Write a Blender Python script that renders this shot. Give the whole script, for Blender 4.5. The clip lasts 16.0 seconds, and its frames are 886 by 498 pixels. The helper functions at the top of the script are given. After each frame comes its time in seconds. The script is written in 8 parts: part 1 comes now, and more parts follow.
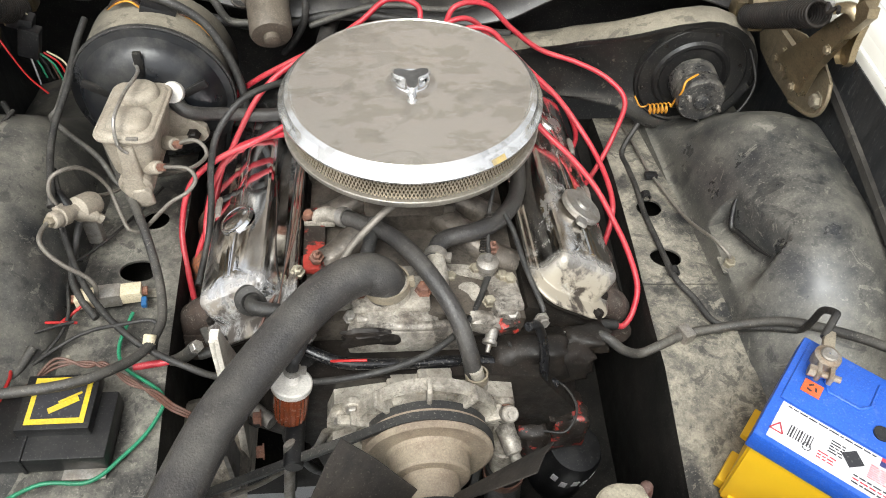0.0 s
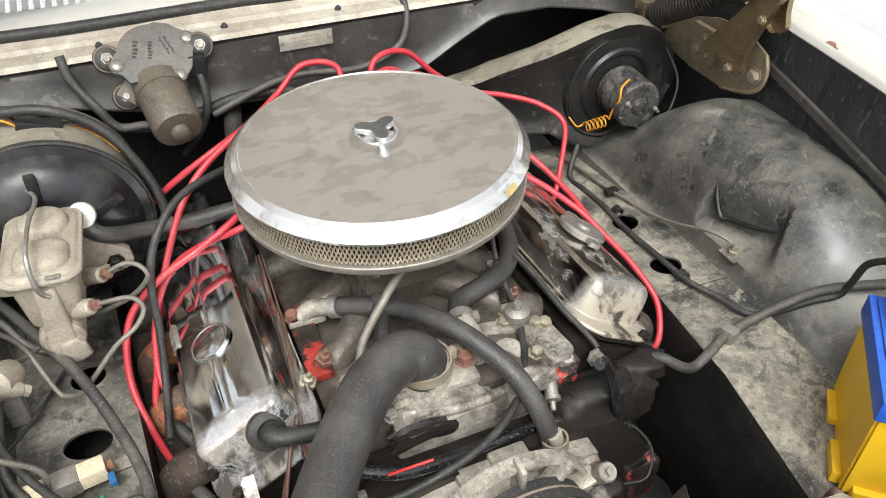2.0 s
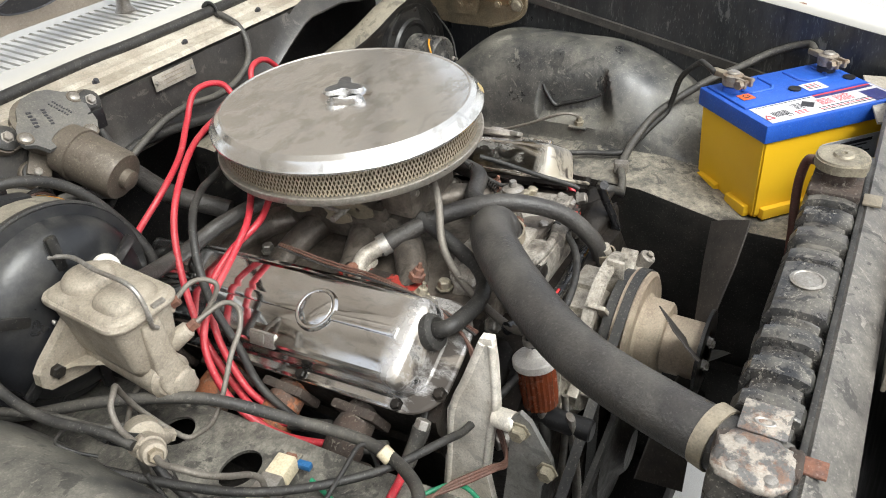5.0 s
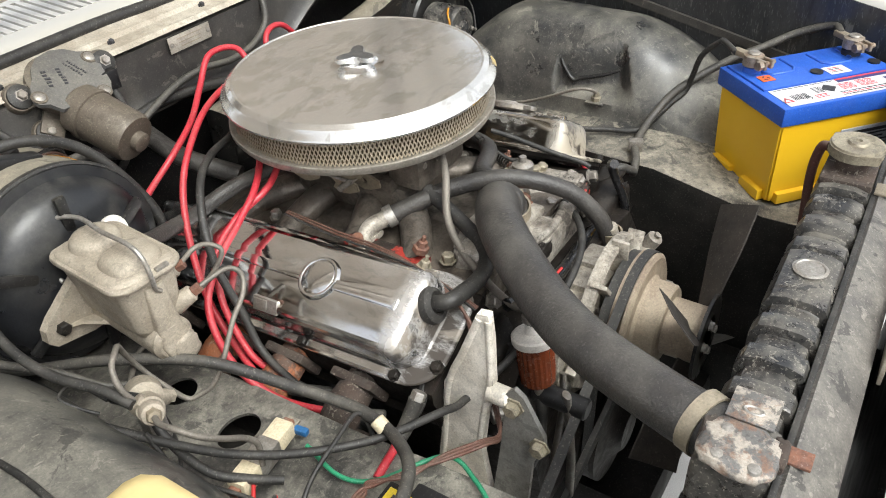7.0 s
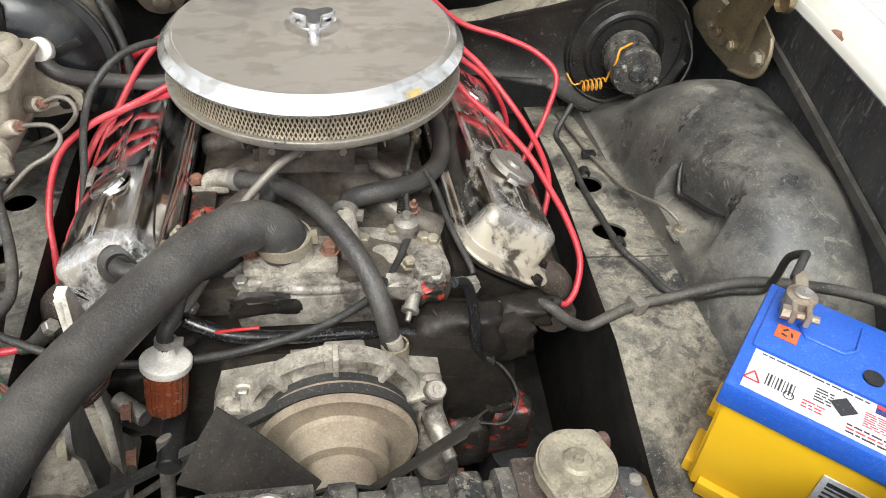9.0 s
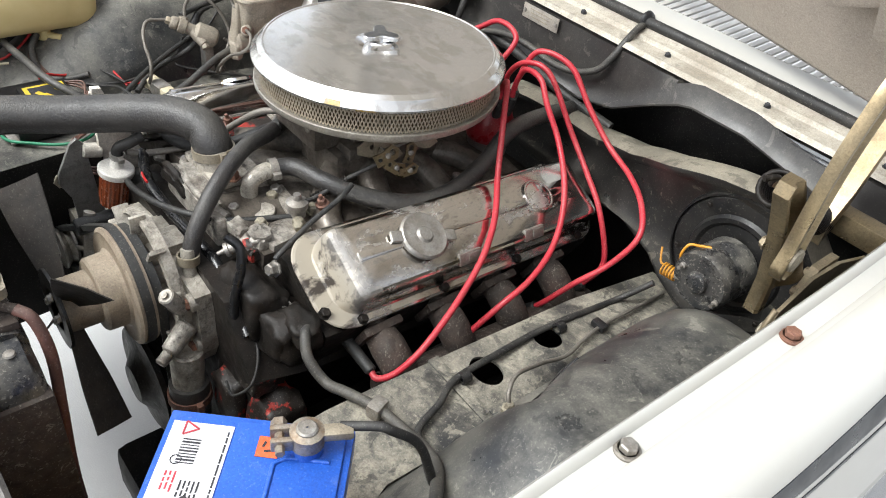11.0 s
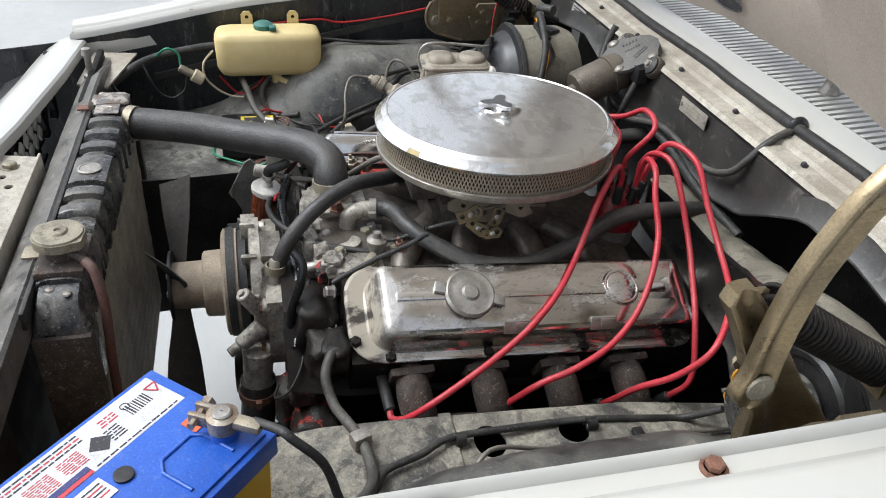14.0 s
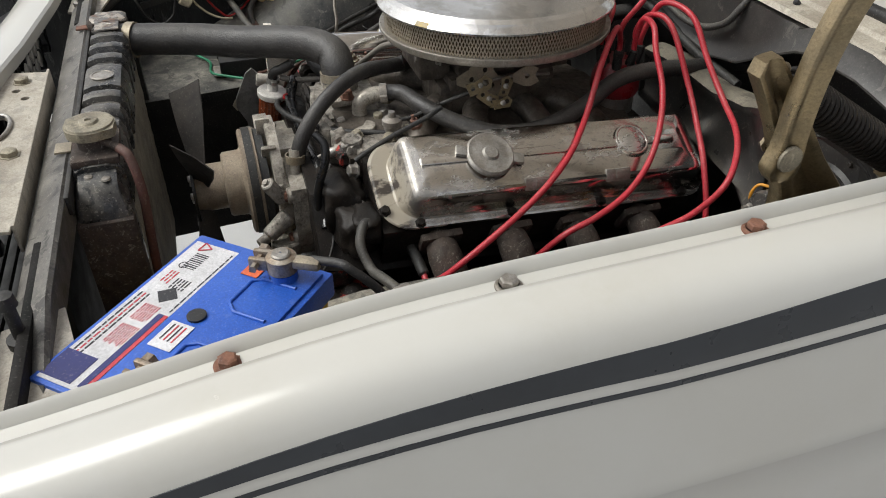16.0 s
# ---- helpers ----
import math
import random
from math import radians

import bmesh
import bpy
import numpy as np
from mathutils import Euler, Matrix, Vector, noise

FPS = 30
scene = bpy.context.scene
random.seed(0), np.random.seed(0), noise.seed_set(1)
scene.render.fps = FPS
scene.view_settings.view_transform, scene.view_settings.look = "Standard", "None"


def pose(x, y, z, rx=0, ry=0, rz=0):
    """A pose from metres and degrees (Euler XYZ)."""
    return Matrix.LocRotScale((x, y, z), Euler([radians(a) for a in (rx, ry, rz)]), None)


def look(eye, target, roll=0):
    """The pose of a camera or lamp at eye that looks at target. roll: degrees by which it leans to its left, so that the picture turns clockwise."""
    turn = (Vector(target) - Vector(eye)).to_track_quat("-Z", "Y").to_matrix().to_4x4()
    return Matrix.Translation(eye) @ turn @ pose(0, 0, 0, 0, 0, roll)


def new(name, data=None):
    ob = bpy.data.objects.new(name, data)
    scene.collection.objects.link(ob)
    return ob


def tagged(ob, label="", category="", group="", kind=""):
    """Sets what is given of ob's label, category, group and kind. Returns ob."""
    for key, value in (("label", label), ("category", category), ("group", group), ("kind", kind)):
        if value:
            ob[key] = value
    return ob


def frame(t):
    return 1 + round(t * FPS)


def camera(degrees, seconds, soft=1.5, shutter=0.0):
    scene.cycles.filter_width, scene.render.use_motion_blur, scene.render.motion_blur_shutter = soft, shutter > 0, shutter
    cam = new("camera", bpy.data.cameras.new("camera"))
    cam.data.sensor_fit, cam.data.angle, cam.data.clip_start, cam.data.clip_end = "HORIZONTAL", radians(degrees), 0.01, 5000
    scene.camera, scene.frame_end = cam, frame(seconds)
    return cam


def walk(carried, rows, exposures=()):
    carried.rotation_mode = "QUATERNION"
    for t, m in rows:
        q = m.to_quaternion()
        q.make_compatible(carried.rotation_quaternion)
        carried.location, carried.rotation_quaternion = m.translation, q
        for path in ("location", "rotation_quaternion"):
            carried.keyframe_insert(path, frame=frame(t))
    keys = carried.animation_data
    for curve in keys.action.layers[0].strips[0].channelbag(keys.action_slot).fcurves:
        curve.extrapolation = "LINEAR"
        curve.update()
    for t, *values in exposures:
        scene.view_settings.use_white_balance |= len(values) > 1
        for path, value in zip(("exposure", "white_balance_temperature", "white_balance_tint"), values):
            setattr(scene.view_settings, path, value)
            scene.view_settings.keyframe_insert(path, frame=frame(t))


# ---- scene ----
cam = camera(59.8, 16.0, soft=1.0)
PATH = [
    (0, (-0.063, -0.868, 1.643), (0.135, 0.468, 0.168), 5.0),
    (0.5, (-0.057, -0.861, 1.64), (0.16, 0.482, 0.174), 4.4),
    (1, (-0.057, -0.857, 1.633), (0.223, 0.51, 0.201), 3.5),
    (1.5, (-0.109, -0.796, 1.569), (0.31, 0.602, 0.201), 2.5),
    (2, (-0.247, -0.748, 1.499), (0.383, 0.656, 0.222), 0.9),
    (2.5, (-0.411, -0.78, 1.47), (0.445, 0.571, 0.269), -1.1),
    (3, (-0.555, -0.751, 1.443), (0.53, 0.485, 0.305), -2.8),
    (3.5, (-0.684, -0.654, 1.425), (0.58, 0.43, 0.317), -4.0),
    (4, (-0.738, -0.615, 1.415), (0.623, 0.364, 0.325), -5.1),
    (4.5, (-0.751, -0.605, 1.401), (0.659, 0.299, 0.309), -5.1),
    (7, (-0.738, -0.622, 1.407), (0.597, 0.296, 0.234), -3.8),
    (7.5, (-0.697, -0.655, 1.404), (0.554, 0.348, 0.209), -2.3),
    (8, (-0.567, -0.755, 1.404), (0.493, 0.426, 0.187), 0.6),
    (8.5, (-0.31, -0.821, 1.408), (0.429, 0.534, 0.135), 3.9),
    (9, (-0.013, -0.88, 1.429), (0.33, 0.598, 0.127), 6.4),
    (9.5, (0.254, -0.886, 1.455), (0.195, 0.619, 0.139), 8.3),
    (10, (0.475, -0.821, 1.467), (-0.012, 0.62, 0.168), 8.1),
    (10.2, (0.569, -0.793, 1.48), (-0.069, 0.596, 0.19), 8.3),
    (12.3, (1.005, -0.373, 1.484), (-0.515, 0.249, 0.343), 6.9),
    (12.5, (1.017, -0.364, 1.486), (-0.532, 0.215, 0.36), 6.5),
    (13, (1.017, -0.347, 1.489), (-0.569, 0.163, 0.382), 5.5),
    (13.5, (1.01, -0.34, 1.483), (-0.587, 0.132, 0.375), 4.8),
    (14, (1.018, -0.343, 1.48), (-0.583, 0.097, 0.365), 4.1),
    (14.5, (1.04, -0.345, 1.475), (-0.563, 0.075, 0.355), 3.5),
    (15, (1.061, -0.347, 1.466), (-0.535, 0.066, 0.334), 2.6),
    (15.5, (1.075, -0.365, 1.441), (-0.498, 0.07, 0.285), 1.3),
    (16, (1.106, -0.43, 1.392), (-0.425, 0.055, 0.201), -0.2),
]
walk(cam, [(t, look(eye, target, roll)) for t, eye, target, roll in PATH],
     exposures=[(0, 1.15, 6500, 9), (4.7, 1.1, 6500, 9), (7.0, 1.1, 6550, 9), (10.2, 1.2, 6450, 9), (12.5, 0.76, 6100, 11), (14.5, 0.68, 6100, 10), (15.2, 0.5, 6200, 10), (16, 0.3, 6550, 10)])

# ---- world, sun, exposure ----
world = bpy.data.worlds.new("sky")
scene.world = world
world.use_nodes = True
wn = world.node_tree
sky = wn.nodes.new("ShaderNodeTexSky")
sky.sky_type = "NISHITA"
sky.sun_disc = False
sky.sun_elevation = radians(54)
sky.sun_rotation = radians(200)
sky.air_density = 1.0
sky.dust_density = 3.0
sky.ozone_density = 0.6
wn.nodes["Background"].inputs[1].default_value = 0.15
# an overcast, nearly colourless sky
hs = wn.nodes.new("ShaderNodeHueSaturation")
hs.inputs["Saturation"].default_value = 0.22
wn.links.new(sky.outputs[0], hs.inputs["Color"])
wn.links.new(hs.outputs[0], wn.nodes["Background"].inputs[0])
sun = new("sun", bpy.data.lights.new("sun", "SUN"))
sun.data.energy = 1.6
sun.data.angle = radians(30)
sun.data.color = (0.95, 0.98, 0.94)
sun.matrix_world = look((-0.9, -2.7, 5.0), (0, 0, 0.9))


# ---- materials ----
def M(name, col, rough=0.5, metal=0.0, col2=None, mscale=9.0, mlo=0.42, mhi=0.62, dust=0.0, dscale=14.0,
      dcol=(0.21, 0.185, 0.155), up=True, bump=0.15, bscale=160.0, rvar=0.15, dlo=0.38, dhi=0.66, spec=0.5, stretch=None, speck=0.15, dist=0.1, grain=0.45, front=None, fine_mix=0.32, upr=(-0.3, 0.8, 0.08), ddet=9, chips=0.0, chip_amt=0.75, fcols=((0.40, 0.36, 0.30), (0.06, 0.048, 0.04)), fcover=(0.36, 0.46)):
    """A worn surface: two mottled colours, settled dust, fine relief."""
    m = bpy.data.materials.new(name)
    m.use_nodes = True
    n, l = m.node_tree.nodes, m.node_tree.links
    p = n["Principled BSDF"]
    p.inputs["Specular IOR Level"].default_value = spec
    co = n.new("ShaderNodeTexCoord").outputs["Object"]
    if stretch:
        mp = n.new("ShaderNodeMapping")
        mp.inputs["Scale"].default_value = stretch
        l.new(co, mp.inputs[0])
        co = mp.outputs[0]

    def nz(scale, detail=5.0, dist=0.0, rg=0.5):
        t = n.new("ShaderNodeTexNoise")
        t.inputs["Roughness"].default_value = rg
        t.inputs["Scale"].default_value = scale
        t.inputs["Detail"].default_value = detail
        t.inputs["Distortion"].default_value = dist
        l.new(co, t.inputs["Vector"])
        return t.outputs["Fac"]

    def rng(v, a, b, c=0.0, d=1.0):
        t = n.new("ShaderNodeMapRange")
        for k, x in zip((1, 2, 3, 4), (a, b, c, d)):
            t.inputs[k].default_value = x
        l.new(v, t.inputs[0])
        return t.outputs[0]

    def mul(a, b):
        t = n.new("ShaderNodeMath")
        t.operation = "MULTIPLY"
        l.new(a, t.inputs[0])
        if isinstance(b, float):
            t.inputs[1].default_value = b
        else:
            l.new(b, t.inputs[1])
        return t.outputs[0]

    def mix(f, a, b):
        t = n.new("ShaderNodeMix")
        t.data_type = "RGBA"
        l.new(f, t.inputs[0])
        for s, v in ((6, a), (7, b)):
            if isinstance(v, tuple):
                t.inputs[s].default_value = (*v, 1)
            else:
                l.new(v, t.inputs[s])
        return t.outputs[2]

    dcol = (dcol[0] * 0.96, dcol[1], dcol[2] * 0.98)
    c2 = col2 or tuple(v * 0.72 for v in col)
    base = mix(rng(nz(mscale, 8, 0.1, 0.64), mlo, mhi), col, c2)
    fine = nz(bscale * 0.45, 4)
    if fine_mix:
        base = mix(rng(fine, 0.4, 0.7, 0.0, fine_mix), base, tuple(v * 0.5 for v in col))
    if speck > 0:
        sp = nz(330.0, 3, 0, 0.6)
        base = mix(rng(sp, 0.60, 0.66, 0.0, speck), base, tuple(min(0.8, v * 2.2 + 0.06) for v in dcol) if metal < 0.9 else (0.5, 0.48, 0.45))
        base = mix(rng(nz(210.0, 3, 0, 0.6), 0.40, 0.34, 0.0, speck), base, tuple(v * 0.3 for v in col))
    ro = rng(nz(mscale * 3, 4), 0.3, 0.7, max(0.02, rough - rvar * 0.5), min(1, rough + rvar))
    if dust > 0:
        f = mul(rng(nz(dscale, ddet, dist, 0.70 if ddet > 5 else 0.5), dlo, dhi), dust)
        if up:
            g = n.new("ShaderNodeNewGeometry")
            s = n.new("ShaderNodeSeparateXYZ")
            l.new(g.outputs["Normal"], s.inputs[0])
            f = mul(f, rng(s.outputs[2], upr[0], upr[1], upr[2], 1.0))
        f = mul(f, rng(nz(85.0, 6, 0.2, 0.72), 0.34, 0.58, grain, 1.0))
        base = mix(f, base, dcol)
        inv = rng(f, 0, 1, metal, 0)
        l.new(inv, p.inputs["Metallic"])
        t = n.new("ShaderNodeMix")
        l.new(f, t.inputs[0])
        l.new(ro, t.inputs[2])
        t.inputs[3].default_value = 0.85
        ro = t.outputs[0]
    else:
        p.inputs["Metallic"].default_value = metal
    if chips:
        # small crisp chips and scuffs in both tones
        base = mix(rng(nz(chips, 7, 0.5, 0.66), 0.565, 0.60, 0.0, chip_amt), base, tuple(v * 0.55 for v in col))
        base = mix(rng(nz(chips * 1.7, 7, 0.8, 0.68), 0.60, 0.63, 0.0, chip_amt * 0.6), base, tuple(v * 1.35 for v in dcol))
    if front:
        # flaked and pitted towards the front end; dark tones there also paint weaker light
        s = n.new("ShaderNodeSeparateXYZ")
        l.new(co, s.inputs[0])
        f = mul(rng(s.outputs[1], front[0] * (stretch[1] if stretch else 1), front[1] * (stretch[1] if stretch else 1)), rng(nz(34.0, 8, 0.3, 0.66), fcover[0], fcover[1]))
        base = mix(f, base, mix(rng(nz(15.0, 6, 0.2, 0.6), 0.47, 0.52), fcols[0], fcols[1]))
        t = n.new("ShaderNodeMix")
        l.new(f, t.inputs[0])
        l.new(ro, t.inputs[2])
        t.inputs[3].default_value = 0.42
        ro = t.outputs[0]
        l.new(mul(rng(f, 0, 1, 1, 0.1), inv), p.inputs["Metallic"])
    if fine_mix:
        # fine grime, lighter and darker than the mean
        t = n.new("ShaderNodeMix")
        t.data_type = "RGBA"
        t.blend_type = "MULTIPLY"
        t.inputs[0].default_value = 1.0
        l.new(base, t.inputs[6])
        l.new(rng(nz(420.0, 6, 0.0, 0.7), 0.34, 0.66, 0.82, 1.16), t.inputs[7])
        base = t.outputs[2]
    l.new(base, p.inputs["Base Color"])
    l.new(ro, p.inputs["Roughness"])
    if bump > 0:
        b = n.new("ShaderNodeBump")
        b.inputs["Strength"].default_value = bump
        b.inputs["Distance"].default_value = 0.002
        l.new(nz(bscale, 6), b.inputs["Height"])
        l.new(b.outputs[0], p.inputs["Normal"])
    return m


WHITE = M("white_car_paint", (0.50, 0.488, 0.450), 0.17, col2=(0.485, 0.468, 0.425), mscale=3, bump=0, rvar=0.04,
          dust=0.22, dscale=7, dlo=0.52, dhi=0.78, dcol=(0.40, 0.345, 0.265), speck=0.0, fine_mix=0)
STRIPE = M("dark_stripe_vinyl", (0.022, 0.025, 0.03), 0.3, bump=0.01, speck=0, fine_mix=0)
CREAMP = M("aged_cream_paint", (0.46, 0.42, 0.35), 0.5, col2=(0.32, 0.275, 0.22), mscale=14, dust=0.5, dcol=(0.28, 0.24, 0.19), chips=40, chip_amt=0.6)
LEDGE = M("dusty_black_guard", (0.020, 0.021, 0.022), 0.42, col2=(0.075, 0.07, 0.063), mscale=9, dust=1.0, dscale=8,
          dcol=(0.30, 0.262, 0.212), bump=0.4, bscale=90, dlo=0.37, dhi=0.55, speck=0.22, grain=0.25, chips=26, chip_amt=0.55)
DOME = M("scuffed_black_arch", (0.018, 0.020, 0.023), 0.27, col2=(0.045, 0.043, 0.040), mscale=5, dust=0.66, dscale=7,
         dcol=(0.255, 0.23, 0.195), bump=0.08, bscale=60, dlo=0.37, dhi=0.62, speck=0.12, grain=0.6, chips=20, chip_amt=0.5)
# apron grime over a near-black base that puts deep shade into the colour
APRON = M("grimy_shade_black", (0.007, 0.007, 0.0065), 0.6, col2=(0.015, 0.013, 0.012), dust=0.2, dcol=(0.09, 0.078, 0.066), spec=0.15, speck=0.1)
BLACKW = M("black_inner_wall", (0.016, 0.018, 0.02), 0.32, col2=(0.03, 0.03, 0.031), mscale=12, dust=0.35,
           dcol=(0.12, 0.115, 0.11), up=False, dlo=0.5, dhi=0.8, stretch=(1, 1, 0.25), chips=24, chip_amt=0.75)
FIREW = M("satin_grey_black_bulkhead", (0.042, 0.039, 0.036), 0.36, col2=(0.024, 0.022, 0.021), mscale=5, dust=0.55,
          dcol=(0.16, 0.142, 0.12), bump=0.05, dlo=0.45, dhi=0.7, speck=0.06, chips=18, chip_amt=0.4)
BLACKB = M("satin_black_shell", (0.008, 0.009, 0.011), 0.30, col2=(0.016, 0.016, 0.018), mscale=6, dust=0.45, dcol=(0.17, 0.155, 0.13), dlo=0.46, dhi=0.75, speck=0.0, spec=0.5)
BLACKP = M("satin_black_metal", (0.006, 0.006, 0.0065), 0.36, col2=(0.012, 0.011, 0.011), dust=0.4, dcol=(0.19, 0.17, 0.14), dlo=0.48, dhi=0.8, speck=0.1, spec=0.4)
PLASTIC = M("black_plastic", (0.008, 0.008, 0.009), 0.40, dust=0.22, dcol=(0.14, 0.125, 0.105), dlo=0.5, dhi=0.8, bump=0.06, speck=0.1)
RUBBER = M("dusty_black_rubber", (0.014, 0.0135, 0.013), 0.55, col2=(0.028, 0.026, 0.024), mscale=20, dust=0.4, dscale=25,
           dcol=(0.14, 0.125, 0.108), bump=0.25, bscale=220, dlo=0.45, dhi=0.75)
HOSE = M("ribbed_black_hose", (0.028, 0.026, 0.025), 0.42, col2=(0.042, 0.038, 0.035), mscale=18, dust=0.45, dscale=12,
         dcol=(0.16, 0.144, 0.126), bump=0.45, bscale=350, dlo=0.42, dhi=0.7, speck=0.08, grain=0.6, rvar=0.1)
CORR = M("pale_corroded_alloy", (0.72, 0.675, 0.60), 0.55, 0.0, col2=(0.50, 0.46, 0.39), mscale=20, dust=0.45, dscale=16, dcol=(0.17, 0.12, 0.08), up=False, bump=0.35, bscale=110, dlo=0.52, dhi=0.68, chips=40, chip_amt=0.6)
CORRD = M("stained_grey_bracket", (0.25, 0.245, 0.23), 0.5, 0.3, col2=(0.16, 0.15, 0.135), mscale=18, dust=0.5, dscale=18, dcol=(0.06, 0.05, 0.04), up=False, bump=0.2, bscale=110, dlo=0.55, dhi=0.66, chips=40, chip_amt=0.6)
PANM = M("grimy_dull_chrome", (0.46, 0.43, 0.385), 0.30, 0.85, col2=(0.32, 0.29, 0.25), mscale=20, dust=0.6, dscale=20, dcol=(0.20, 0.175, 0.14), up=False, bump=0.05, chips=40, chip_amt=0.4)
CHROME = M("scratched_chrome", (0.72, 0.72, 0.72), 0.10, 1.0, col2=(0.60, 0.59, 0.57), mscale=14, dust=0.35, dscale=22,
           dcol=(0.24, 0.21, 0.18), up=False, bump=0.03, bscale=60, rvar=0.12, dlo=0.46, dhi=0.72, speck=0.05, fine_mix=0)
LIDMAT = M("smudged_chrome_lid", (0.72, 0.705, 0.68), 0.08, 1.0, col2=(0.60, 0.58, 0.545), mscale=24, mlo=0.53, mhi=0.56, dust=0.15, dscale=14,
           dcol=(0.52, 0.49, 0.44), up=False, bump=0.003, bscale=20, rvar=0.05, dlo=0.0, dhi=0.45, stretch=(0.8, 1.2, 1), speck=0.03, dist=0.4,
           fine_mix=0, grain=0.7, ddet=6, chips=18, chip_amt=0.3)
COVER = M("pitted_chrome_cover", (0.74, 0.735, 0.73), 0.085, 1.0, col2=(0.60, 0.585, 0.56), mscale=9, mlo=0.5, mhi=0.6, dust=0.07, dscale=26,
          dcol=(0.34, 0.315, 0.28), up=False, bump=0.03, bscale=30, rvar=0.09, dlo=0.50, dhi=0.58, stretch=(1, 0.4, 1), speck=0.12, fine_mix=0, chips=60, chip_amt=0.35,
          front=(-0.205, -0.235), fcols=((0.26, 0.23, 0.195), (0.07, 0.06, 0.052)), fcover=(0.34, 0.52))
COVERR = M("flaking_chrome_cover", (0.68, 0.655, 0.615), 0.12, 1.0, col2=(0.50, 0.47, 0.42), mscale=14, mlo=0.52, mhi=0.62, dust=0.26, dscale=30,
           dcol=(0.16, 0.12, 0.085), up=False, bump=0.04, bscale=40, rvar=0.12, dlo=0.54, dhi=0.60, stretch=(1, 0.5, 1), speck=0.45, fine_mix=0, chips=60, chip_amt=0.55,
           front=(-0.185, -0.215), fcols=((0.36, 0.32, 0.255), (0.05, 0.04, 0.033)), fcover=(0.30, 0.42))
MESHM = M("perforated_dusty_mesh", (0.40, 0.34, 0.255), 0.4, 0.45, dust=0.4, dcol=(0.24, 0.195, 0.135), up=False)
PAPER = M("filter_paper", (0.17, 0.13, 0.075), 0.9, bump=0.2)
ALU = M("oily_cast_aluminium", (0.56, 0.515, 0.44), 0.42, 0.5, col2=(0.29, 0.26, 0.22), mscale=24, dust=0.95, dscale=20,
        dcol=(0.07, 0.055, 0.044), up=False, bump=0.4, bscale=130, dlo=0.50, dhi=0.64, grain=0.2, chips=50, chip_amt=0.75)
ALUD = M("grimy_intake_casting", (0.46, 0.425, 0.37), 0.45, 0.45, col2=(0.20, 0.17, 0.14), mscale=26, dust=1.0, dscale=18,
         dcol=(0.035, 0.028, 0.023), up=False, bump=0.5, bscale=110, dlo=0.44, dhi=0.60, grain=0.2, chips=45, chip_amt=0.75)
TANKB = M("worn_black_tank", (0.020, 0.021, 0.023), 0.24, col2=(0.05, 0.045, 0.041), mscale=18, dust=0.5, dscale=26,
          dcol=(0.25, 0.222, 0.19), bump=0.2, bscale=120, dlo=0.43, dhi=0.62, speck=0.3, chips=45, chip_amt=0.75)
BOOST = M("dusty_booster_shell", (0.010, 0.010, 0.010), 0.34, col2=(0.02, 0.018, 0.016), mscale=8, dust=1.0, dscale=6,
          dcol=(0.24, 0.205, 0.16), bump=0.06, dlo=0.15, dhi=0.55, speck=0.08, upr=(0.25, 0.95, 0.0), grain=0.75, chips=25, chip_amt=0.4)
FANB = M("dark_painted_fan", (0.012, 0.010, 0.009), 0.7, col2=(0.035, 0.028, 0.023), mscale=18, dust=0.3, dcol=(0.09, 0.072, 0.055), up=False)
TANKEND = M("corroded_tank_end", (0.13, 0.125, 0.12), 0.5, 0.2, col2=(0.38, 0.34, 0.29), mscale=45, mlo=0.49, mhi=0.56, dust=0.7, dscale=36, dcol=(0.20, 0.10, 0.06), up=False, bump=0.6, bscale=160, dlo=0.53, dhi=0.60, chips=70, chip_amt=0.7)
RAILM = M("dusty_black_rail", (0.06, 0.057, 0.054), 0.34, col2=(0.10, 0.092, 0.085), mscale=9, dust=0.9, dscale=11,
          dcol=(0.24, 0.215, 0.19), dlo=0.38, dhi=0.64, speck=0.2, grain=0.3, chips=30, chip_amt=0.75)
TANCAN = M("dusty_brown_can", (0.11, 0.09, 0.07), 0.45, 0.3, col2=(0.08, 0.064, 0.05), mscale=14, dust=0.6, dscale=14,
           dcol=(0.22, 0.185, 0.145), bump=0.15, chips=40, chip_amt=0.4)
PLATEDD = M("dusty_passivated_steel", (0.30, 0.24, 0.155), 0.38, 0.6, col2=(0.19, 0.15, 0.095), mscale=16, dust=0.5, dscale=16,
            dcol=(0.21, 0.175, 0.125), up=False, chips=50, chip_amt=0.5)
# the ledge paint again with thinner, darker dust, for the left guard
LEDGEL = M("darker_black_guard", (0.018, 0.018, 0.019), 0.42, col2=(0.055, 0.051, 0.046), mscale=9, dust=0.85, dscale=8,
           dcol=(0.26, 0.235, 0.20), bump=0.4, bscale=90, dlo=0.40, dhi=0.60, speck=0.15, grain=0.3, chips=26, chip_amt=0.55)
CASTD = M("oil_dark_casting", (0.16, 0.137, 0.113), 0.38, 0.4, col2=(0.065, 0.052, 0.041), mscale=26, dust=0.9, dscale=18,
          dcol=(0.022, 0.018, 0.015), up=False, bump=0.5, bscale=110, dlo=0.46, dhi=0.62, grain=0.2, chips=45, chip_amt=0.75)
BEIGE = M("dusty_bare_casting", (0.36, 0.315, 0.255), 0.6, 0.25, col2=(0.26, 0.22, 0.172), mscale=20, dust=0.6, dscale=26,
          dcol=(0.31, 0.268, 0.21), bump=0.35, bscale=150, chips=55, chip_amt=0.5)
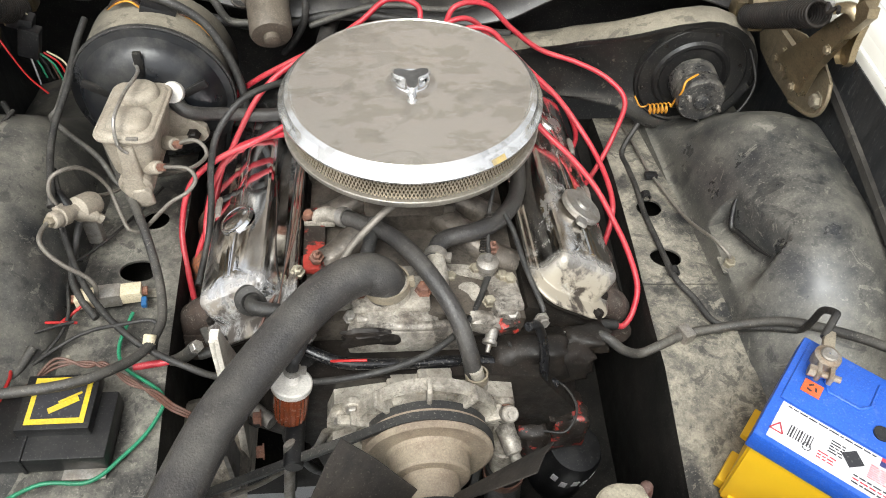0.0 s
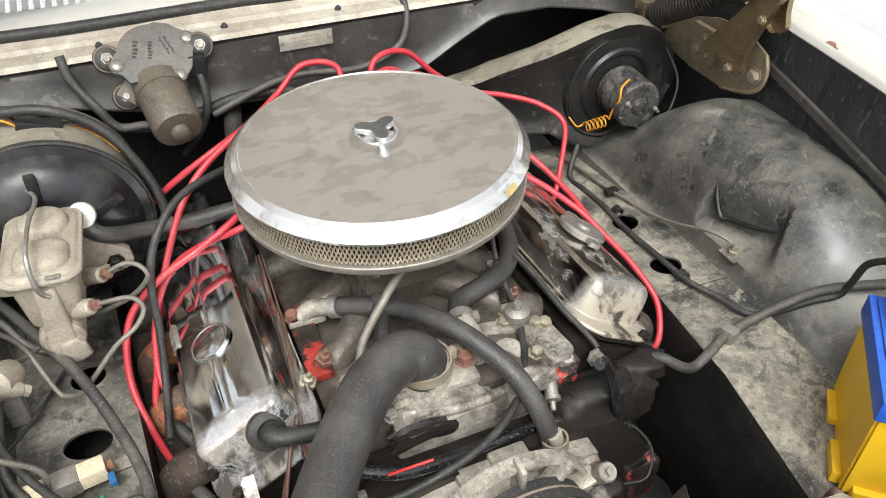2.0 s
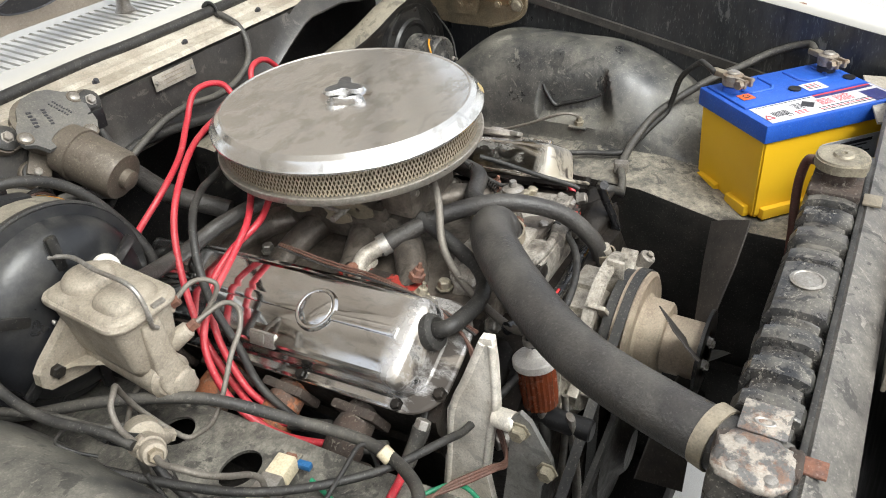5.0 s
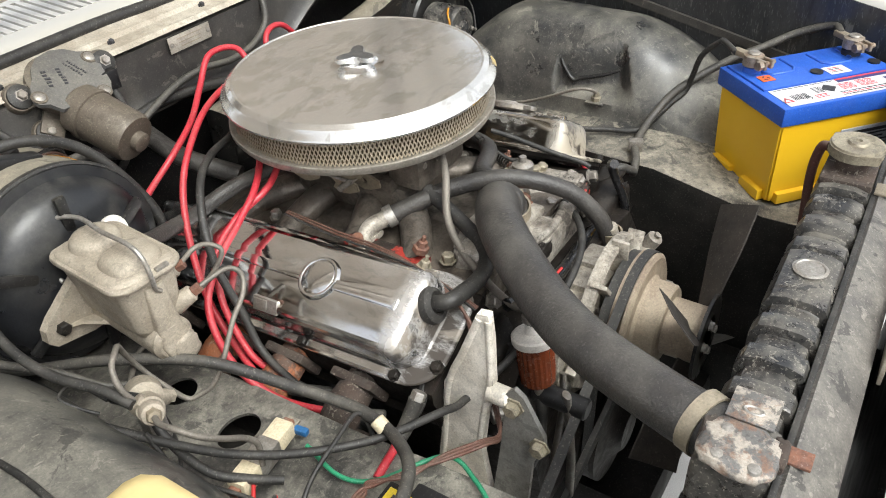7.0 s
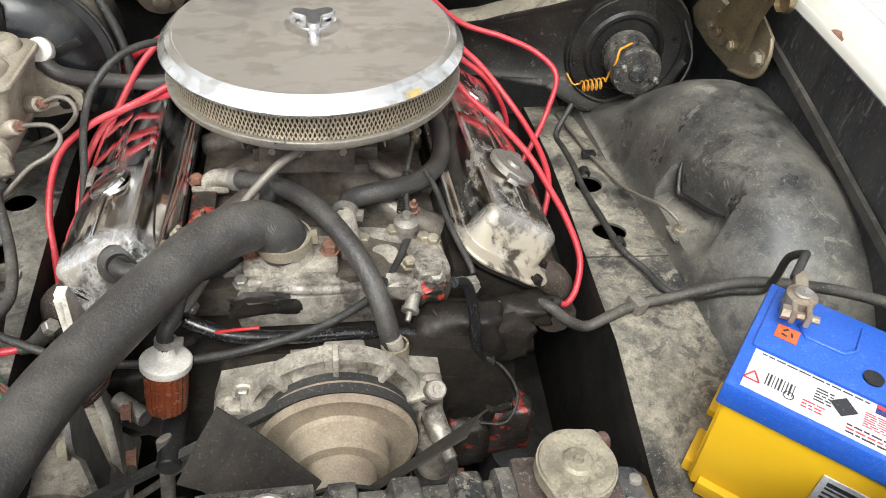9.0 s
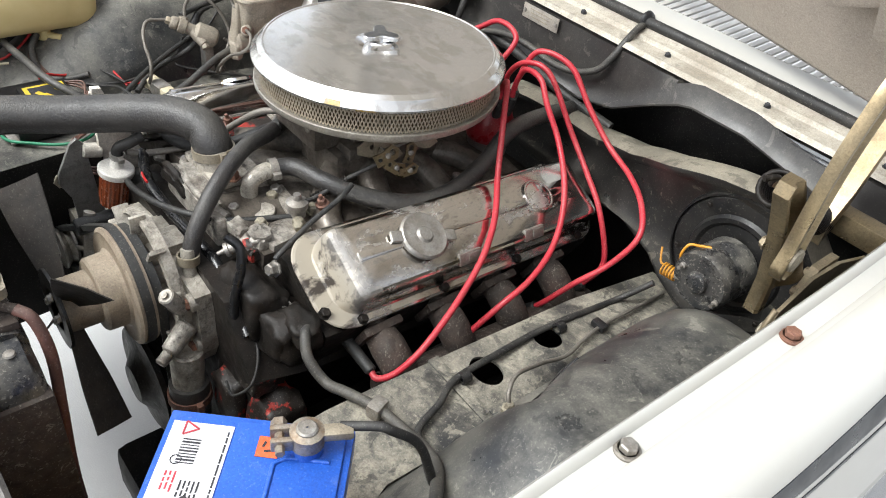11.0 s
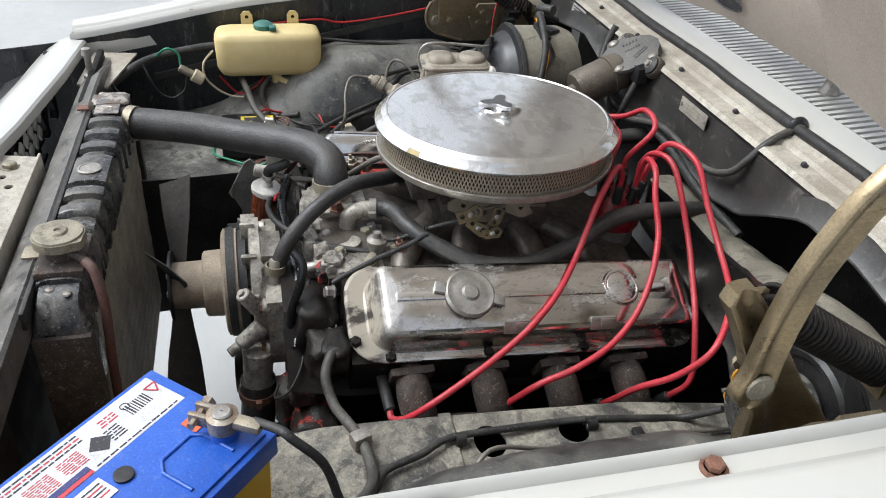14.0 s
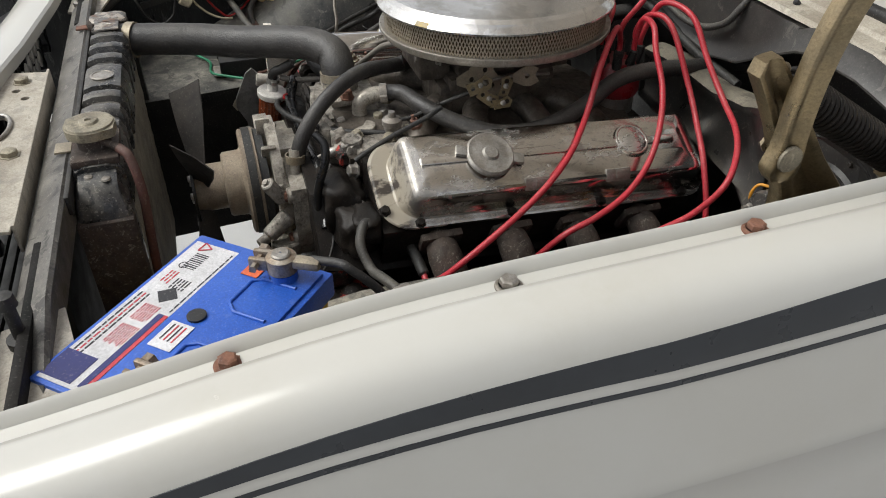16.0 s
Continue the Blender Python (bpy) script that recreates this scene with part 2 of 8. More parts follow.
GREASE = M("oily_black_iron", (0.007, 0.006, 0.0055), 0.46, col2=(0.018, 0.0135, 0.011), mscale=25, dust=0.2, dscale=20,
           dcol=(0.06, 0.05, 0.04), up=False, bump=0.5, bscale=90, spec=0.22)
REDENG = M("chipped_red_engine_paint", (0.02, 0.015, 0.012), 0.45, col2=(0.34, 0.03, 0.02), mscale=30, mlo=0.54, mhi=0.57, bump=0.5, bscale=90)
RUST = M("rusty_iron", (0.050, 0.032, 0.024), 0.8, col2=(0.03, 0.023, 0.019), mscale=30, dust=0.2, bump=0.5, bscale=120, chips=60, chip_amt=0.75)
ORANGE = M("orange_heat_paint", (0.30, 0.105, 0.045), 0.7, col2=(0.075, 0.05, 0.038), mscale=26, mlo=0.48, mhi=0.53, bump=0.4, chips=50, chip_amt=0.6)
STEEL = M("dull_steel", (0.42, 0.40, 0.37), 0.4, 0.85, col2=(0.25, 0.22, 0.19), mscale=30, dust=0.5, dscale=30, up=False)
PLATED = M("yellow_passivated_steel", (0.31, 0.24, 0.14), 0.30, 0.85, col2=(0.21, 0.168, 0.108), mscale=14, dust=0.15, dscale=15,
           dcol=(0.16, 0.125, 0.08), up=False, stretch=(1, 0.5, 1), chips=40, chip_amt=0.4)
RUSTB = M("rusty_bolt", (0.20, 0.09, 0.055), 0.75, col2=(0.12, 0.06, 0.045), mscale=60, bump=0.4)
REDLEAD = M("red_silicone_lead", (0.47, 0.022, 0.038), 0.38, col2=(0.40, 0.022, 0.034), mscale=30, dust=0.2, bump=0.05, fine_mix=0.08)
REDW = M("red_wire", (0.5, 0.02, 0.02), 0.45)
GREENW = M("green_wire", (0.02, 0.22, 0.11), 0.45)
BROWNW = M("brown_wire", (0.11, 0.045, 0.03), 0.5, dust=0.3)
YELW = M("amber_wire", (0.62, 0.27, 0.02), 0.45)
WHITEP = M("white_plastic", (0.66, 0.63, 0.58), 0.4, dust=0.35, fine_mix=0.1)
GREYC = M("grey_cable", (0.035, 0.033, 0.031), 0.5, dust=0.5)
PIPE = M("dull_brake_pipe", (0.20, 0.18, 0.155), 0.5, 0.5, dust=0.5)
CREAM = M("aged_translucent_plastic", (0.66, 0.53, 0.26), 0.42, col2=(0.58, 0.45, 0.20), mscale=7, dust=0.25, dcol=(0.45, 0.36, 0.2), bump=0.02, fine_mix=0, speck=0)
TEAL = M("teal_cap_plastic", (0.03, 0.17, 0.14), 0.4, dust=0.2)
CERAMIC = M("cream_ceramic", (0.60, 0.52, 0.36), 0.6, dust=0.3, fine_mix=0.15)
BLUE = M("blue_battery_plastic", (0.018, 0.085, 0.42), 0.35, col2=(0.022, 0.10, 0.46), mscale=10, dust=0.12, dscale=60,
         dcol=(0.4, 0.42, 0.45), dlo=0.55, dhi=0.7, bump=0.03, speck=0.06, fine_mix=0.05)
YELLOW = M("yellow_battery_case", (0.78, 0.47, 0.015), 0.4, col2=(0.75, 0.44, 0.015), mscale=6, dust=0.08, bump=0.03, speck=0.02, fine_mix=0.0)
LABEL = M("printed_white_label", (0.70, 0.69, 0.70), 0.4, bump=0.02, speck=0.1, fine_mix=0.05)
INK = M("black_ink", (0.03, 0.03, 0.035), 0.5, bump=0, fine_mix=0)
REDINK = M("red_ink", (0.55, 0.05, 0.07), 0.5, bump=0, fine_mix=0)
NAVY = M("navy_ink", (0.03, 0.035, 0.16), 0.4, bump=0, fine_mix=0)
ORSTICK = M("orange_sticker", (0.72, 0.12, 0.03), 0.5, bump=0.05, dust=0.2, fine_mix=0.1)
YSTICK = M("yellow_sticker", (0.75, 0.55, 0.02), 0.5, bump=0.05, dust=0.2, fine_mix=0.1)
LEAD = M("grey_lead_terminal", (0.34, 0.30, 0.25), 0.5, 0.6, col2=(0.24, 0.17, 0.11), mscale=60, bump=0.4)
AMBER = M("amber_filter_plastic", (0.17, 0.04, 0.015), 0.18, col2=(0.10, 0.03, 0.015), mscale=30, bump=0.05)
KNURL = M("knurled_dark_steel", (0.16, 0.16, 0.16), 0.45, 0.7, bump=0.6, bscale=400)
# yellow of the battery's reflection, for the lid rim
YREFLECT = M("painted_yellow_reflection", (0.42, 0.30, 0.09), 0.4, col2=(0.30, 0.24, 0.14), mscale=60)
BELT = M("black_belt", (0.022, 0.022, 0.022), 0.55, dust=0.2, bump=0.1)
DUSTP = M("tan_dusty_pulley", (0.33, 0.27, 0.20), 0.6, 0.2, col2=(0.26, 0.20, 0.15), mscale=18, dust=0.5, dcol=(0.36, 0.30, 0.23))
FINS = M("radiator_fins", (0.48, 0.44, 0.36), 0.6, 0.3, col2=(0.30, 0.28, 0.24), mscale=20, dust=0.5, up=False, dcol=(0.36, 0.32, 0.25))
CAPM = M("dusty_brass_cap", (0.31, 0.275, 0.205), 0.45, 0.5, col2=(0.22, 0.19, 0.145), mscale=30, dust=0.6, dcol=(0.33, 0.29, 0.22), chips=70, chip_amt=0.75)
REDDIST = M("red_distributor_cap", (0.30, 0.012, 0.02), 0.3, bump=0.03)
HOODM = M("brown_primer_underside", (0.40, 0.35, 0.295), 0.45, col2=(0.35, 0.30, 0.25), mscale=3, dust=0.3, up=False, dcol=(0.38, 0.325, 0.27), fine_mix=0.1)
CONC = M("pale_concrete", (0.42, 0.415, 0.405), 0.75, col2=(0.36, 0.355, 0.345), mscale=1.2, dust=0.3, up=False, dscale=3,
         dcol=(0.36, 0.35, 0.34), bump=0.3, bscale=40, fine_mix=0.1)
PLATE = M("engraved_alloy_plate", (0.46, 0.42, 0.36), 0.45, 0.5, dust=0.4)
CLAMP = M("worn_hose_clamp", (0.40, 0.34, 0.25), 0.4, 0.7, dust=0.5, up=False)


# ---- mesh helpers ----
def V(*a):
    return Vector(a)


def part(name, bm, mat, parent=None, label="", sharp=35, thick=0.0):
    me = bpy.data.meshes.new(name)
    bmesh.ops.recalc_face_normals(bm, faces=bm.faces)
    bm.to_mesh(me)
    bm.free()
    for p in me.polygons:
        p.use_smooth = True
    me.set_sharp_from_angle(angle=radians(sharp))
    me.materials.append(mat)
    ob = new(name, me)
    if parent is not None:
        ob.parent = parent
        bpy.context.view_layer.update()
        ob.matrix_parent_inverse = parent.matrix_world.inverted()
    if label:
        ob["label"] = label
    return ob


def thing(name, at, label, category, group="", kind=""):
    ob = new(name)
    ob.empty_display_size = 0.03
    ob.location = at
    bpy.context.view_layer.update()
    return tagged(ob, label, category, group, kind)


def single(name, bm, mat, label, category, group="", kind="", sharp=35):
    return tagged(part(name, bm, mat, sharp=sharp), label, category, group, kind)


def B():
    return bmesh.new()


def basis(z, x=None):
    """A turn whose z axis runs along z."""
    z = Vector(z).normalized()
    x = Vector(x) if x is not None else (V(1, 0, 0) if abs(z.x) < 0.9 else V(0, 1, 0))
    y = z.cross(x).normalized()
    return Matrix((y.cross(z), y, z)).transposed()


def at(p, z=(0, 0, 1), x=None):
    return Matrix.Translation(p) @ basis(z, x).to_4x4()


def box(bm, c, s, rot=None, bev=0.0, seg=2):
    m = Matrix.Translation(c) @ (rot.to_4x4() if rot is not None else Matrix.Identity(4)) @ Matrix.Diagonal((*s, 1))
    r = bmesh.ops.create_cube(bm, size=1, matrix=m)
    if bev:
        es = {e for v in r["verts"] for e in v.link_edges}
        bmesh.ops.bevel(bm, geom=list(es), offset=bev, segments=seg, affect="EDGES", profile=0.6)
    return bm


def lathe(bm, prof, m, n=28, cap=True):
    """Turns (radius, height) rows round the z axis of m."""
    rings = []
    for r, h in prof:
        rings.append([bm.verts.new(m @ V(r * math.cos(a), r * math.sin(a), h)) for a in (2 * math.pi * k / n for k in range(n))])
    for a, b in zip(rings, rings[1:]):
        for k in range(n):
            bm.faces.new((a[k], a[(k + 1) % n], b[(k + 1) % n], b[k]))
    if cap:
        for r in (rings[0], rings[-1]):
            bm.faces.new(r)
    return bm


def cyl(bm, p0, p1, r, n=20, r1=None, bev=0.0):
    p0, p1 = Vector(p0), Vector(p1)
    h = (p1 - p0).length
    r1 = r if r1 is None else r1
    b = bev
    prof = [(r - b, 0), (r, b), (r1, h - b), (r1 - b, h)] if b else [(r, 0), (r1, h)]
    return lathe(bm, prof, at(p0, p1 - p0), n)


def bolt(bm, p, z, r=0.006, h=0.006):
    lathe(bm, [(r * 1.35, -0.001), (r * 1.35, 0.001), (r, 0.001), (r, h * 0.85), (r * 0.8, h)], at(p, z), 6 if r < 0.012 else 12)
    return bm


def spline(pts, sub=6):
    P = [Vector(p) for p in pts]
    P = [2 * P[0] - P[1]] + P + [2 * P[-1] - P[-2]]
    out = []
    for i in range(1, len(P) - 2):
        a, b, c, d = P[i - 1:i + 3]
        for k in range(sub):
            t = k / sub
            out.append(0.5 * (2 * b + (c - a) * t + (2 * a - 5 * b + 4 * c - d) * t * t + (3 * b - a - 3 * c + d) * t ** 3))
    out.append(P[-2])
    return out


def tube(bm, pts, r, n=10, sub=6, ribs=0.0, flat=1.0):
    """A round tube along a smooth way; r may be a list over its length."""
    n = max(n, 12)
    S = spline(pts, sub) if sub > 1 else [Vector(p) for p in pts]
    N = len(S)
    up = None
    rings = []
    for i, p in enumerate(S):
        d = (S[min(i + 1, N - 1)] - S[max(i - 1, 0)]).normalized()
        if up is None:
            up = d.orthogonal().normalized()
        up = (up - d * up.dot(d)).normalized()
        w = d.cross(up)
        rr = r if not isinstance(r, (list, tuple)) else np.interp(i / (N - 1), np.linspace(0, 1, len(r)), r)
        if ribs and i % 2:
            rr *= 1 + ribs
        rings.append([bm.verts.new(p + (up * math.cos(a) + w * math.sin(a) * flat) * rr) for a in (2 * math.pi * k / n for k in range(n))])
    for a, b in zip(rings, rings[1:]):
        for k in range(n):
            bm.faces.new((a[k], a[(k + 1) % n], b[(k + 1) % n], b[k]))
    bm.faces.new(rings[0])
    bm.faces.new(rings[-1])
    return bm


def loft(bm, secs, close=True, caps=True):
    R = [[bm.verts.new(p) for p in s] for s in secs]
    k = len(R[0])
    for a, b in zip(R, R[1:]):
        for i in range(k if close else k - 1):
            bm.faces.new((a[i], a[(i + 1) % k], b[(i + 1) % k], b[i]))
    if caps and close:
        bm.faces.new(R[0])
        bm.faces.new(R[-1])
    return bm


def plate(bm, outline, holes, m, t, warp=None):
    """A flat sheet of thickness t (down m's z) with holes through it; holes: (x, y, rx, ry)."""
    loops = [[V(x, y, 0) for x, y in outline]]
    for x, y, rx, ry in holes:
        loops.append([V(x + rx * math.cos(a), y + ry * math.sin(a), 0) for a in (2 * math.pi * k / 24 for k in range(24))])
    es = []
    for lp in loops:
        vs = [bm.verts.new(p) for p in lp]
        es += [bm.edges.new((vs[i], vs[(i + 1) % len(vs)])) for i in range(len(vs))]
    r = bmesh.ops.triangle_fill(bm, use_beauty=True, use_dissolve=False, edges=es)
    fs = [g for g in r["geom"] if isinstance(g, bmesh.types.BMFace)]
    x = bmesh.ops.extrude_face_region(bm, geom=fs)
    vs2 = [g for g in x["geom"] if isinstance(g, bmesh.types.BMVert)]
    bmesh.ops.translate(bm, verts=vs2, vec=(0, 0, -t))
    for v in {v for f in fs if f.is_valid for v in f.verts} | set(vs2):
        v.co = m @ v.co
        if warp:
            v.co = warp(v.co)
    return bm


def ss(a, b, x):
    t = min(1, max(0, (x - a) / (b - a)))
    return t * t * (3 - 2 * t)


def interp(x, xs, ys):
    return float(np.interp(x, xs, ys))


def cable(name, pts, r, mat, label, category="cable", group="", n=8, sub=6, ribs=0.0):
    return single(name, tube(B(), pts, r, n, sub, ribs), mat, label, category, group)


def clampring(parent, p, z, r, w=0.012, mat=None, name="hose_clamp"):
    bm = lathe(B(), [(r, -w / 2), (r + 0.0025, -w / 2), (r + 0.0025, w / 2), (r, w / 2)], at(p, z), 24, cap=False)
    q = at(p, z) @ V(r + 0.004, 0, 0)
    box(bm, q, (0.009, 0.009, w * 1.05), basis(z), 0.001)
    return part(name, bm, mat or CLAMP, parent, "metal hose clamp")


def lump(bm, c, s, seed=0.0, amp=0.25, sub=3):
    """An uneven blob, for caked grease and rough castings."""
    r = bmesh.ops.create_icosphere(bm, subdivisions=sub, radius=1.0)
    for v in r["verts"]:
        d = v.co.normalized()
        q = V(*(abs(k) ** 0.6 * (1 if k > 0 else -1) for k in d))
        k = 1 + amp * noise.noise(d * 1.7 + V(seed, 0, 0)) + amp * 0.5 * noise.noise(d * 4.5 + V(0, seed, 0))
        v.co = V(c[0] + q.x * s[0] * k, c[1] + q.y * s[1] * k, c[2] + q.z * s[2] * k)
    return bm

# ---- ground and car body ----
bm = B()
bmesh.ops.create_grid(bm, x_segments=8, y_segments=8, size=60)
single("ground", bm, CONC, "pale worn concrete floor under the car", "ground", kind="structure")

def soft(y, xs, ys):
    """Smoothly blended heights along the wing."""
    return sum(interp(y + 0.03 * k, xs, ys) for k in range(-4, 5)) / 9


def fender_x(y):
    return soft(y, [-1.0, -0.75, -0.585, -0.46, -0.24, 0.0, 1.2], [0.613, 0.632, 0.641, 0.645, 0.656, 0.667, 0.670])


def fender_z(y, s=1):
    return (0.0 if s > 0 else -0.020) + soft(y, [-1.0, -0.75, -0.6, -0.5, -0.4, -0.3, -0.1, 0.15, 1.2], [-0.094, -0.077, -0.058, -0.034, -0.014, -0.001, 0.011, 0.024, 0.045])


FSEC = [(0.004, 0.955), (0.0, 0.985), (0.0, 1.014), (0.003, 1.018), (0.006, 1.016), (0.009, 1.006), (0.027, 1.004), (0.031, 1.008), (0.038, 1.021), (0.050, 1.026), (0.075, 1.0255),
        (0.090, 1.021), (0.099, 1.012), (0.105, 1.0), (0.110, 0.985), (0.114, 0.965), (0.122, 0.92), (0.132, 0.866), (0.134, 0.852),
        (0.129, 0.842), (0.127, 0.78), (0.122, 0.62), (0.112, 0.42)]


def fender(s, name, label):
    t = thing(name, (s * 0.7, 0, 0.4), label, "fender", kind="structure")
    ys = [-1.0 + 0.05 * k for k in range(6 if s < 0 else 0, 45)]
    secs = [[V(s * (fender_x(y) + dx), y, z + fender_z(y, s)) for dx, z in FSEC] + [V(s * (fender_x(y) + max(dx - 0.006, 0.006)), y, z + fender_z(y, s) - 0.006) for dx, z in FSEC[::-1]] for y in ys]
    part("fender_panel", loft(B(), secs), WHITE, t, sharp=50)
    def band(y):
        top = interp(y, [-1.0, -0.47, -0.14, 0.04, 1.2], [0.993, 0.996, 0.996, 1.004, 1.012])
        low = interp(y, [-1.0, -0.47, -0.31, -0.14, 0.04, 1.2], [0.988, 0.984, 0.979, 0.972, 0.974, 0.976])
        return top, low
    for thin in (0, 1):
        def sx(z):
            return interp(-z, [-v[1] for v in FSEC[12:]], [v[0] for v in FSEC[12:]]) + 0.0008
        secs = []
        for y in ys:
            z0, z1 = band(y)
            z0, z1 = (z1 - 0.010, z1 - 0.0145) if thin else (z0, z1)
            zz = [z0 + (z1 - z0) * k / 4 for k in range(5)]
            secs.append([V(s * (fender_x(y) + sx(z)), y, z + fender_z(y, s)) for z in zz] + [V(s * (fender_x(y) + sx(z) - 0.001), y, z + fender_z(y, s)) for z in zz[::-1]])
        part("stripe", loft(B(), secs), STRIPE, t, "dark pinstripe along the side")
    for y, mt in ((-0.022, RUSTB), (-0.239, STEEL), (-0.459, RUSTB), (0.2, STEEL)):
        p = V(s * (fender_x(y) + 0.018), y, 1.0045 + fender_z(y, s))
        bm = lathe(B(), [(0.0115, 0), (0.0115, 0.0015), (0.0085, 0.003)], at(p), 20)
        bolt(bm, p + V(0, 0, 0.002), (0, 0, 1), 0.0078, 0.007)
        part("bolt", bm, mt, t, "rusted mounting bolt" if mt is RUSTB else "dull mounting bolt")
    return t


fender(1, "fender", "white car wing with dark pinstripes and bolted flange")
fender(-1, "fender", "white car wing with bolted inner flange")


# inner guards: ledge with lightening holes, wheel arch, black outer wall
def ledge_z(p):
    return V(p.x, p.y, p.z - 0.03 * ss(0.03, 0.27, p.y) - (0.034 * ss(-0.29, -0.42, p.y) if p.x > 0 else 0) + 0.004 * math.sin(p.y * 23 + p.x * 31) * 0.5)


def arch_z(s, x, y):
    """Height of the wheel arch panel on side s."""
    base = 0.757 - (0.034 * ss(-0.29, -0.42, y) if s > 0 else 0)
    h = 0.150 * ss(-0.50, -0.14, y) * (1 - ss(0.05, 0.30, y)) - 0.012 * ss(0.25, 0.4, y)
    u = min(1, max(0, (x - 0.464) / 0.145))
    z = base + h * (1 - (1 - u) ** (1.5 + 1.6 * ss(-0.34, -0.12, y))) * ss(0.0, 0.12, u) - 0.012 * ss(0.62, 0.668, x)
    if s > 0:
        # pocket with a steep rear and outer face, open to the front and inside
        xo = interp(y, [-0.21, -0.168, -0.088, -0.058], [0.480, 0.532, 0.508, 0.502])
        k = ss(-0.054, -0.060, y) * (1 - ss(xo - 0.004, xo + 0.004, x)) * ss(-0.22, -0.17, y)
        floor_z = 0.788 + 0.5 * max(0, x - 0.475)
        z += (min(z, floor_z) - z) * k
    z += 0.002 * noise.noise(V(x * 14, y * 14, 3 + s))
    z -= 0.03 * (1 - ss(0.452, 0.460, x))
    return z


def guard(s):
    name = "inner_guard"
    t = thing(name, (s * 0.45, 0, 0.7), "dusty black inner guard panel with wheel arch", "inner guard", kind="structure")
    inner = [(0.335, -0.62), (0.338, -0.48), (0.347, -0.3), (0.350, -0.22), (0.360, -0.06), (0.368, 0.1), (0.377, 0.29)]
    if s < 0:
        inner = [(0.300, -0.60), (0.318, -0.45), (0.327, -0.3), (0.332, -0.22), (0.338, -0.06), (0.345, 0.1), (0.352, 0.29)]
    out = [(0.475, 0.29), (0.474, 0.1), (0.472, -0.1), (0.470, -0.3), (0.52, -0.45), (0.60, -0.62)]
    hs = [(0.407, 0.012, 0.021, 0.019), (0.405, -0.097, 0.025, 0.020)] if s > 0 else [(0.388, 0.003, 0.021, 0.019), (0.396, -0.099, 0.027, 0.021)]
    bm = plate(B(), [(s * x, y) for x, y in inner + out], [(s * x, y, a, b) for x, y, a, b in hs], Matrix.Translation((0, 0, 0.762)), 0.004, ledge_z)
    part("ledge", bm, LEDGE if s > 0 else LEDGEL, t, "dusty ledge with round lightening holes")
    # folded inner skirt down to the chassis rail
    ins = [V(s * x, y, ledge_z(V(s * x, y, 0.762)).z) for x, y in inner]
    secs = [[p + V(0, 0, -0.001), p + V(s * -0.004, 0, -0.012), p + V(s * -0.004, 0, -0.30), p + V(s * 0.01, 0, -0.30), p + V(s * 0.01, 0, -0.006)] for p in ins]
    part("apron", loft(B(), secs), APRON, t, "grimy vertical apron, blackened for shade")
    # black sheet added below the ledge so its holes look shaded inside
    part("hole_shade_sheet", box(B(), (s * 0.50, -0.1, 0.68), (0.30, 0.9, 0.004)), APRON, t, "added black sheet that shades the ledge holes")
    # wheel arch
    nx, ny = 84, 200
    g = []
    for i in range(nx + 1):
        row = []
        for j in range(ny + 1):
            x, y = 0.452 + (0.668 - 0.452) * i / nx, -0.55 + 0.95 * j / ny
            z = arch_z(s, x, y)
            row.append(V(s * x, y, z))
        g.append(row)
    bm = B()
    vs = [[bm.verts.new(p) for p in row] for row in g]
    lo = [[bm.verts.new(p - V(0, 0, 0.006)) for p in row] for row in g]
    for q, flip in ((vs, 0), (lo, 1)):
        for i in range(nx):
            for j in range(ny):
                bm.faces.new((q[i][j], q[i + 1][j], q[i + 1][j + 1], q[i][j + 1]))
    part("wheel_arch", bm, DOME, t, "scuffed black wheel arch dome")
    if s > 0:
        # black tube paints the shade on the pocket's steep faces
        part("pocket_shade", tube(B(), [(0.503, -0.0595, 0.850), (0.500, -0.068, 0.836), (0.498, -0.085, 0.816), (0.503, -0.100, 0.818), (0.512, -0.140, 0.828), (0.520, -0.168, 0.838)], [0.002, 0.0042, 0.005, 0.0045, 0.004, 0.002], 10), BLACKP, t, "black line painting the shade in the pressed pocket")
    # outer wall
    ys = [-0.95 + 0.05 * k for k in range(28)]
    secs = [[V(s * (fender_x(y) - 0.003), y, 1.006 + fender_z(y, s)), V(s * (fender_x(y) + 0.003), y, 0.90), V(s * (fender_x(y) + 0.001), y, 0.62), V(s * (fender_x(y) + 0.005), y, 0.62),
             V(s * (fender_x(y) + 0.007), y, 0.90), V(s * (fender_x(y) - 0.0005), y, 1.006 + fender_z(y, s))] for y in ys]
    part("outer_wall", loft(B(), secs), BLACKW, t, "black painted outer wall")
    secs = [[V(s * (fender_x(y) + 0.001), y, z + d) for d in (0.007, -0.007)] + [V(s * (fender_x(y) - 0.007), y, z + d) for d in (-0.007, 0.007)]
            for y, z in [(0.25 - 0.05 * k, 1.0 - 0.0105 * k) for k in range(17)]]
    for sec in secs:
        for k, v in enumerate(sec):
            v.z = min(v.z, 0.975)
    part("stiffening_strip", loft(B(), secs), FIREW, t, "grey seam strip")
    return t


guard(1)
guard(-1)

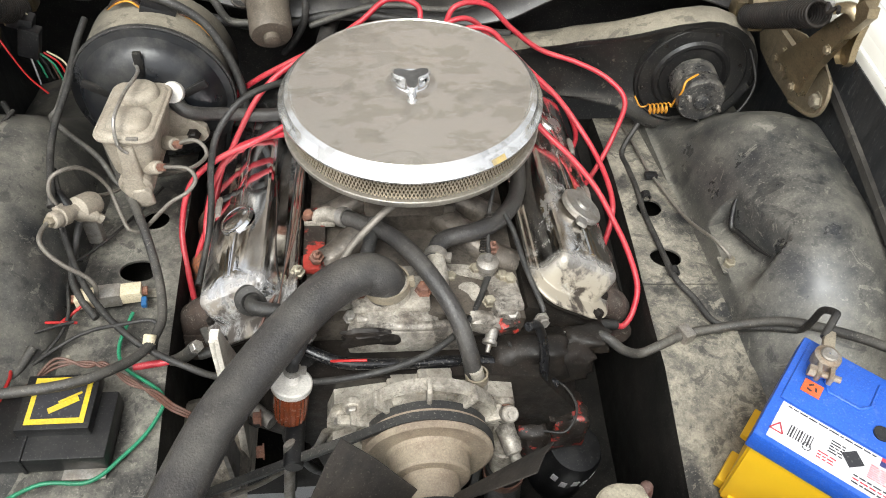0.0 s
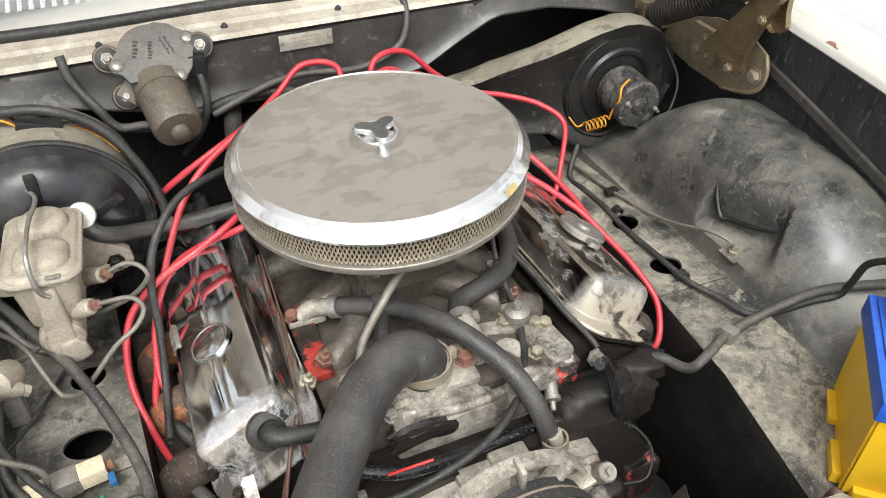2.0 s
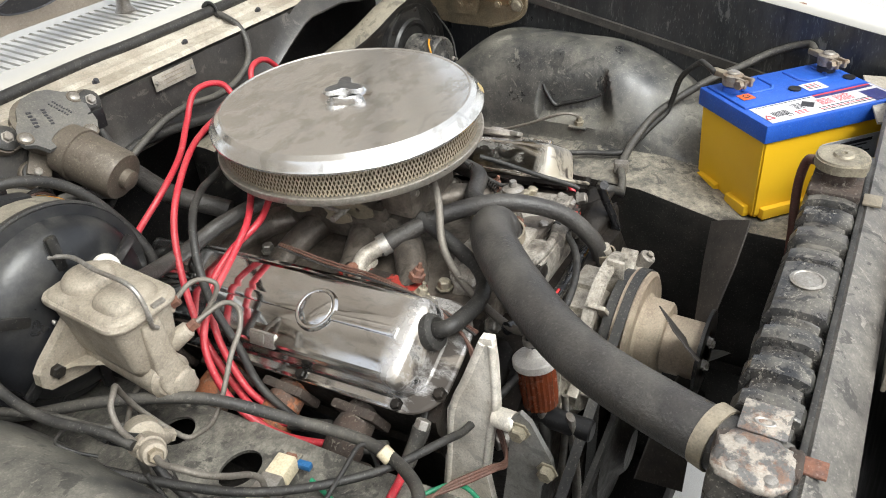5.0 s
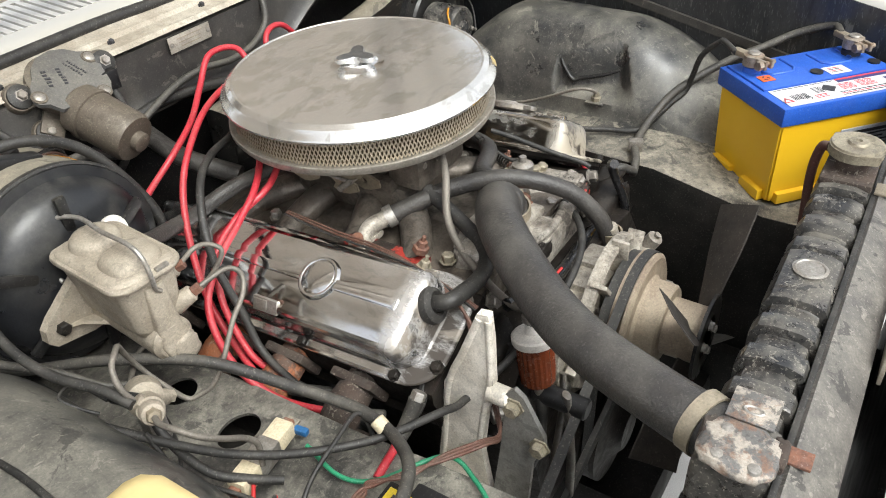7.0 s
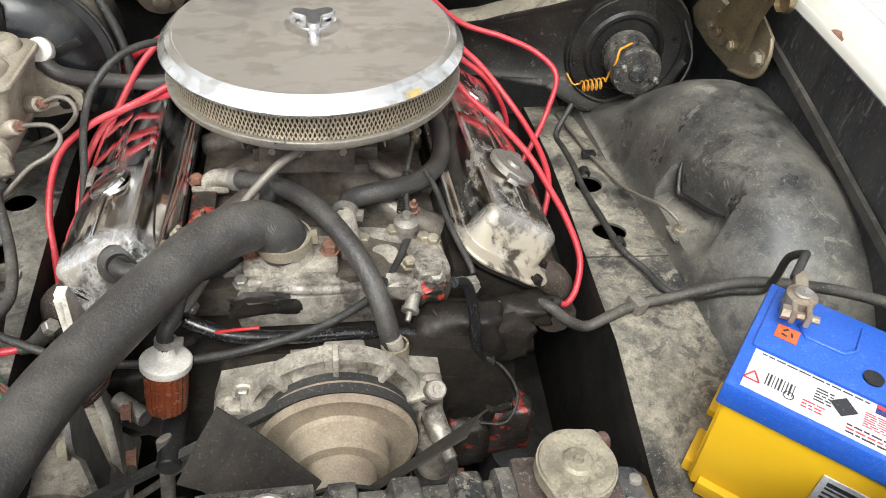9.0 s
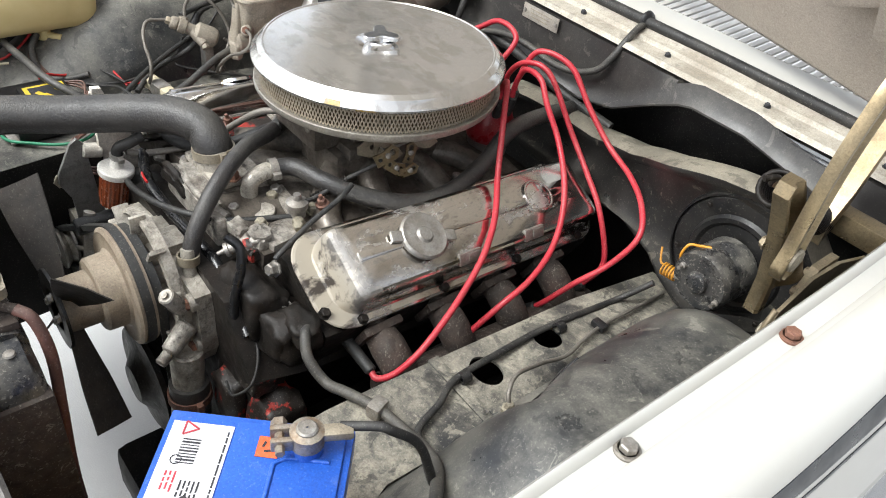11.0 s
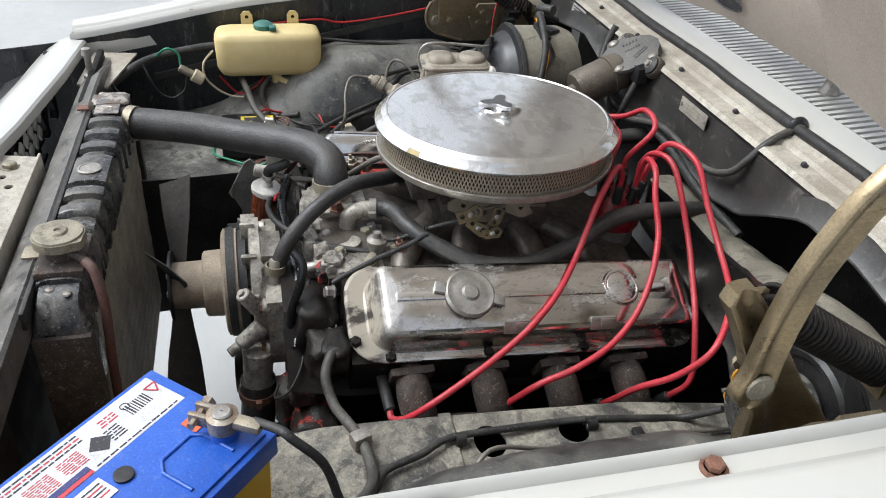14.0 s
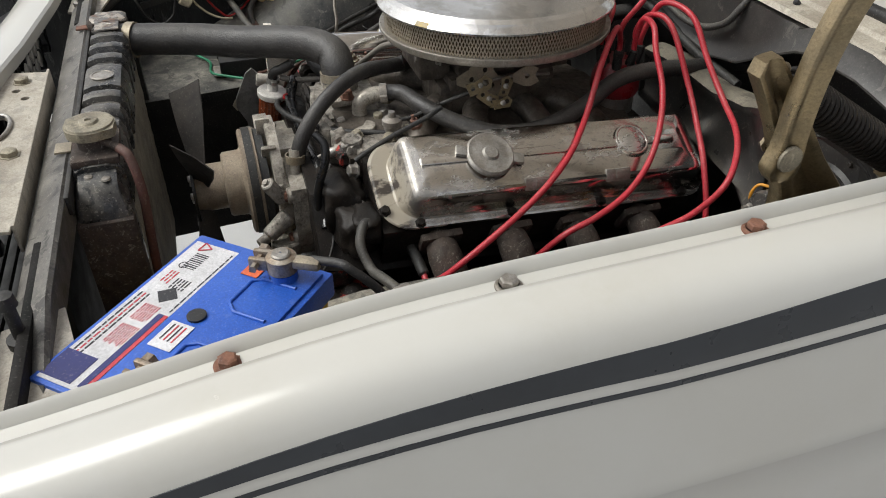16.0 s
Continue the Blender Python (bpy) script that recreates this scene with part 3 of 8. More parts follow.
# unseen dark rails added to hide the bright floor and block light from below
ch = thing("chassis", (0, 0, 0.3), "added dark chassis rails that block floor light under the engine", "chassis", kind="structure")
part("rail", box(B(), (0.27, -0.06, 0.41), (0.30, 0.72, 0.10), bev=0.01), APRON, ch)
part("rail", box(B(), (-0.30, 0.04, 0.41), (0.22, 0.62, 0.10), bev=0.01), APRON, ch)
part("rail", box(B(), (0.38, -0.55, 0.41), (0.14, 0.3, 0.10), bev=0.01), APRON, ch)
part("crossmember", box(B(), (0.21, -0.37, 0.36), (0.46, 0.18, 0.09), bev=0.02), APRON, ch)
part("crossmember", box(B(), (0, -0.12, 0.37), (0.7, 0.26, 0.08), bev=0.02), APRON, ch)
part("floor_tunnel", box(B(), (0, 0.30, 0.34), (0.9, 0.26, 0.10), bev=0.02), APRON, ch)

# bulkhead: lower firewall, plenum box with a waved lower lip, gutter flange
t = thing("wall_firewall", (0, 0.42, 0.3), "dark bulkhead behind the engine", "firewall", kind="structure")
part("lower_panel", box(B(), (0, 0.435, 0.635), (1.36, 0.02, 0.75), bev=0.004), BLACKP, t, "black lower bulkhead")


def lip_z(x):
    return interp(x, [-0.66, -0.50, -0.42, -0.30, -0.2, -0.1, 0.0, 0.06, 0.13, 0.20, 0.26, 0.32, 0.42, 0.52, 0.60, 0.66],
                  [0.95, 0.975, 0.985, 0.955, 0.93, 0.925, 0.925, 0.922, 0.915, 0.93, 0.965, 0.995, 0.995, 0.975, 0.95, 0.94])


xs = [-0.66 + 0.022 * k for k in range(61)]
secs = []
for x in xs:
    z0 = lip_z(x)
    secs.append([V(x, 0.352, 1.0135), V(x, 0.337, 1.0115), V(x, 0.333, z0 + 0.03), V(x, 0.328, z0 + 0.010), V(x, 0.318, z0), V(x, 0.318, z0 - 0.003), V(x, 0.335, z0 + 0.003), V(x, 0.43, z0 + 0.01),
                 V(x, 0.43, 1.012)])
part("plenum", loft(B(), secs), FIREW, t, "satin dark plenum face with a waved lower lip")
secs = [[V(x, y, z) for y, z in ((0.336, 1.018), (0.342, 1.024), (0.370, 1.026), (0.374, 1.032), (0.384, 1.034), (0.392, 1.041), (0.425, 1.043), (0.425, 1.035), (0.350, 1.018))] for x in (-0.655 + 0.0262 * k for k in range(51))]
part("gutter_flange", loft(B(), secs), CREAMP, t, "aged cream drain flange")
bm = B()
for x in (-0.451, -0.278, -0.105, 0.068, 0.241, 0.414, 0.587):
    bolt(bm, V(x, 0.362, 1.0258), (0, -0.5, 1), 0.0042, 0.006)
    p = part("flange_screw", bm, INK, t, "small black screw")
    bm = B()
bm.free()

t = thing("cowl_panel", (0, 0.5, 1.04), "white slotted cowl panel below the windscreen", "cowl", kind="structure")


def cowl_z(y):
    return interp(y, [0.40, 0.408, 0.425, 0.5, 0.6, 0.75], [1.040, 1.048, 1.054, 1.060, 1.066, 1.075])


nslot = 78
x0, x1 = -0.60, 0.60
pitch = (x1 - x0) / nslot
for a, b in ((0.400, 0.452), (0.552, 0.75)):
    ys = [a + (b - a) * k / 5 for k in range(6)]
    secs = [[V(x, y, cowl_z(y)) for y in ys] + [V(x, y, cowl_z(y) - 0.004) for y in ys[::-1]] for x in (-0.66, -0.3, 0, 0.3, 0.66)]
    part("cowl_sheet", loft(B(), secs), WHITE, t, "white painted sheet")
bar = B()
box(bar, (0, 0, 0), (pitch * 0.55, 0.101, 0.004))
first = part("slat", bar, WHITE, t)
first.location = (x0 + pitch / 2, 0.502, cowl_z(0.502) - 0.002)
first.rotation_euler = (math.atan2(0.006, 0.1), 0, 0)
for k in range(1, nslot):
    o = first.copy()
    o.location.x = x0 + pitch * (k + 0.5)
    scene.collection.objects.link(o)
part("duct_floor", box(B(), (0, 0.505, 1.0), (1.3, 0.13, 0.004)), BLACKP, t, "dark duct under the slots")
for sx in (-1, 1):
    part("cowl_end", box(B(), (sx * 0.63, 0.502, cowl_z(0.502) - 0.002), (0.06, 0.102, 0.005)), WHITE, t)
sl_ = thing("cowl_seal", (0, 0.395, 1.04), "grey rubber weather strip along the cowl flange", "seal")
line = [(-0.66, 0.393, 1.042), (-0.45, 0.395, 1.045), (-0.3, 0.392, 1.045), (-0.1, 0.397, 1.046), (0, 0.395, 1.045), (0.16, 0.393, 1.046), (0.3, 0.397, 1.045), (0.5, 0.393, 1.045), (0.655, 0.393, 1.042)]
part("seal_bead", tube(B(), line, 0.0085, 12), RUBBER, sl_, "round rubber bead")
part("seal_foot", tube(B(), [(x, y + 0.002, z - 0.006) for x, y, z in line], 0.0055, 8), RUBBER, sl_, "gripping foot of the strip")

sc_ = thing("seal_clip", (0.168, 0.405, 1.05), "small black clip over the cowl weather strip", "clip")
part("clip_band", tube(B(), [(0.168, 0.384, 1.036), (0.168, 0.386, 1.052), (0.168, 0.396, 1.0575), (0.168, 0.406, 1.053), (0.168, 0.409, 1.047)], 0.006, 8, flat=0.45), PLASTIC, sc_)
wa_ = thing("wiper_spindle", (0.083, 0.502, 1.058), "dull metal wiper spindle on the slotted cowl", "wiper")
part("spindle_base", lathe(B(), [(0.017, 1.057), (0.017, 1.062), (0.012, 1.068), (0.009, 1.080), (0.001, 1.082)], Matrix.Translation((0.083, 0.502, 0)), 24), STEEL, wa_)
part("arm_stub", tube(B(), [(0.083, 0.502, 1.078), (0.090, 0.53, 1.088), (0.104, 0.58, 1.092), (0.125, 0.66, 1.092)], [0.008, 0.009, 0.007, 0.005], 10, flat=0.6), STEEL, wa_, "dull wiper arm")

# bonnet, propped open
t = bonnet = thing("bonnet", (0, 0.56, 1.09), "open car bonnet with brown primed underside", "bonnet", kind="structure")
ang = radians(62)
hd = V(0, -math.cos(ang), math.sin(ang))
hn = V(0, -math.sin(ang), -math.cos(ang))
O = V(0, 0.470, 1.110)


def hp(x, s, d):
    return O + V(x, -0.45 * min(abs(x), 0.45) ** 2, -0.10 * x * x) + hd * s + hn * d


bm = B()
secs = [[hp(x, s, 0.0) for x in (-0.64, -0.4, 0, 0.4, 0.64)] + [hp(x, s, -0.02 - 0.03 * (1 - (x / 0.64) ** 2)) for x in (0.64, 0.4, 0, -0.4, -0.64)] for s in (0, 0.3, 0.7, 1.1, 1.25)]
part("bonnet_skin", loft(bm, secs), HOODM, t, "brown primed bonnet inner skin")
for x0_, x1_, s0, s1 in ((-0.64, 0.64, 0.0, 0.13), (-0.64, -0.52, 0.13, 1.25), (0.52, 0.64, 0.13, 1.25), (-0.52, 0.52, 1.13, 1.25)):
    c = hp((x0_ + x1_) / 2, (s0 + s1) / 2, 0.012)
    part("bonnet_frame", box(B(), c, (x1_ - x0_, s1 - s0, 0.025), Matrix((V(1, 0, 0), hd, V(1, 0, 0).cross(hd))).transposed(), 0.01), HOODM, t, "pressed stiffening frame")
for sgn in (-1, 1):
    a, b = hp(sgn * 0.50, 0.15, 0.01), hp(sgn * 0.05, 1.15, 0.01)
    d = (b - a).normalized()
    part("bonnet_brace", box(B(), (a + b) / 2, (0.09, (b - a).length, 0.022), Matrix((d.cross(-hn), d, -hn)).transposed(), 0.009), HOODM, t, "pressed diagonal brace")
# flat black disc on the frame, its colour the shade inside a hole
hole = hp(-0.12, 0.052, 0.0255)
bm = lathe(B(), [(0.001, -0.001), (0.050, -0.001), (0.053, 0.0015), (0.056, 0.0)], at(hole, hn, (1, 0, 0)), 36, cap=False)
for v in bm.verts:
    v.co -= hd * (v.co - hole).dot(hd) * 0.68
part("hole_shade_disc", bm, INK, t, "black disc painting the shade in an oval hole")

# ---- engine ----
ES = math.tan(radians(4.0))


def ez(y, z):
    """Height along the engine, which leans down to the rear."""
    return z - (y + 0.23) * ES


eng = thing("engine_block", (0, 0, 0.38), "greasy V8 engine block with chipped red paint", "engine")
secs = []
for y in (-0.33, -0.25, 0.0, 0.22, 0.28):
    k = 1.0 if -0.3 < y < 0.25 else 0.93
    prof = [(-0.10, 0.40), (-0.13, 0.52), (-0.16, 0.64), (-0.24, 0.70), (-0.17, 0.79), (-0.08, 0.80), (0.08, 0.80), (0.17, 0.79), (0.24, 0.70), (0.16, 0.64), (0.13, 0.52), (0.10, 0.40)]
    secs.append([V(x * k, y, ez(y, z)) for x, z in prof])
part("block_casting", loft(B(), secs), GREASE, eng, "oily black iron casting")
for s in (1, -1):
    y0, y1 = (-0.248, 0.25) if s > 0 else (-0.270, 0.225)
    secs = [[V(s * x, y, ez(y, z)) for x, z in ((0.135, 0.80), (0.150, 0.838), (0.172, 0.834), (0.266, 0.782), (0.264, 0.764), (0.225, 0.69))] for y in (y0, (y0 + y1) / 2, y1)]
    part("cylinder_head", loft(B(), secs), GREASE, eng, "greasy cylinder head")
for k, (p, s_) in enumerate((((0.155, -0.285, 0.775), (0.055, 0.03, 0.045)), ((0.20, -0.275, 0.765), (0.05, 0.03, 0.03)), ((0.235, -0.265, 0.785), (0.035, 0.02, 0.018)), ((0.15, -0.30, 0.72), (0.04, 0.03, 0.05)),
                             ((0.185, -0.295, 0.70), (0.035, 0.025, 0.03)), ((0.16, -0.30, 0.65), (0.05, 0.03, 0.05)), ((-0.15, -0.29, 0.75), (0.04, 0.025, 0.05)), ((-0.19, -0.28, 0.70), (0.05, 0.03, 0.05)))):
    part("front_casting", lump(B(), p, s_, 3.1 * k, 0.35), GREASE, eng, "front casting caked in black grease", sharp=85)
for k, (p, s_) in enumerate((((0.205, -0.31, 0.685), (0.022, 0.02, 0.016)), ((0.165, -0.33, 0.63), (0.03, 0.02, 0.04)), ((0.225, -0.30, 0.62), (0.035, 0.03, 0.05)))):
    part("front_boss", lump(B(), p, s_, 7.7 * k, 0.3), REDENG, eng, "greasy boss with chipped red paint", sharp=85)
for p, z in (((0.167, -0.262, 0.83), (0.2, -1, 0.3)), ((0.125, -0.262, 0.842), (0, -0.5, 1)), ((0.24, -0.255, 0.775), (0, -1, 0)), ((-0.14, -0.275, 0.83), (-0.2, -1, 0.3)), ((0.2, -0.262, 0.79), (0, -1, 0))):
    part("bolt", bolt(B(), V(*p), z, 0.0085, 0.012), STEEL, eng, "dull hexagon bolt")

# timing cover and water pump
wp = thing("water_pump", (0, -0.36, 0.62), "oily cast aluminium water pump and timing cover", "water pump")


def front(y):
    """x, z of an outline laid on the plane at y, thickness to the rear."""
    return Matrix(((1, 0, 0, 0), (0, 0, -1, y), (0, 1, 0, 0), (0, 0, 0, 1)))


OUT = [(-0.118, 0.752), (-0.108, 0.786), (-0.06, 0.795), (-0.03, 0.80), (0.03, 0.80), (0.085, 0.793), (0.122, 0.786), (0.128, 0.752), (0.132, 0.70), (0.118, 0.668), (0.075, 0.66), (0.04, 0.64),
       (-0.04, 0.63), (-0.09, 0.66), (-0.122, 0.69)]
bm = plate(B(), OUT, [], front(-0.352), 0.035)
part("pump_flange", bm, ALU, wp, "stained aluminium flange")
bm = plate(B(), [(x * 0.82, 0.72 + (z - 0.72) * 0.82) for x, z in OUT], [], front(-0.366), 0.016)
part("pump_body", bm, ALU, wp)
cyl(bm := B(), (0.009, -0.352, 0.75), (0.009, -0.392, 0.75), 0.055, 28, 0.042, 0.004)
part("bearing_housing", bm, ALU, wp)
for k, a in enumerate((20, 55, 90, 130, 160, 205, 335)):
    c, s_ = math.cos(radians(a)), math.sin(radians(a))
    d = V(c, 0, s_)
    bm = box(B(), V(0.009, -0.372, 0.75) + d * 0.075, (0.055, 0.022, 0.006), Matrix((d, V(0, 1, 0), d.cross(V(0, 1, 0)))).transposed(), 0.002)
    part("web", bm, ALU, wp)
for x, z in ((-0.101, 0.757), (-0.085, 0.782), (-0.03, 0.788), (0.035, 0.787), (0.112, 0.772), (0.118, 0.70), (-0.108, 0.70), (0.09, 0.672), (-0.07, 0.675)):
    part("bolt", bolt(B(), V(x, -0.353, z), (0, -1, 0), 0.0085, 0.011), RUSTB if x > 0.1 else STEEL, wp, "dull bolt")
for x, z in ((-0.101, 0.757), (-0.085, 0.782), (-0.03, 0.788), (0.035, 0.787), (0.112, 0.772), (0.118, 0.70), (-0.108, 0.70)):
    part("bolt_boss", cyl(B(), (x, -0.346, z), (x, -0.3585, z), 0.0135, 18, 0.0125, 0.002), ALU, wp)
part("outlet_pad", box(B(), (-0.004, -0.345, 0.792), (0.075, 0.05, 0.03), bev=0.006), ALU, wp, "cast pump outlet pad")
part("outlet_pad", box(B(), (0.020, -0.338, 0.806), (0.045, 0.035, 0.016), bev=0.005), ALU, wp)
part("side_web", box(B(), (-0.088, -0.365, 0.735), (0.05, 0.014, 0.008), Matrix.Rotation(radians(-25), 3, "Y"), 0.002), ALU, wp)
part("side_web", box(B(), (-0.078, -0.366, 0.765), (0.055, 0.014, 0.007), Matrix.Rotation(radians(12), 3, "Y"), 0.002), ALU, wp)
part("side_web", box(B(), (0.092, -0.368, 0.755), (0.045, 0.014, 0.008), Matrix.Rotation(radians(-30), 3, "Y"), 0.002), ALU, wp)
part("rim_ring", lathe(B(), [(0.090, -0.010), (0.096, -0.010), (0.096, 0.004), (0.090, 0.006)], at(V(0.009, -0.366, 0.75), (0, -1, 0)), 40, cap=False), ALU, wp, "cast rim behind the pulley")
part("spigot_clamp", lathe(B(), [(0.0125, -0.006), (0.015, -0.006), (0.015, 0.006), (0.0125, 0.006)], at(V(0.0735, -0.336, 0.812), (-0.1, 0.1, 1)), 18, cap=False), CLAMP, wp, "worn hose clamp")
bm = tube(B(), [(0.085, -0.34, 0.775), (0.078, -0.338, 0.80), (0.071, -0.334, 0.825)], 0.0095, 14)
part("bypass_spigot", bm, ALU, wp)
bm = cyl(B(), (0.108, -0.365, 0.765), (0.112, -0.385, 0.80), 0.011, 16, bev=0.002)
cyl(bm, (0.1125, -0.3865, 0.802), (0.1128, -0.3875, 0.8035), 0.005, 12)
part("hollow_boss", bm, ALUD, wp, "open hollow aluminium boss")
bm = cyl(B(), (0.112, -0.360, 0.738), (0.126, -0.396, 0.716), 0.014, 18, 0.012, 0.003)
cyl(bm, (0.125, -0.395, 0.715), (0.132, -0.411, 0.708), 0.008, 14, bev=0.002)
part("adjuster_lug", bm, ALUD, wp)
bm = cyl(B(), (0.118, -0.37, 0.70), (0.125, -0.375, 0.625), 0.023, 20, 0.021, 0.003)
part("outlet", bm, ALU, wp)

lh = thing("lower_radiator_hose", (0.13, -0.38, 0.45), "grimy lower radiator hose with rusty clamp", "hose")
part("hose_body", tube(B(), [(0.124, -0.374, 0.645), (0.128, -0.378, 0.58), (0.135, -0.40, 0.50), (0.15, -0.47, 0.44), (0.16, -0.55, 0.43)], 0.027, 16), HOSE, lh)
clampring(lh, V(0.125, -0.375, 0.622), (0, 0, 1), 0.0275, 0.013, RUSTB)

# fan, pulleys, belt
fan = thing("cooling_fan", (0.009, -0.47, 0.55), "dusty belt-driven engine cooling fan", "fan")
C = V(0.009, -0.40, 0.748)
FX = (0, -1, 0)
bm = lathe(B(), [(0.02, -0.012), (0.076, -0.012), (0.083, -0.010), (0.083, -0.006), (0.070, 0.0), (0.083, 0.006), (0.0835, 0.010), (0.078, 0.013), (0.074, 0.011), (0.056, 0.012), (0.052, 0.016), (0.051, 0.040), (0.048, 0.043), (0.037, 0.044), (0.0365, 0.088), (0.030, 0.092), (0.01, 0.092)],
           at(C, FX), 48)
part("fan_pulley", bm, DUSTP, fan, "tan dusty stepped pulley")
bm = lathe(B(), [(0.018, 0.0), (0.055, 0.0), (0.055, 0.004), (0.018, 0.004)], at(C + V(0, -0.088, 0), FX), 32)
part("fan_spider", bm, BLACKP, fan)
bl = B()
secs = []
for k in range(9):
    r = 0.035 + 0.135 * k / 8
    w = interp(r, [0.035, 0.07, 0.11, 0.17, 0.2], [0.014, 0.020, 0.028, 0.034, 0.034])
    tw = radians(48)
    du, dv = math.cos(tw), math.sin(tw)
    secs.append([V(-w * du, -w * dv, r), V(0, 0.004, r), V(w * du, w * dv, r), V(w * du, w * dv + 0.002, r), V(0, 0.006, r), V(-w * du, -w * dv + 0.002, r)])
loft(bl, secs)
blade = part("blade", bl, FANB, fan)
blade.matrix_parent_inverse = Matrix.Identity(4)
hub = C + V(0, -0.080, 0) - fan.location
blade.location, blade.rotation_euler = hub, (0, radians(45), 0)
for k in range(1, 4):
    o = blade.copy()
    o.rotation_euler = (0, radians(45 + 90 * k), 0)
    scene.collection.objects.link(o)
for a in range(0, 360, 90):
    p = C + V(0.02 * math.cos(radians(a)), -0.092, 0.02 * math.sin(radians(a)))
    part("bolt", bolt(B(), p, FX, 0.005, 0.006), STEEL, fan)

CR = V(0.0, -0.384, 0.545)
crank = thing("crank_pulley", (0.0, -0.38, 0.45), "dark grooved crankshaft pulley", "pulley")
part("pulley_rim", lathe(B(), [(0.02, -0.02), (0.085, -0.02), (0.085, -0.012), (0.072, -0.004), (0.085, 0.004), (0.085, 0.012), (0.05, 0.016), (0.03, 0.03), (0.01, 0.03)], at(CR, FX), 40), GREASE, crank)
alt = thing("alternator", (-0.29, -0.37, 0.55), "dusty grey alternator low beside the block", "alternator")
AC = V(-0.298, -0.40, 0.600)
part("case", lathe(B(), [(0.02, -0.15), (0.05, -0.15), (0.062, -0.135), (0.064, -0.07), (0.06, -0.04), (0.062, -0.02), (0.03, -0.018)], at(AC, FX), 28), ALU, alt, "grimy alternator case")
part("pulley", lathe(B(), [(0.01, -0.018), (0.036, -0.012), (0.036, -0.008), (0.028, 0), (0.036, 0.008), (0.036, 0.012), (0.014, 0.014), (0.014, 0.022), (0.004, 0.022)], at(AC, FX), 28), STEEL, alt)
part("adjusting_arm", tube(B(), [(-0.12, -0.36, 0.735), (-0.14, -0.37, 0.70), (-0.20, -0.385, 0.655), (-0.25, -0.39, 0.625)], 0.009, 8, flat=0.4), STEEL, alt)
part("mount_bolt", cyl(B(), (-0.16, -0.41, 0.735), (-0.16, -0.34, 0.735), 0.013, 16, bev=0.002), PLASTIC, alt)


def hull2(c0, r0, c1, r1, n=20):
    """Belt way round two wheels on the plane y."""
    d = V(c1[0] - c0[0], 0, c1[2] - c0[2])
    a = math.atan2(d.z, d.x)
    b = math.acos((r0 - r1) / d.length)
    pts = []
    for k in range(n + 1):
        u = a + b + (2 * math.pi - 2 * b) * k / n
        pts.append(V(c0[0] + r0 * math.cos(u), c0[1], c0[2] + r0 * math.sin(u)))
    for k in range(n + 1):
        u = a - b + 2 * b * k / n
        pts.append(V(c1[0] + r1 * math.cos(u), c0[1], c1[2] + r1 * math.sin(u)))
    return pts


def belt(c0, r0, c1, r1, label):
    pts = hull2(c0, r0, c1, r1)
    bm = B()
    N = len(pts)
    R = []
    for i in range(N):
        d = (pts[(i + 1) % N] - pts[i - 1]).normalized()
        nrm = V(d.z, 0, -d.x)
        p = pts[i]
        R.append([bm.verts.new(q) for q in (p + V(0, -0.006, 0) + nrm * 0.001, p + V(0, 0.006, 0) + nrm * 0.001, p + V(0, 0.0035, 0) - nrm * 0.008, p + V(0, -0.0035, 0) - nrm * 0.008)])
    for i in range(N):
        for k in range(4):
            bm.faces.new((R[i][k], R[i][(k + 1) % 4], R[(i + 1) % N][(k + 1) % 4], R[(i + 1) % N][k]))
    return single("drive_belt", bm, BELT, label, "belt")


belt((C.x, -0.40, C.z), 0.084, (AC.x, -0.40, AC.z), 0.036, "worn black V belt round the fan pulley")
belt((CR.x, -0.383, CR.z), 0.084, (C.x, -0.383, C.z), 0.079, "black V belt down to the crank pulley")

# intake manifold
im = thing("intake_manifold", (0, -0.05, 0.78), "stained cast intake manifold in the engine valley", "intake manifold")
secs = [[V(x, y, ez(y, z)) for x, z in ((-0.14, 0.80), (-0.145, 0.835), (-0.10, 0.842), (-0.06, 0.85), (0.06, 0.85), (0.10, 0.842), (0.145, 0.835), (0.14, 0.80))] for y in (-0.265, -0.2, 0.0, 0.18, 0.21)]
part("valley_casting", loft(B(), secs), CASTD, im, "stained valley casting")
for s in (1, -1):
    for y in (-0.15, -0.06, 0.05, 0.14):
        bm = tube(B(), [(s * 0.03, y * 0.5, ez(y, 0.862)), (s * 0.07, y * 0.8, ez(y, 0.858)), (s * 0.11, y, ez(y, 0.842)), (s * 0.145, y * 1.05, ez(y, 0.828))], 0.021, 14)
        part("runner", bm, CASTD, im)
part("plenum_box", box(B(), (0, -0.01, 0.862), (0.13, 0.19, 0.055), bev=0.014), CASTD, im)
secs = [[V(-0.032 + x, y, z) for x, z in ((-0.05, 0.80), (-0.055, 0.845), (-0.03, 0.862), (0.03, 0.862), (0.06, 0.845), (0.06, 0.80))] for y in (-0.285, -0.25, -0.19)]
part("water_crossover", loft(B(), secs), ALUD, im, "stained coolant crossover")
part("front_plate", box(B(), (0.075, -0.225, 0.830), (0.11, 0.085, 0.02), bev=0.006), ALUD, im)
part("side_pad", box(B(), (0.120, -0.225, 0.836), (0.045, 0.06, 0.022), Matrix.Rotation(radians(8), 3, "Z"), 0.007), ALUD, im)
part("side_pad", box(B(), (0.062, -0.186, 0.842), (0.07, 0.022, 0.012), Matrix.Rotation(radians(-6), 3, "Z"), 0.004), ALU, im, "flat steel strap")
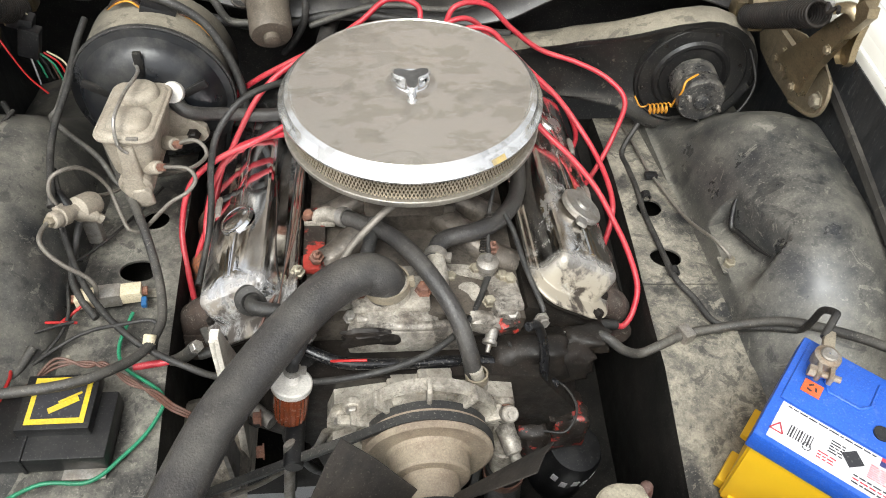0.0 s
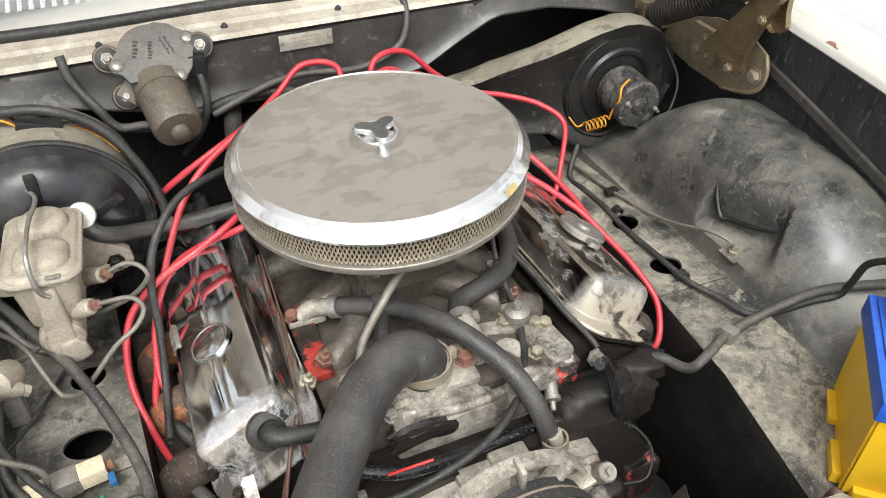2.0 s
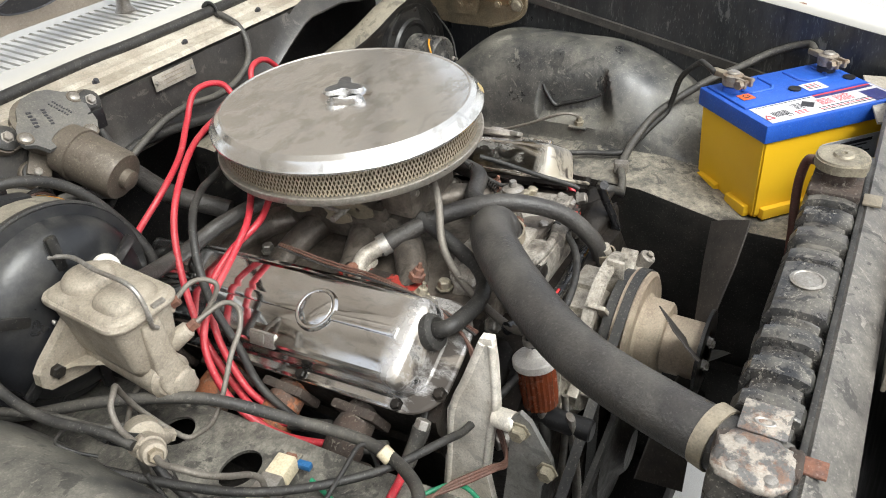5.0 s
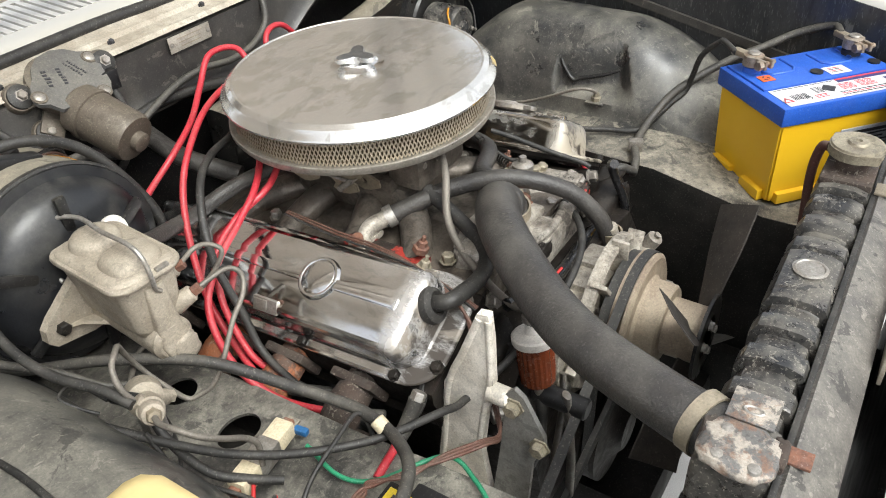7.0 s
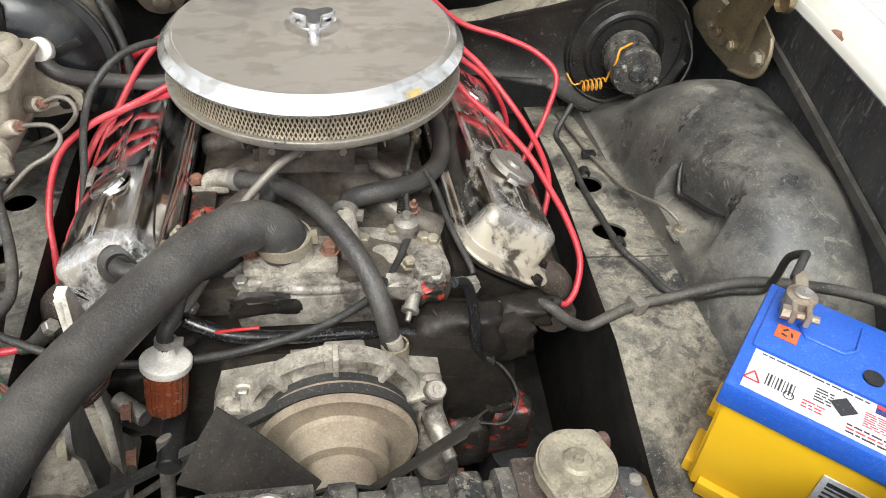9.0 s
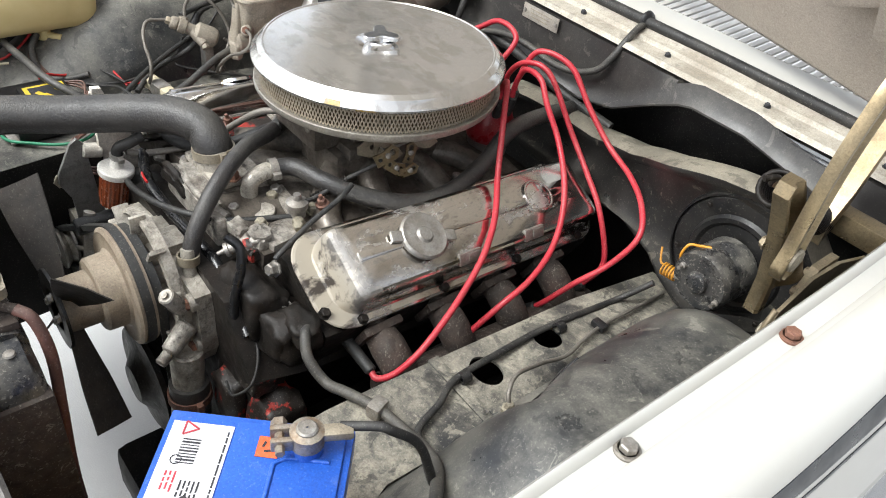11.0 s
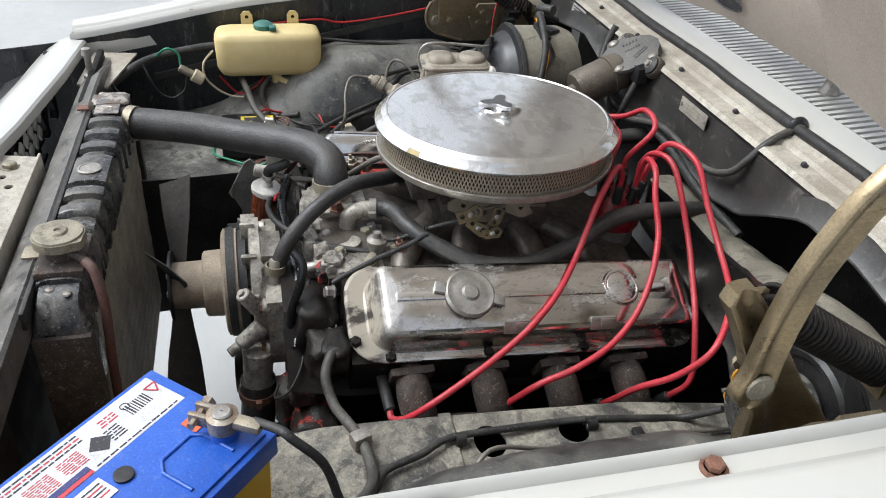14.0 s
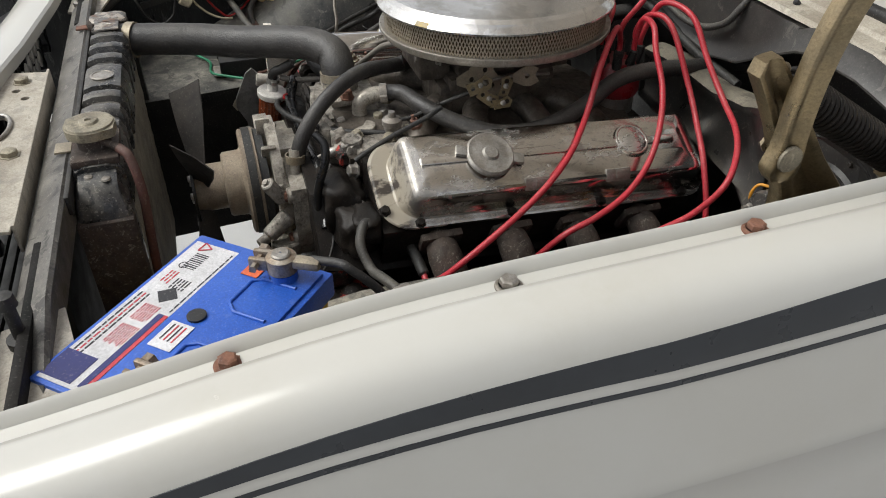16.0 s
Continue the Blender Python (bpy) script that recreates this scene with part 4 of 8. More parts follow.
part("cast_rib", tube(B(), [(-0.075, -0.27, 0.855), (-0.03, -0.285, 0.857), (0.02, -0.283, 0.852), (0.06, -0.272, 0.846)], 0.006, 10), ALUD, im)
part("cast_boss", lump(B(), (0.118, -0.256, 0.842), (0.018, 0.014, 0.016), 2.2, 0.3), ALUD, im)
part("cast_boss", lump(B(), (0.085, -0.268, 0.838), (0.020, 0.012, 0.013), 5.1, 0.3), ALUD, im)
part("cast_boss", lump(B(), (-0.092, -0.225, 0.845), (0.022, 0.022, 0.018), 8.4, 0.25), ALUD, im)
part("black_wall_patch", lump(B(), (-0.062, -0.2915, 0.842), (0.036, 0.006, 0.013), 1.3, 0.5), GREASE, im, "uneven black patch on the front wall")
for x_, y_ in ((0.052, -0.257), (0.098, -0.243), (0.130, -0.205), (0.040, -0.188), (0.085, -0.186), (-0.085, -0.262)):
    part("bolt", bolt(B(), V(x_, y_, 0.847), (0, -0.2, 1), 0.0075, 0.009), CAPM if x_ > 0.08 else STEEL, im, "grimy bolt")
part("core_plug", lathe(B(), [(0.001, 0), (0.017, 0), (0.017, 0.006), (0.014, 0.007), (0.001, 0.006)], at(V(0.072, -0.226, 0.842), (0, -0.1, 1)), 24), ALU, im, "round pressed plug")
part("front_wall", box(B(), (-0.01, -0.283, 0.829), (0.16, 0.02, 0.044), bev=0.008), ALUD, im, "dirty aluminium front wall")
part("paint_patch", lump(B(), (0.118, -0.268, 0.830), (0.016, 0.012, 0.012), 4.0, 0.4), REDENG, im, "remains of red engine paint")
part("paint_patch", box(B(), (-0.135, -0.12, 0.842), (0.03, 0.12, 0.012), bev=0.004), REDENG, im, "remains of red engine paint")
for x, y in ((-0.115, -0.20), (-0.12, -0.06), (-0.12, 0.08), (0.12, -0.2), (0.122, -0.08), (0.12, 0.08), (0.05, -0.20), (0.10, -0.165)):
    part("bolt", bolt(B(), V(x, y, ez(y, 0.846)), (0, 0, 1), 0.008, 0.011), CAPM if y < -0.15 else STEEL, im, "grimy bolt")
th = thing("thermostat_housing", (-0.035, -0.24, 0.84), "stained aluminium thermostat housing", "thermostat housing")
bm = cyl(B(), (-0.032, -0.238, 0.842), (-0.036, -0.240, 0.895), 0.030, 26, 0.024, 0.004)
part("neck", bm, ALU, th)
part("housing_flange", box(B(), (-0.032, -0.238, 0.862), (0.10, 0.055, 0.012), bev=0.005), ALU, th)
for x in (-0.074, 0.010):
    part("bolt", bolt(B(), V(x, -0.238, 0.868), (0, 0, 1), 0.009, 0.012), RUSTB, th, "rusty bolt")
part("heater_elbow", tube(B(), [(0.032, -0.225, 0.846), (0.032, -0.222, 0.868), (0.030, -0.205, 0.876), (0.028, -0.18, 0.876)], 0.012, 14), ALU, th)
sw = thing("temperature_sender", (0.1, -0.27, 0.80), "corroded brass temperature sender with wire", "sensor")
part("sender_body", lathe(B(), [(0.012, 0), (0.012, 0.014), (0.008, 0.015), (0.008, 0.03), (0.010, 0.031), (0.010, 0.036), (0.004, 0.037), (0.003, 0.047)], at(V(0.105, -0.262, 0.835), (-0.25, -0.7, -0.3)), 12), STEEL, sw)
sv = thing("vacuum_switch", (0.10, -0.19, 0.845), "dusty vacuum switch with a thin spring", "sensor")
part("switch_body", lathe(B(), [(0.012, 0), (0.012, 0.012), (0.015, 0.014), (0.015, 0.022), (0.006, 0.026), (0.005, 0.034)], at(V(0.1, -0.19, 0.845)), 18), STEEL, sv)
helix = [V(0.097 + 0.0055 * math.cos(k * 0.9) + 0.00012 * k, -0.166 + 0.0005 * k, 0.861 + 0.0055 * math.sin(k * 0.9) + 0.00024 * k) for k in range(96)]
part("spring", tube(B(), helix, 0.0011, 5, 1), GREASE, sv)

# carburettor
cb = thing("carburettor", (0, 0, 0.885), "grimy carburettor under the air cleaner", "carburettor")
part("carb_base", box(B(), (0, -0.005, 0.893), (0.15, 0.17, 0.02), bev=0.005), CASTD, cb)
part("carb_body", box(B(), (0, -0.005, 0.920), (0.125, 0.14, 0.045), bev=0.008), CASTD, cb)
part("float_bowl", box(B(), (-0.01, -0.105, 0.915), (0.11, 0.05, 0.045), bev=0.008), CASTD, cb)
part("float_bowl", box(B(), (0, 0.09, 0.915), (0.11, 0.05, 0.045), bev=0.008), CASTD, cb)
part("throat", cyl(B(), (0, 0, 0.935), (0, 0, 0.955), 0.062, 28), CASTD, cb)
for s in (1, -1):
    for k, (y, z) in enumerate(((-0.06, 0.905), (-0.03, 0.895), (-0.045, 0.925), (0.02, 0.91))):
        bm = plate(B(), [(0.018 * math.cos(a) * (1.4 if i % 3 else 0.7), 0.016 * math.sin(a)) for i, a in enumerate(np.linspace(0, 5.6, 9))], [(0, 0, 0.004, 0.004)], at(V(s * (0.085 + 0.008 * k), y, z), (1, 0, 0.2)), 0.0025)
        part("linkage_lever", bm, CLAMP, cb, "small plated throttle lever")
    part("throttle_shaft", cyl(B(), (s * 0.06, -0.045, 0.905), (s * 0.12, -0.045, 0.905), 0.004, 10), STEEL, cb)
    part("link_rod", tube(B(), [(s * 0.10, -0.05, 0.905), (s * 0.105, 0.0, 0.912), (s * 0.10, 0.06, 0.905)], 0.0025, 6), STEEL, cb)
for x, y in ((-0.05, -0.125), (0.03, -0.128), (-0.02, -0.13), (0.05, -0.1)):
    part("screw", bolt(B(), V(x, y, 0.925), (0, -1, 0), 0.005, 0.006), STEEL, cb)

# air cleaner
ac = thing("air_cleaner", (0, 0, 0.945), "smudged round chrome air cleaner with a wing nut", "air cleaner")
LR = 0.182
part("lid", lathe(B(), [(0.002, 1.018), (0.03, 1.018), (0.06, 1.017), (0.12, 1.0169), (0.163, 1.0159), (0.1644, 1.0171), (0.1662, 1.0171), (0.1680, 1.0157), (0.1725, 1.0123), (0.1765, 1.007), (0.1800, 1.004), (LR, 1.0015), (LR, 0.999), (LR - 0.002, 0.9985), (0.174, 0.9995), (0.170, 1.0015), (0.1, 1.0065), (0.002, 1.0065)], Matrix.Identity(4), 96, cap=False), LIDMAT, ac, "smudged chrome lid", sharp=14)
part("base_pan", lathe(B(), [(0.05, 0.95562), (0.14, 0.95177), (0.166, 0.951), (0.1755, 0.95369), (0.1795, 0.95947), (0.1795, 0.96486), (0.178, 0.96563), (0.170, 0.96409), (0.05, 0.96409)], Matrix.Identity(4), 80, cap=False), PANM, ac, "chrome base pan")
bm = B()
n = 220
ring = []
for k in range(2 * n):
    r_ = 0.1675 if k % 2 else 0.159
    a = math.pi * k / n
    ring.append((bm.verts.new((r_ * math.cos(a), r_ * math.sin(a), 0.9635)), bm.verts.new((r_ * math.cos(a), r_ * math.sin(a), 1.002))))
for k in range(2 * n):
    a, b = ring[k], ring[(k + 1) % (2 * n)]
    bm.faces.new((a[0], b[0], b[1], a[1]))
part("filter_paper", bm, PAPER, ac, "pleated filter paper", sharp=20)
# expanded metal screen: zigzag strands round the element
bm = B()
nw = 215
zs = [0.9645 + 0.0355 * k / 6 for k in range(7)]
for k in range(nw):
    for sgn in (1, -1):
        R = []
        for i, z in enumerate(zs):
            a = 2 * math.pi * (k + 0.5 * (i % 2) * sgn) / nw
            ra = 0.1715
            c, s_ = math.cos(a), math.sin(a)
            w = 0.00095
            R.append((bm.verts.new((ra * c - s_ * w, ra * s_ + c * w, z)), bm.verts.new((ra * c + s_ * w, ra * s_ - c * w, z))))
        for a, b in zip(R, R[1:]):
            bm.faces.new((a[0], a[1], b[1], b[0]))
part("screen", bm, MESHM, ac, "expanded metal screen")
part("nut_seat", lathe(B(), [(0.044, 1.0165), (0.038, 1.0174), (0.029, 1.0190), (0.0245, 1.0205), (0.0230, 1.0222), (0.0210, 1.0225), (0.0195, 1.0210), (0.001, 1.0210)], Matrix.Identity(4), 40, cap=False), CHROME, ac, "round chrome nut seat")


def tri_ring(r0, lobe, power, n=72):
    """Outline of a three-armed knob with hollow sides."""
    out = []
    for k in range(n):
        a = 2 * math.pi * k / n
        r_ = r0 + lobe * (0.5 + 0.5 * math.cos(3 * (a - radians(270)))) ** power
        out.append((r_ * math.cos(a), r_ * math.sin(a)))
    return out


NUT = [(1.0212, 0.0110, 0.0060, 1.3), (1.0228, 0.0110, 0.0120, 1.4), (1.0240, 0.0115, 0.0165, 1.5), (1.0250, 0.0120, 0.0180, 1.5), (1.0300, 0.0120, 0.0180, 1.5), (1.0308, 0.0114, 0.0175, 1.5)]
wnut = part("wing_nut", loft(B(), [[V(x, y, z) for x, y in tri_ring(r0, lb, pw)] for z, r0, lb, pw in NUT]), CHROME, ac, "three-armed chrome wing nut")
part("nut_top", loft(B(), [[V(x, y, z) for x, y in tri_ring(0.0104, 0.0165, 1.5)] for z in (1.0305, 1.0312)]), KNURL, wnut, "knurled dark top face of the wing nut")
# yellow patch on the rim paints the battery's reflection
A_ = [radians(-58.5 + 1.0 * k) for k in range(8)]
part("battery_reflection", loft(B(), [[V(r_ * math.cos(a), r_ * math.sin(a), z) for a in A_] + [V((r_ - 0.002) * math.cos(a), (r_ - 0.002) * math.sin(a), z - 0.001) for a in A_[::-1]] for r_, z in ((0.1772, 1.0076), (0.1795, 1.0052), (0.1822, 1.0018))]), YREFLECT, ac, "painted yellow reflection of the battery on the rim")
ac.location = (0.005, 0.004, 0.945)
ac.rotation_euler = (0, -0.029, 0)


# valve covers
def valve_cover(s, cy, name):
    tilt = radians(30)
    sl = radians(4.0)
    ey = V(0, math.cos(sl), -math.sin(sl))
    eu = V(s * math.cos(tilt), 0, -math.sin(tilt))
    ew = eu.cross(ey) * (1 if s < 0 else 1)
    ew = ew if ew.z > 0 else -ew
    O_ = V(s * (0.2155 if s > 0 else 0.2125), cy, ez(cy, 0.825))
    mm = Matrix((eu, ey, ew)).transposed().to_4x4()
    mm.translation = O_
    t = thing(name, O_, "pitted chrome valve cover bolted to the cylinder head", "valve cover", "valve covers")

    def ring(u0, u1, L0, w, c, lip=0.0):
        """Rounded outline across u0..u1 and along -L0..L0 at height w."""
        out = []
        for cu, cv, a0 in ((u1 - c, L0 - c, 0), (u0 + c, L0 - c, 90), (u0 + c, -L0 + c, 180), (u1 - c, -L0 + c, 270)):
            for k in range(10):
                a = radians(a0 + 10 * k)
                v_ = cv + c * math.sin(a)
                out.append(mm @ V(cu + c * math.cos(a), v_ + (lip if v_ < 0 else 0), w))
        return out
    L = 0.256
    rows = ((0, 0, 0.0, 0.044), (-0.001, -0.001, 0.0025, 0.044), (0.0, 0.0, 0.0045, 0.044), (0.003, 0.003, 0.0055, 0.042), (0.011, 0.012, 0.0055, 0.038), (0.0135, 0.015, 0.007, 0.030), (0.0145, 0.017, 0.011, 0.024),
            (0.0165, 0.022, 0.0300, 0.014), (0.0180, 0.0255, 0.0430, 0.011), (0.0192, 0.0275, 0.0470, 0.0105), (0.0215, 0.0305, 0.0500, 0.009), (0.0250, 0.0340, 0.0520, 0.008), (0.0285, 0.0370, 0.0528, 0.007), (0.052, 0.055, 0.0575, 0.004))
    bm = loft(B(), [ring(-0.068 + du, 0.070 - du, L - dl, w, c, 0.012 if dl > 0.01 else 0) for du, dl, w, c in rows])
    mc_ = COVERR if s > 0 else COVER
    shell = part("cover_shell", bm, mc_, t, "pitted chrome shell", sharp=15)
    part("gasket_edge", loft(B(), [ring(-0.066, 0.068, L - 0.002, w, 0.043) for w in (-0.006, 0.0)]), GREASE, t, "black gasket edge")
    # raised central rib and round emblem
    e = 0.127 if s > 0 else -0.108
    part("rib", box(B(), mm @ V(0.0, -0.004, 0.0572), (0.013, 0.388, 0.007), mm.to_3x3(), 0.0022), mc_, shell)
    part("emblem_disc", lathe(B(), [(0.001, 0.0624), (0.0205, 0.0624), (0.0215, 0.0618), (0.0225, 0.0624), (0.0240, 0.0627), (0.0252, 0.0622), (0.0270, 0.0575)], Matrix.Translation(mm @ V(-0.002, e - cy, 0) - O_) @ Matrix.Translation(O_) @ mm.to_3x3().to_4x4(), 28), mc_, shell, "round pressed emblem boss")
    for y in (-0.205, -0.07, 0.07, 0.205):
        part("bolt", bolt(B(), mm @ V(0.064, y, 0.005), ew, 0.006, 0.007), GREASE, t, "small black bolt")
    for c_ in (-1, 1):
        part("bolt", bolt(B(), mm @ V(0.040, c_ * (L - 0.007), 0.005), ew, 0.0065, 0.008), GREASE, t)
    for y in ((-0.040, 0.085) if s > 0 else (-0.03,)):
        part("clip", box(B(), mm @ V(0.046, y, 0.0495), (0.018, 0.038, 0.005), (mm.to_3x3() @ Euler((0, radians(42), 0)).to_matrix()), 0.001), STEEL, t, "small spring clip")
        part("clip_pad", box(B(), mm @ V(0.0465, y + 0.006, 0.0515), (0.012, 0.02, 0.005), (mm.to_3x3() @ Euler((0, radians(42), 0)).to_matrix()), 0.001), STEEL, t)
    return t, mm, ew


vr, mr, wr = valve_cover(1, 0.006, "valve_cover")
vl, ml, wl = valve_cover(-1, -0.020, "valve_cover")
capm = Matrix.Translation(mr @ V(0.002, -0.101, 0.060)) @ mr.to_3x3().to_4x4()
oc = thing("oil_filler_cap", capm.translation, "dull twist-on oil filler cap on the valve cover", "oil cap")
part("cap_disc", lathe(B(), [(0.026, -0.003), (0.033, 0.0), (0.034, 0.006), (0.031, 0.009), (0.024, 0.0075), (0.021, 0.0085), (0.012, 0.0085), (0.009, 0.012), (0.001, 0.0125)], capm, 32), STEEL, oc, "ringed cap disc")
for a in (75, 255):
    d = V(math.cos(radians(a)), math.sin(radians(a)), 0)
    part("ear", box(B(), capm @ (d * 0.038 + V(0, 0, 0.004)), (0.020, 0.016, 0.007), capm.to_3x3() @ Matrix.Rotation(radians(a), 3, "Z"), 0.003), STEEL, oc)
gr = thing("breather_grommet", (-0.207, -0.237, 0.86), "black rubber breather grommet in the valve cover end", "grommet")
gm = at(V(-0.209, -0.238, 0.860), (0.15, -0.9, 0.42))
part("grommet_ring", lathe(B(), [(0.020, -0.008), (0.023, 0.0), (0.022, 0.006), (0.014, 0.009), (0.010, 0.006)], gm, 26), RUBBER, gr)
cable("breather_hose", [gm @ V(0, 0, 0.0), gm @ V(0, 0, 0.022), (-0.185, -0.263, 0.868), (-0.14, -0.262, 0.862), (-0.10, -0.245, 0.862), (-0.07, -0.2, 0.868), (-0.05, -0.13, 0.89)], 0.0095, RUBBER, "short black breather hose across the intake", "hose")

# exhaust manifolds
for s in (1, -1):
    ex = thing("exhaust_manifold", (s * 0.31, 0, 0.62), "rusty cast exhaust manifold" + (" with orange heat paint" if s < 0 else ""), "exhaust manifold", "exhaust manifolds")
    for k, y in enumerate((-0.17, -0.065, 0.04, 0.145)):
        bm = tube(B(), [(s * 0.262, y, ez(y, 0.762)), (s * 0.295, y, ez(y, 0.752)), (s * 0.315, y + 0.006, ez(y, 0.725)), (s * 0.318, y + 0.02, ez(y, 0.68))], [0.02, 0.024, 0.024, 0.026], 14)
        part("runner", bm, ORANGE if s < 0 and k in (1, 2) else RUST, ex, "orange painted runner" if s < 0 and k in (1, 2) else "")
        part("port_flange", box(B(), (s * 0.27, y, ez(y, 0.76)), (0.012, 0.06, 0.05), Matrix.Rotation(s * radians(30), 3, "Y"), 0.004), RUST, ex)
    part("log", tube(B(), [(s * 0.315, -0.19, 0.69), (s * 0.32, 0, 0.675), (s * 0.315, 0.2, 0.655), (s * 0.29, 0.26, 0.58)], 0.028, 14), RUST, ex)

# distributor
di = thing("distributor", (0.052, 0.205, 0.78), "red-capped ignition distributor behind the carburettor", "distributor")
DC = V(0.052, 0.205, 0)
part("distributor_body", lathe(B(), [(0.022, 0.76), (0.022, 0.80), (0.034, 0.805), (0.034, 0.835), (0.03, 0.84)], Matrix.Translation(DC), 24), STEEL, di)
part("cap", lathe(B(), [(0.037, 0.835), (0.040, 0.842), (0.040, 0.862), (0.034, 0.880), (0.030, 0.892), (0.001, 0.894)], Matrix.Translation(DC), 28), REDDIST, di, "glossy red distributor cap")
for k in range(8):
    a = 2 * math.pi * (k + 0.3) / 8
    p = DC + V(0.026 * math.cos(a), 0.026 * math.sin(a), 0.884)
    part("terminal_boot", cyl(B(), p, p + V(0.008 * math.cos(a), 0.008 * math.sin(a), 0.034), 0.0085, 12, 0.0065, 0.002), RUBBER, di, "black rubber terminal boot")
part("terminal_boot", cyl(B(), DC + V(0, 0, 0.89), DC + V(0, 0, 0.925), 0.008, 12, bev=0.002), RUBBER, di, "black rubber terminal boot")


def dtop(k):
    a = 2 * math.pi * (k + 0.3) / 8
    return DC + V(0.033 * math.cos(a), 0.033 * math.sin(a), 0.915)


# ignition leads
LEADS = [
    (7, [(0.12, 0.155, 0.972), (0.165, 0.112, 0.945), (0.210, 0.072, 0.890), (0.258, 0.029, 0.862), (0.292, -0.016, 0.840), (0.314, -0.063, 0.817), (0.331, -0.11, 0.796), (0.341, -0.158, 0.770), (0.333, -0.188, 0.742), (0.318, -0.203, 0.729), (0.304, -0.204, 0.733)]),
    (0, [(0.10, 0.212, 0.972), (0.140, 0.205, 0.976), (0.170, 0.196, 0.950), (0.210, 0.190, 0.912), (0.257, 0.165, 0.878), (0.293, 0.133, 0.844), (0.320, 0.089, 0.817), (0.335, 0.037, 0.797), (0.336, -0.010, 0.778), (0.322, -0.045, 0.735), (0.305, -0.058, 0.700)]),
    (1, [(0.085, 0.25, 0.988), (0.140, 0.268, 0.985), (0.190, 0.272, 0.938), (0.245, 0.272, 0.897), (0.310, 0.252, 0.884), (0.360, 0.222, 0.872), (0.389, 0.189, 0.848), (0.374, 0.160, 0.800), (0.348, 0.128, 0.760), (0.322, 0.110, 0.715), (0.305, 0.105, 0.690)]),
    (2, [(0.075, 0.238, 0.968), (0.12, 0.248, 0.966), (0.18, 0.255, 0.895), (0.24, 0.243, 0.852), (0.29, 0.230, 0.815), (0.328, 0.222, 0.745), (0.312, 0.205, 0.695)]),
    (3, [(0.03, 0.255, 0.985), (-0.02, 0.262, 0.995), (-0.065, 0.245, 0.965), (-0.12, 0.21, 0.945), (-0.18, 0.188, 0.925), (-0.235, 0.190, 0.890), (-0.275, 0.198, 0.850), (-0.305, 0.19, 0.78)]),
    (4, [(-0.01, 0.215, 0.965), (-0.10, 0.19, 0.965), (-0.175, 0.155, 0.942), (-0.222, 0.128, 0.908), (-0.258, 0.092, 0.858), (-0.285, 0.05, 0.812), (-0.302, 0.0, 0.772), (-0.318, -0.06, 0.748), (-0.305, -0.09, 0.738)]),
    (5, [(-0.03, 0.16, 0.95), (-0.10, 0.10, 0.935), (-0.172, 0.045, 0.918), (-0.225, 0.030, 0.895), (-0.280, 0.018, 0.872), (-0.322, 0.0, 0.838), (-0.338, -0.04, 0.785), (-0.328, -0.095, 0.745), (-0.305, -0.17, 0.738)]),
    (6, [(-0.01, 0.13, 0.94), (-0.09, 0.07, 0.93), (-0.160, 0.035, 0.912), (-0.215, 0.045, 0.89), (-0.262, 0.040, 0.866), (-0.292, 0.012, 0.825), (-0.306, -0.03, 0.775), (-0.30, -0.06, 0.745)]),
]
for k, pts in LEADS:
    ld = thing("ignition_lead", pts[-1], "thick red silicone ignition lead", "ignition lead", "ignition leads")
    d0 = dtop(k)
    part("lead", tube(B(), [d0 - V(0, 0, 0.012), d0 + V(0, 0, 0.02)] + [V(*p) for p in pts], 0.0045, 10, 8), REDLEAD, ld, "red silicone lead")
    a, b = Vector(pts[-2]), Vector(pts[-1])
    d = (b - a).normalized()
    part("plug_boot", cyl(B(), b - d * 0.004, b + d * 0.045 + V(-0.01 if b.x > 0 else 0.01, 0, 0), 0.0078, 12, 0.0085, 0.002), GREYC if b.x < 0 else RUBBER, ld, "grimy spark plug boot")

# ---- hoses ----
rh = thing("radiator_hose", (-0.27, -0.555, 0.90), "thick ribbed black upper radiator hose", "hose")
RP = [(-0.270, -0.566, 0.897), (-0.258, -0.52, 0.897), (-0.230, -0.44, 0.897), (-0.197, -0.38, 0.898), (-0.152, -0.318, 0.907), (-0.108, -0.270, 0.914), (-0.068, -0.244, 0.911), (-0.044, -0.240, 0.896), (-0.037, -0.240, 0.874)]
part("hose_body", tube(B(), RP, 0.0265, 24, 34, ribs=0.011), HOSE, rh, "finely ribbed black rubber")
clampring(rh, V(-0.265, -0.550, 0.897), (0.02, 0.05, 0), 0.0272, 0.014)
clampring(rh, V(-0.038, -0.240, 0.886), (0.12, 0.02, -1), 0.0272, 0.013)
hb = thing("bypass_hose", (0.071, -0.334, 0.80), "curved black bypass hose between manifold and pump", "hose")
part("hose_body", tube(B(), [(-0.100, -0.095, 0.862), (-0.080, -0.112, 0.872), (-0.033, -0.159, 0.892), (0.004, -0.218, 0.903), (0.043, -0.280, 0.882), (0.064, -0.320, 0.840), (0.072, -0.335, 0.798)], 0.0115, 14), HOSE, hb)
clampring(hb, V(-0.093, -0.10, 0.866), (0.7, -0.6, 0.35), 0.012, 0.012, STEEL)
el = thing("manifold_elbow", (-0.11, -0.085, 0.84), "dirty cast water elbow with bolts", "elbow")
part("elbow_body", tube(B(), [(-0.132, -0.085, 0.842), (-0.128, -0.086, 0.855), (-0.115, -0.088, 0.861), (-0.092, -0.101, 0.866)], 0.011, 12), ALU, el)
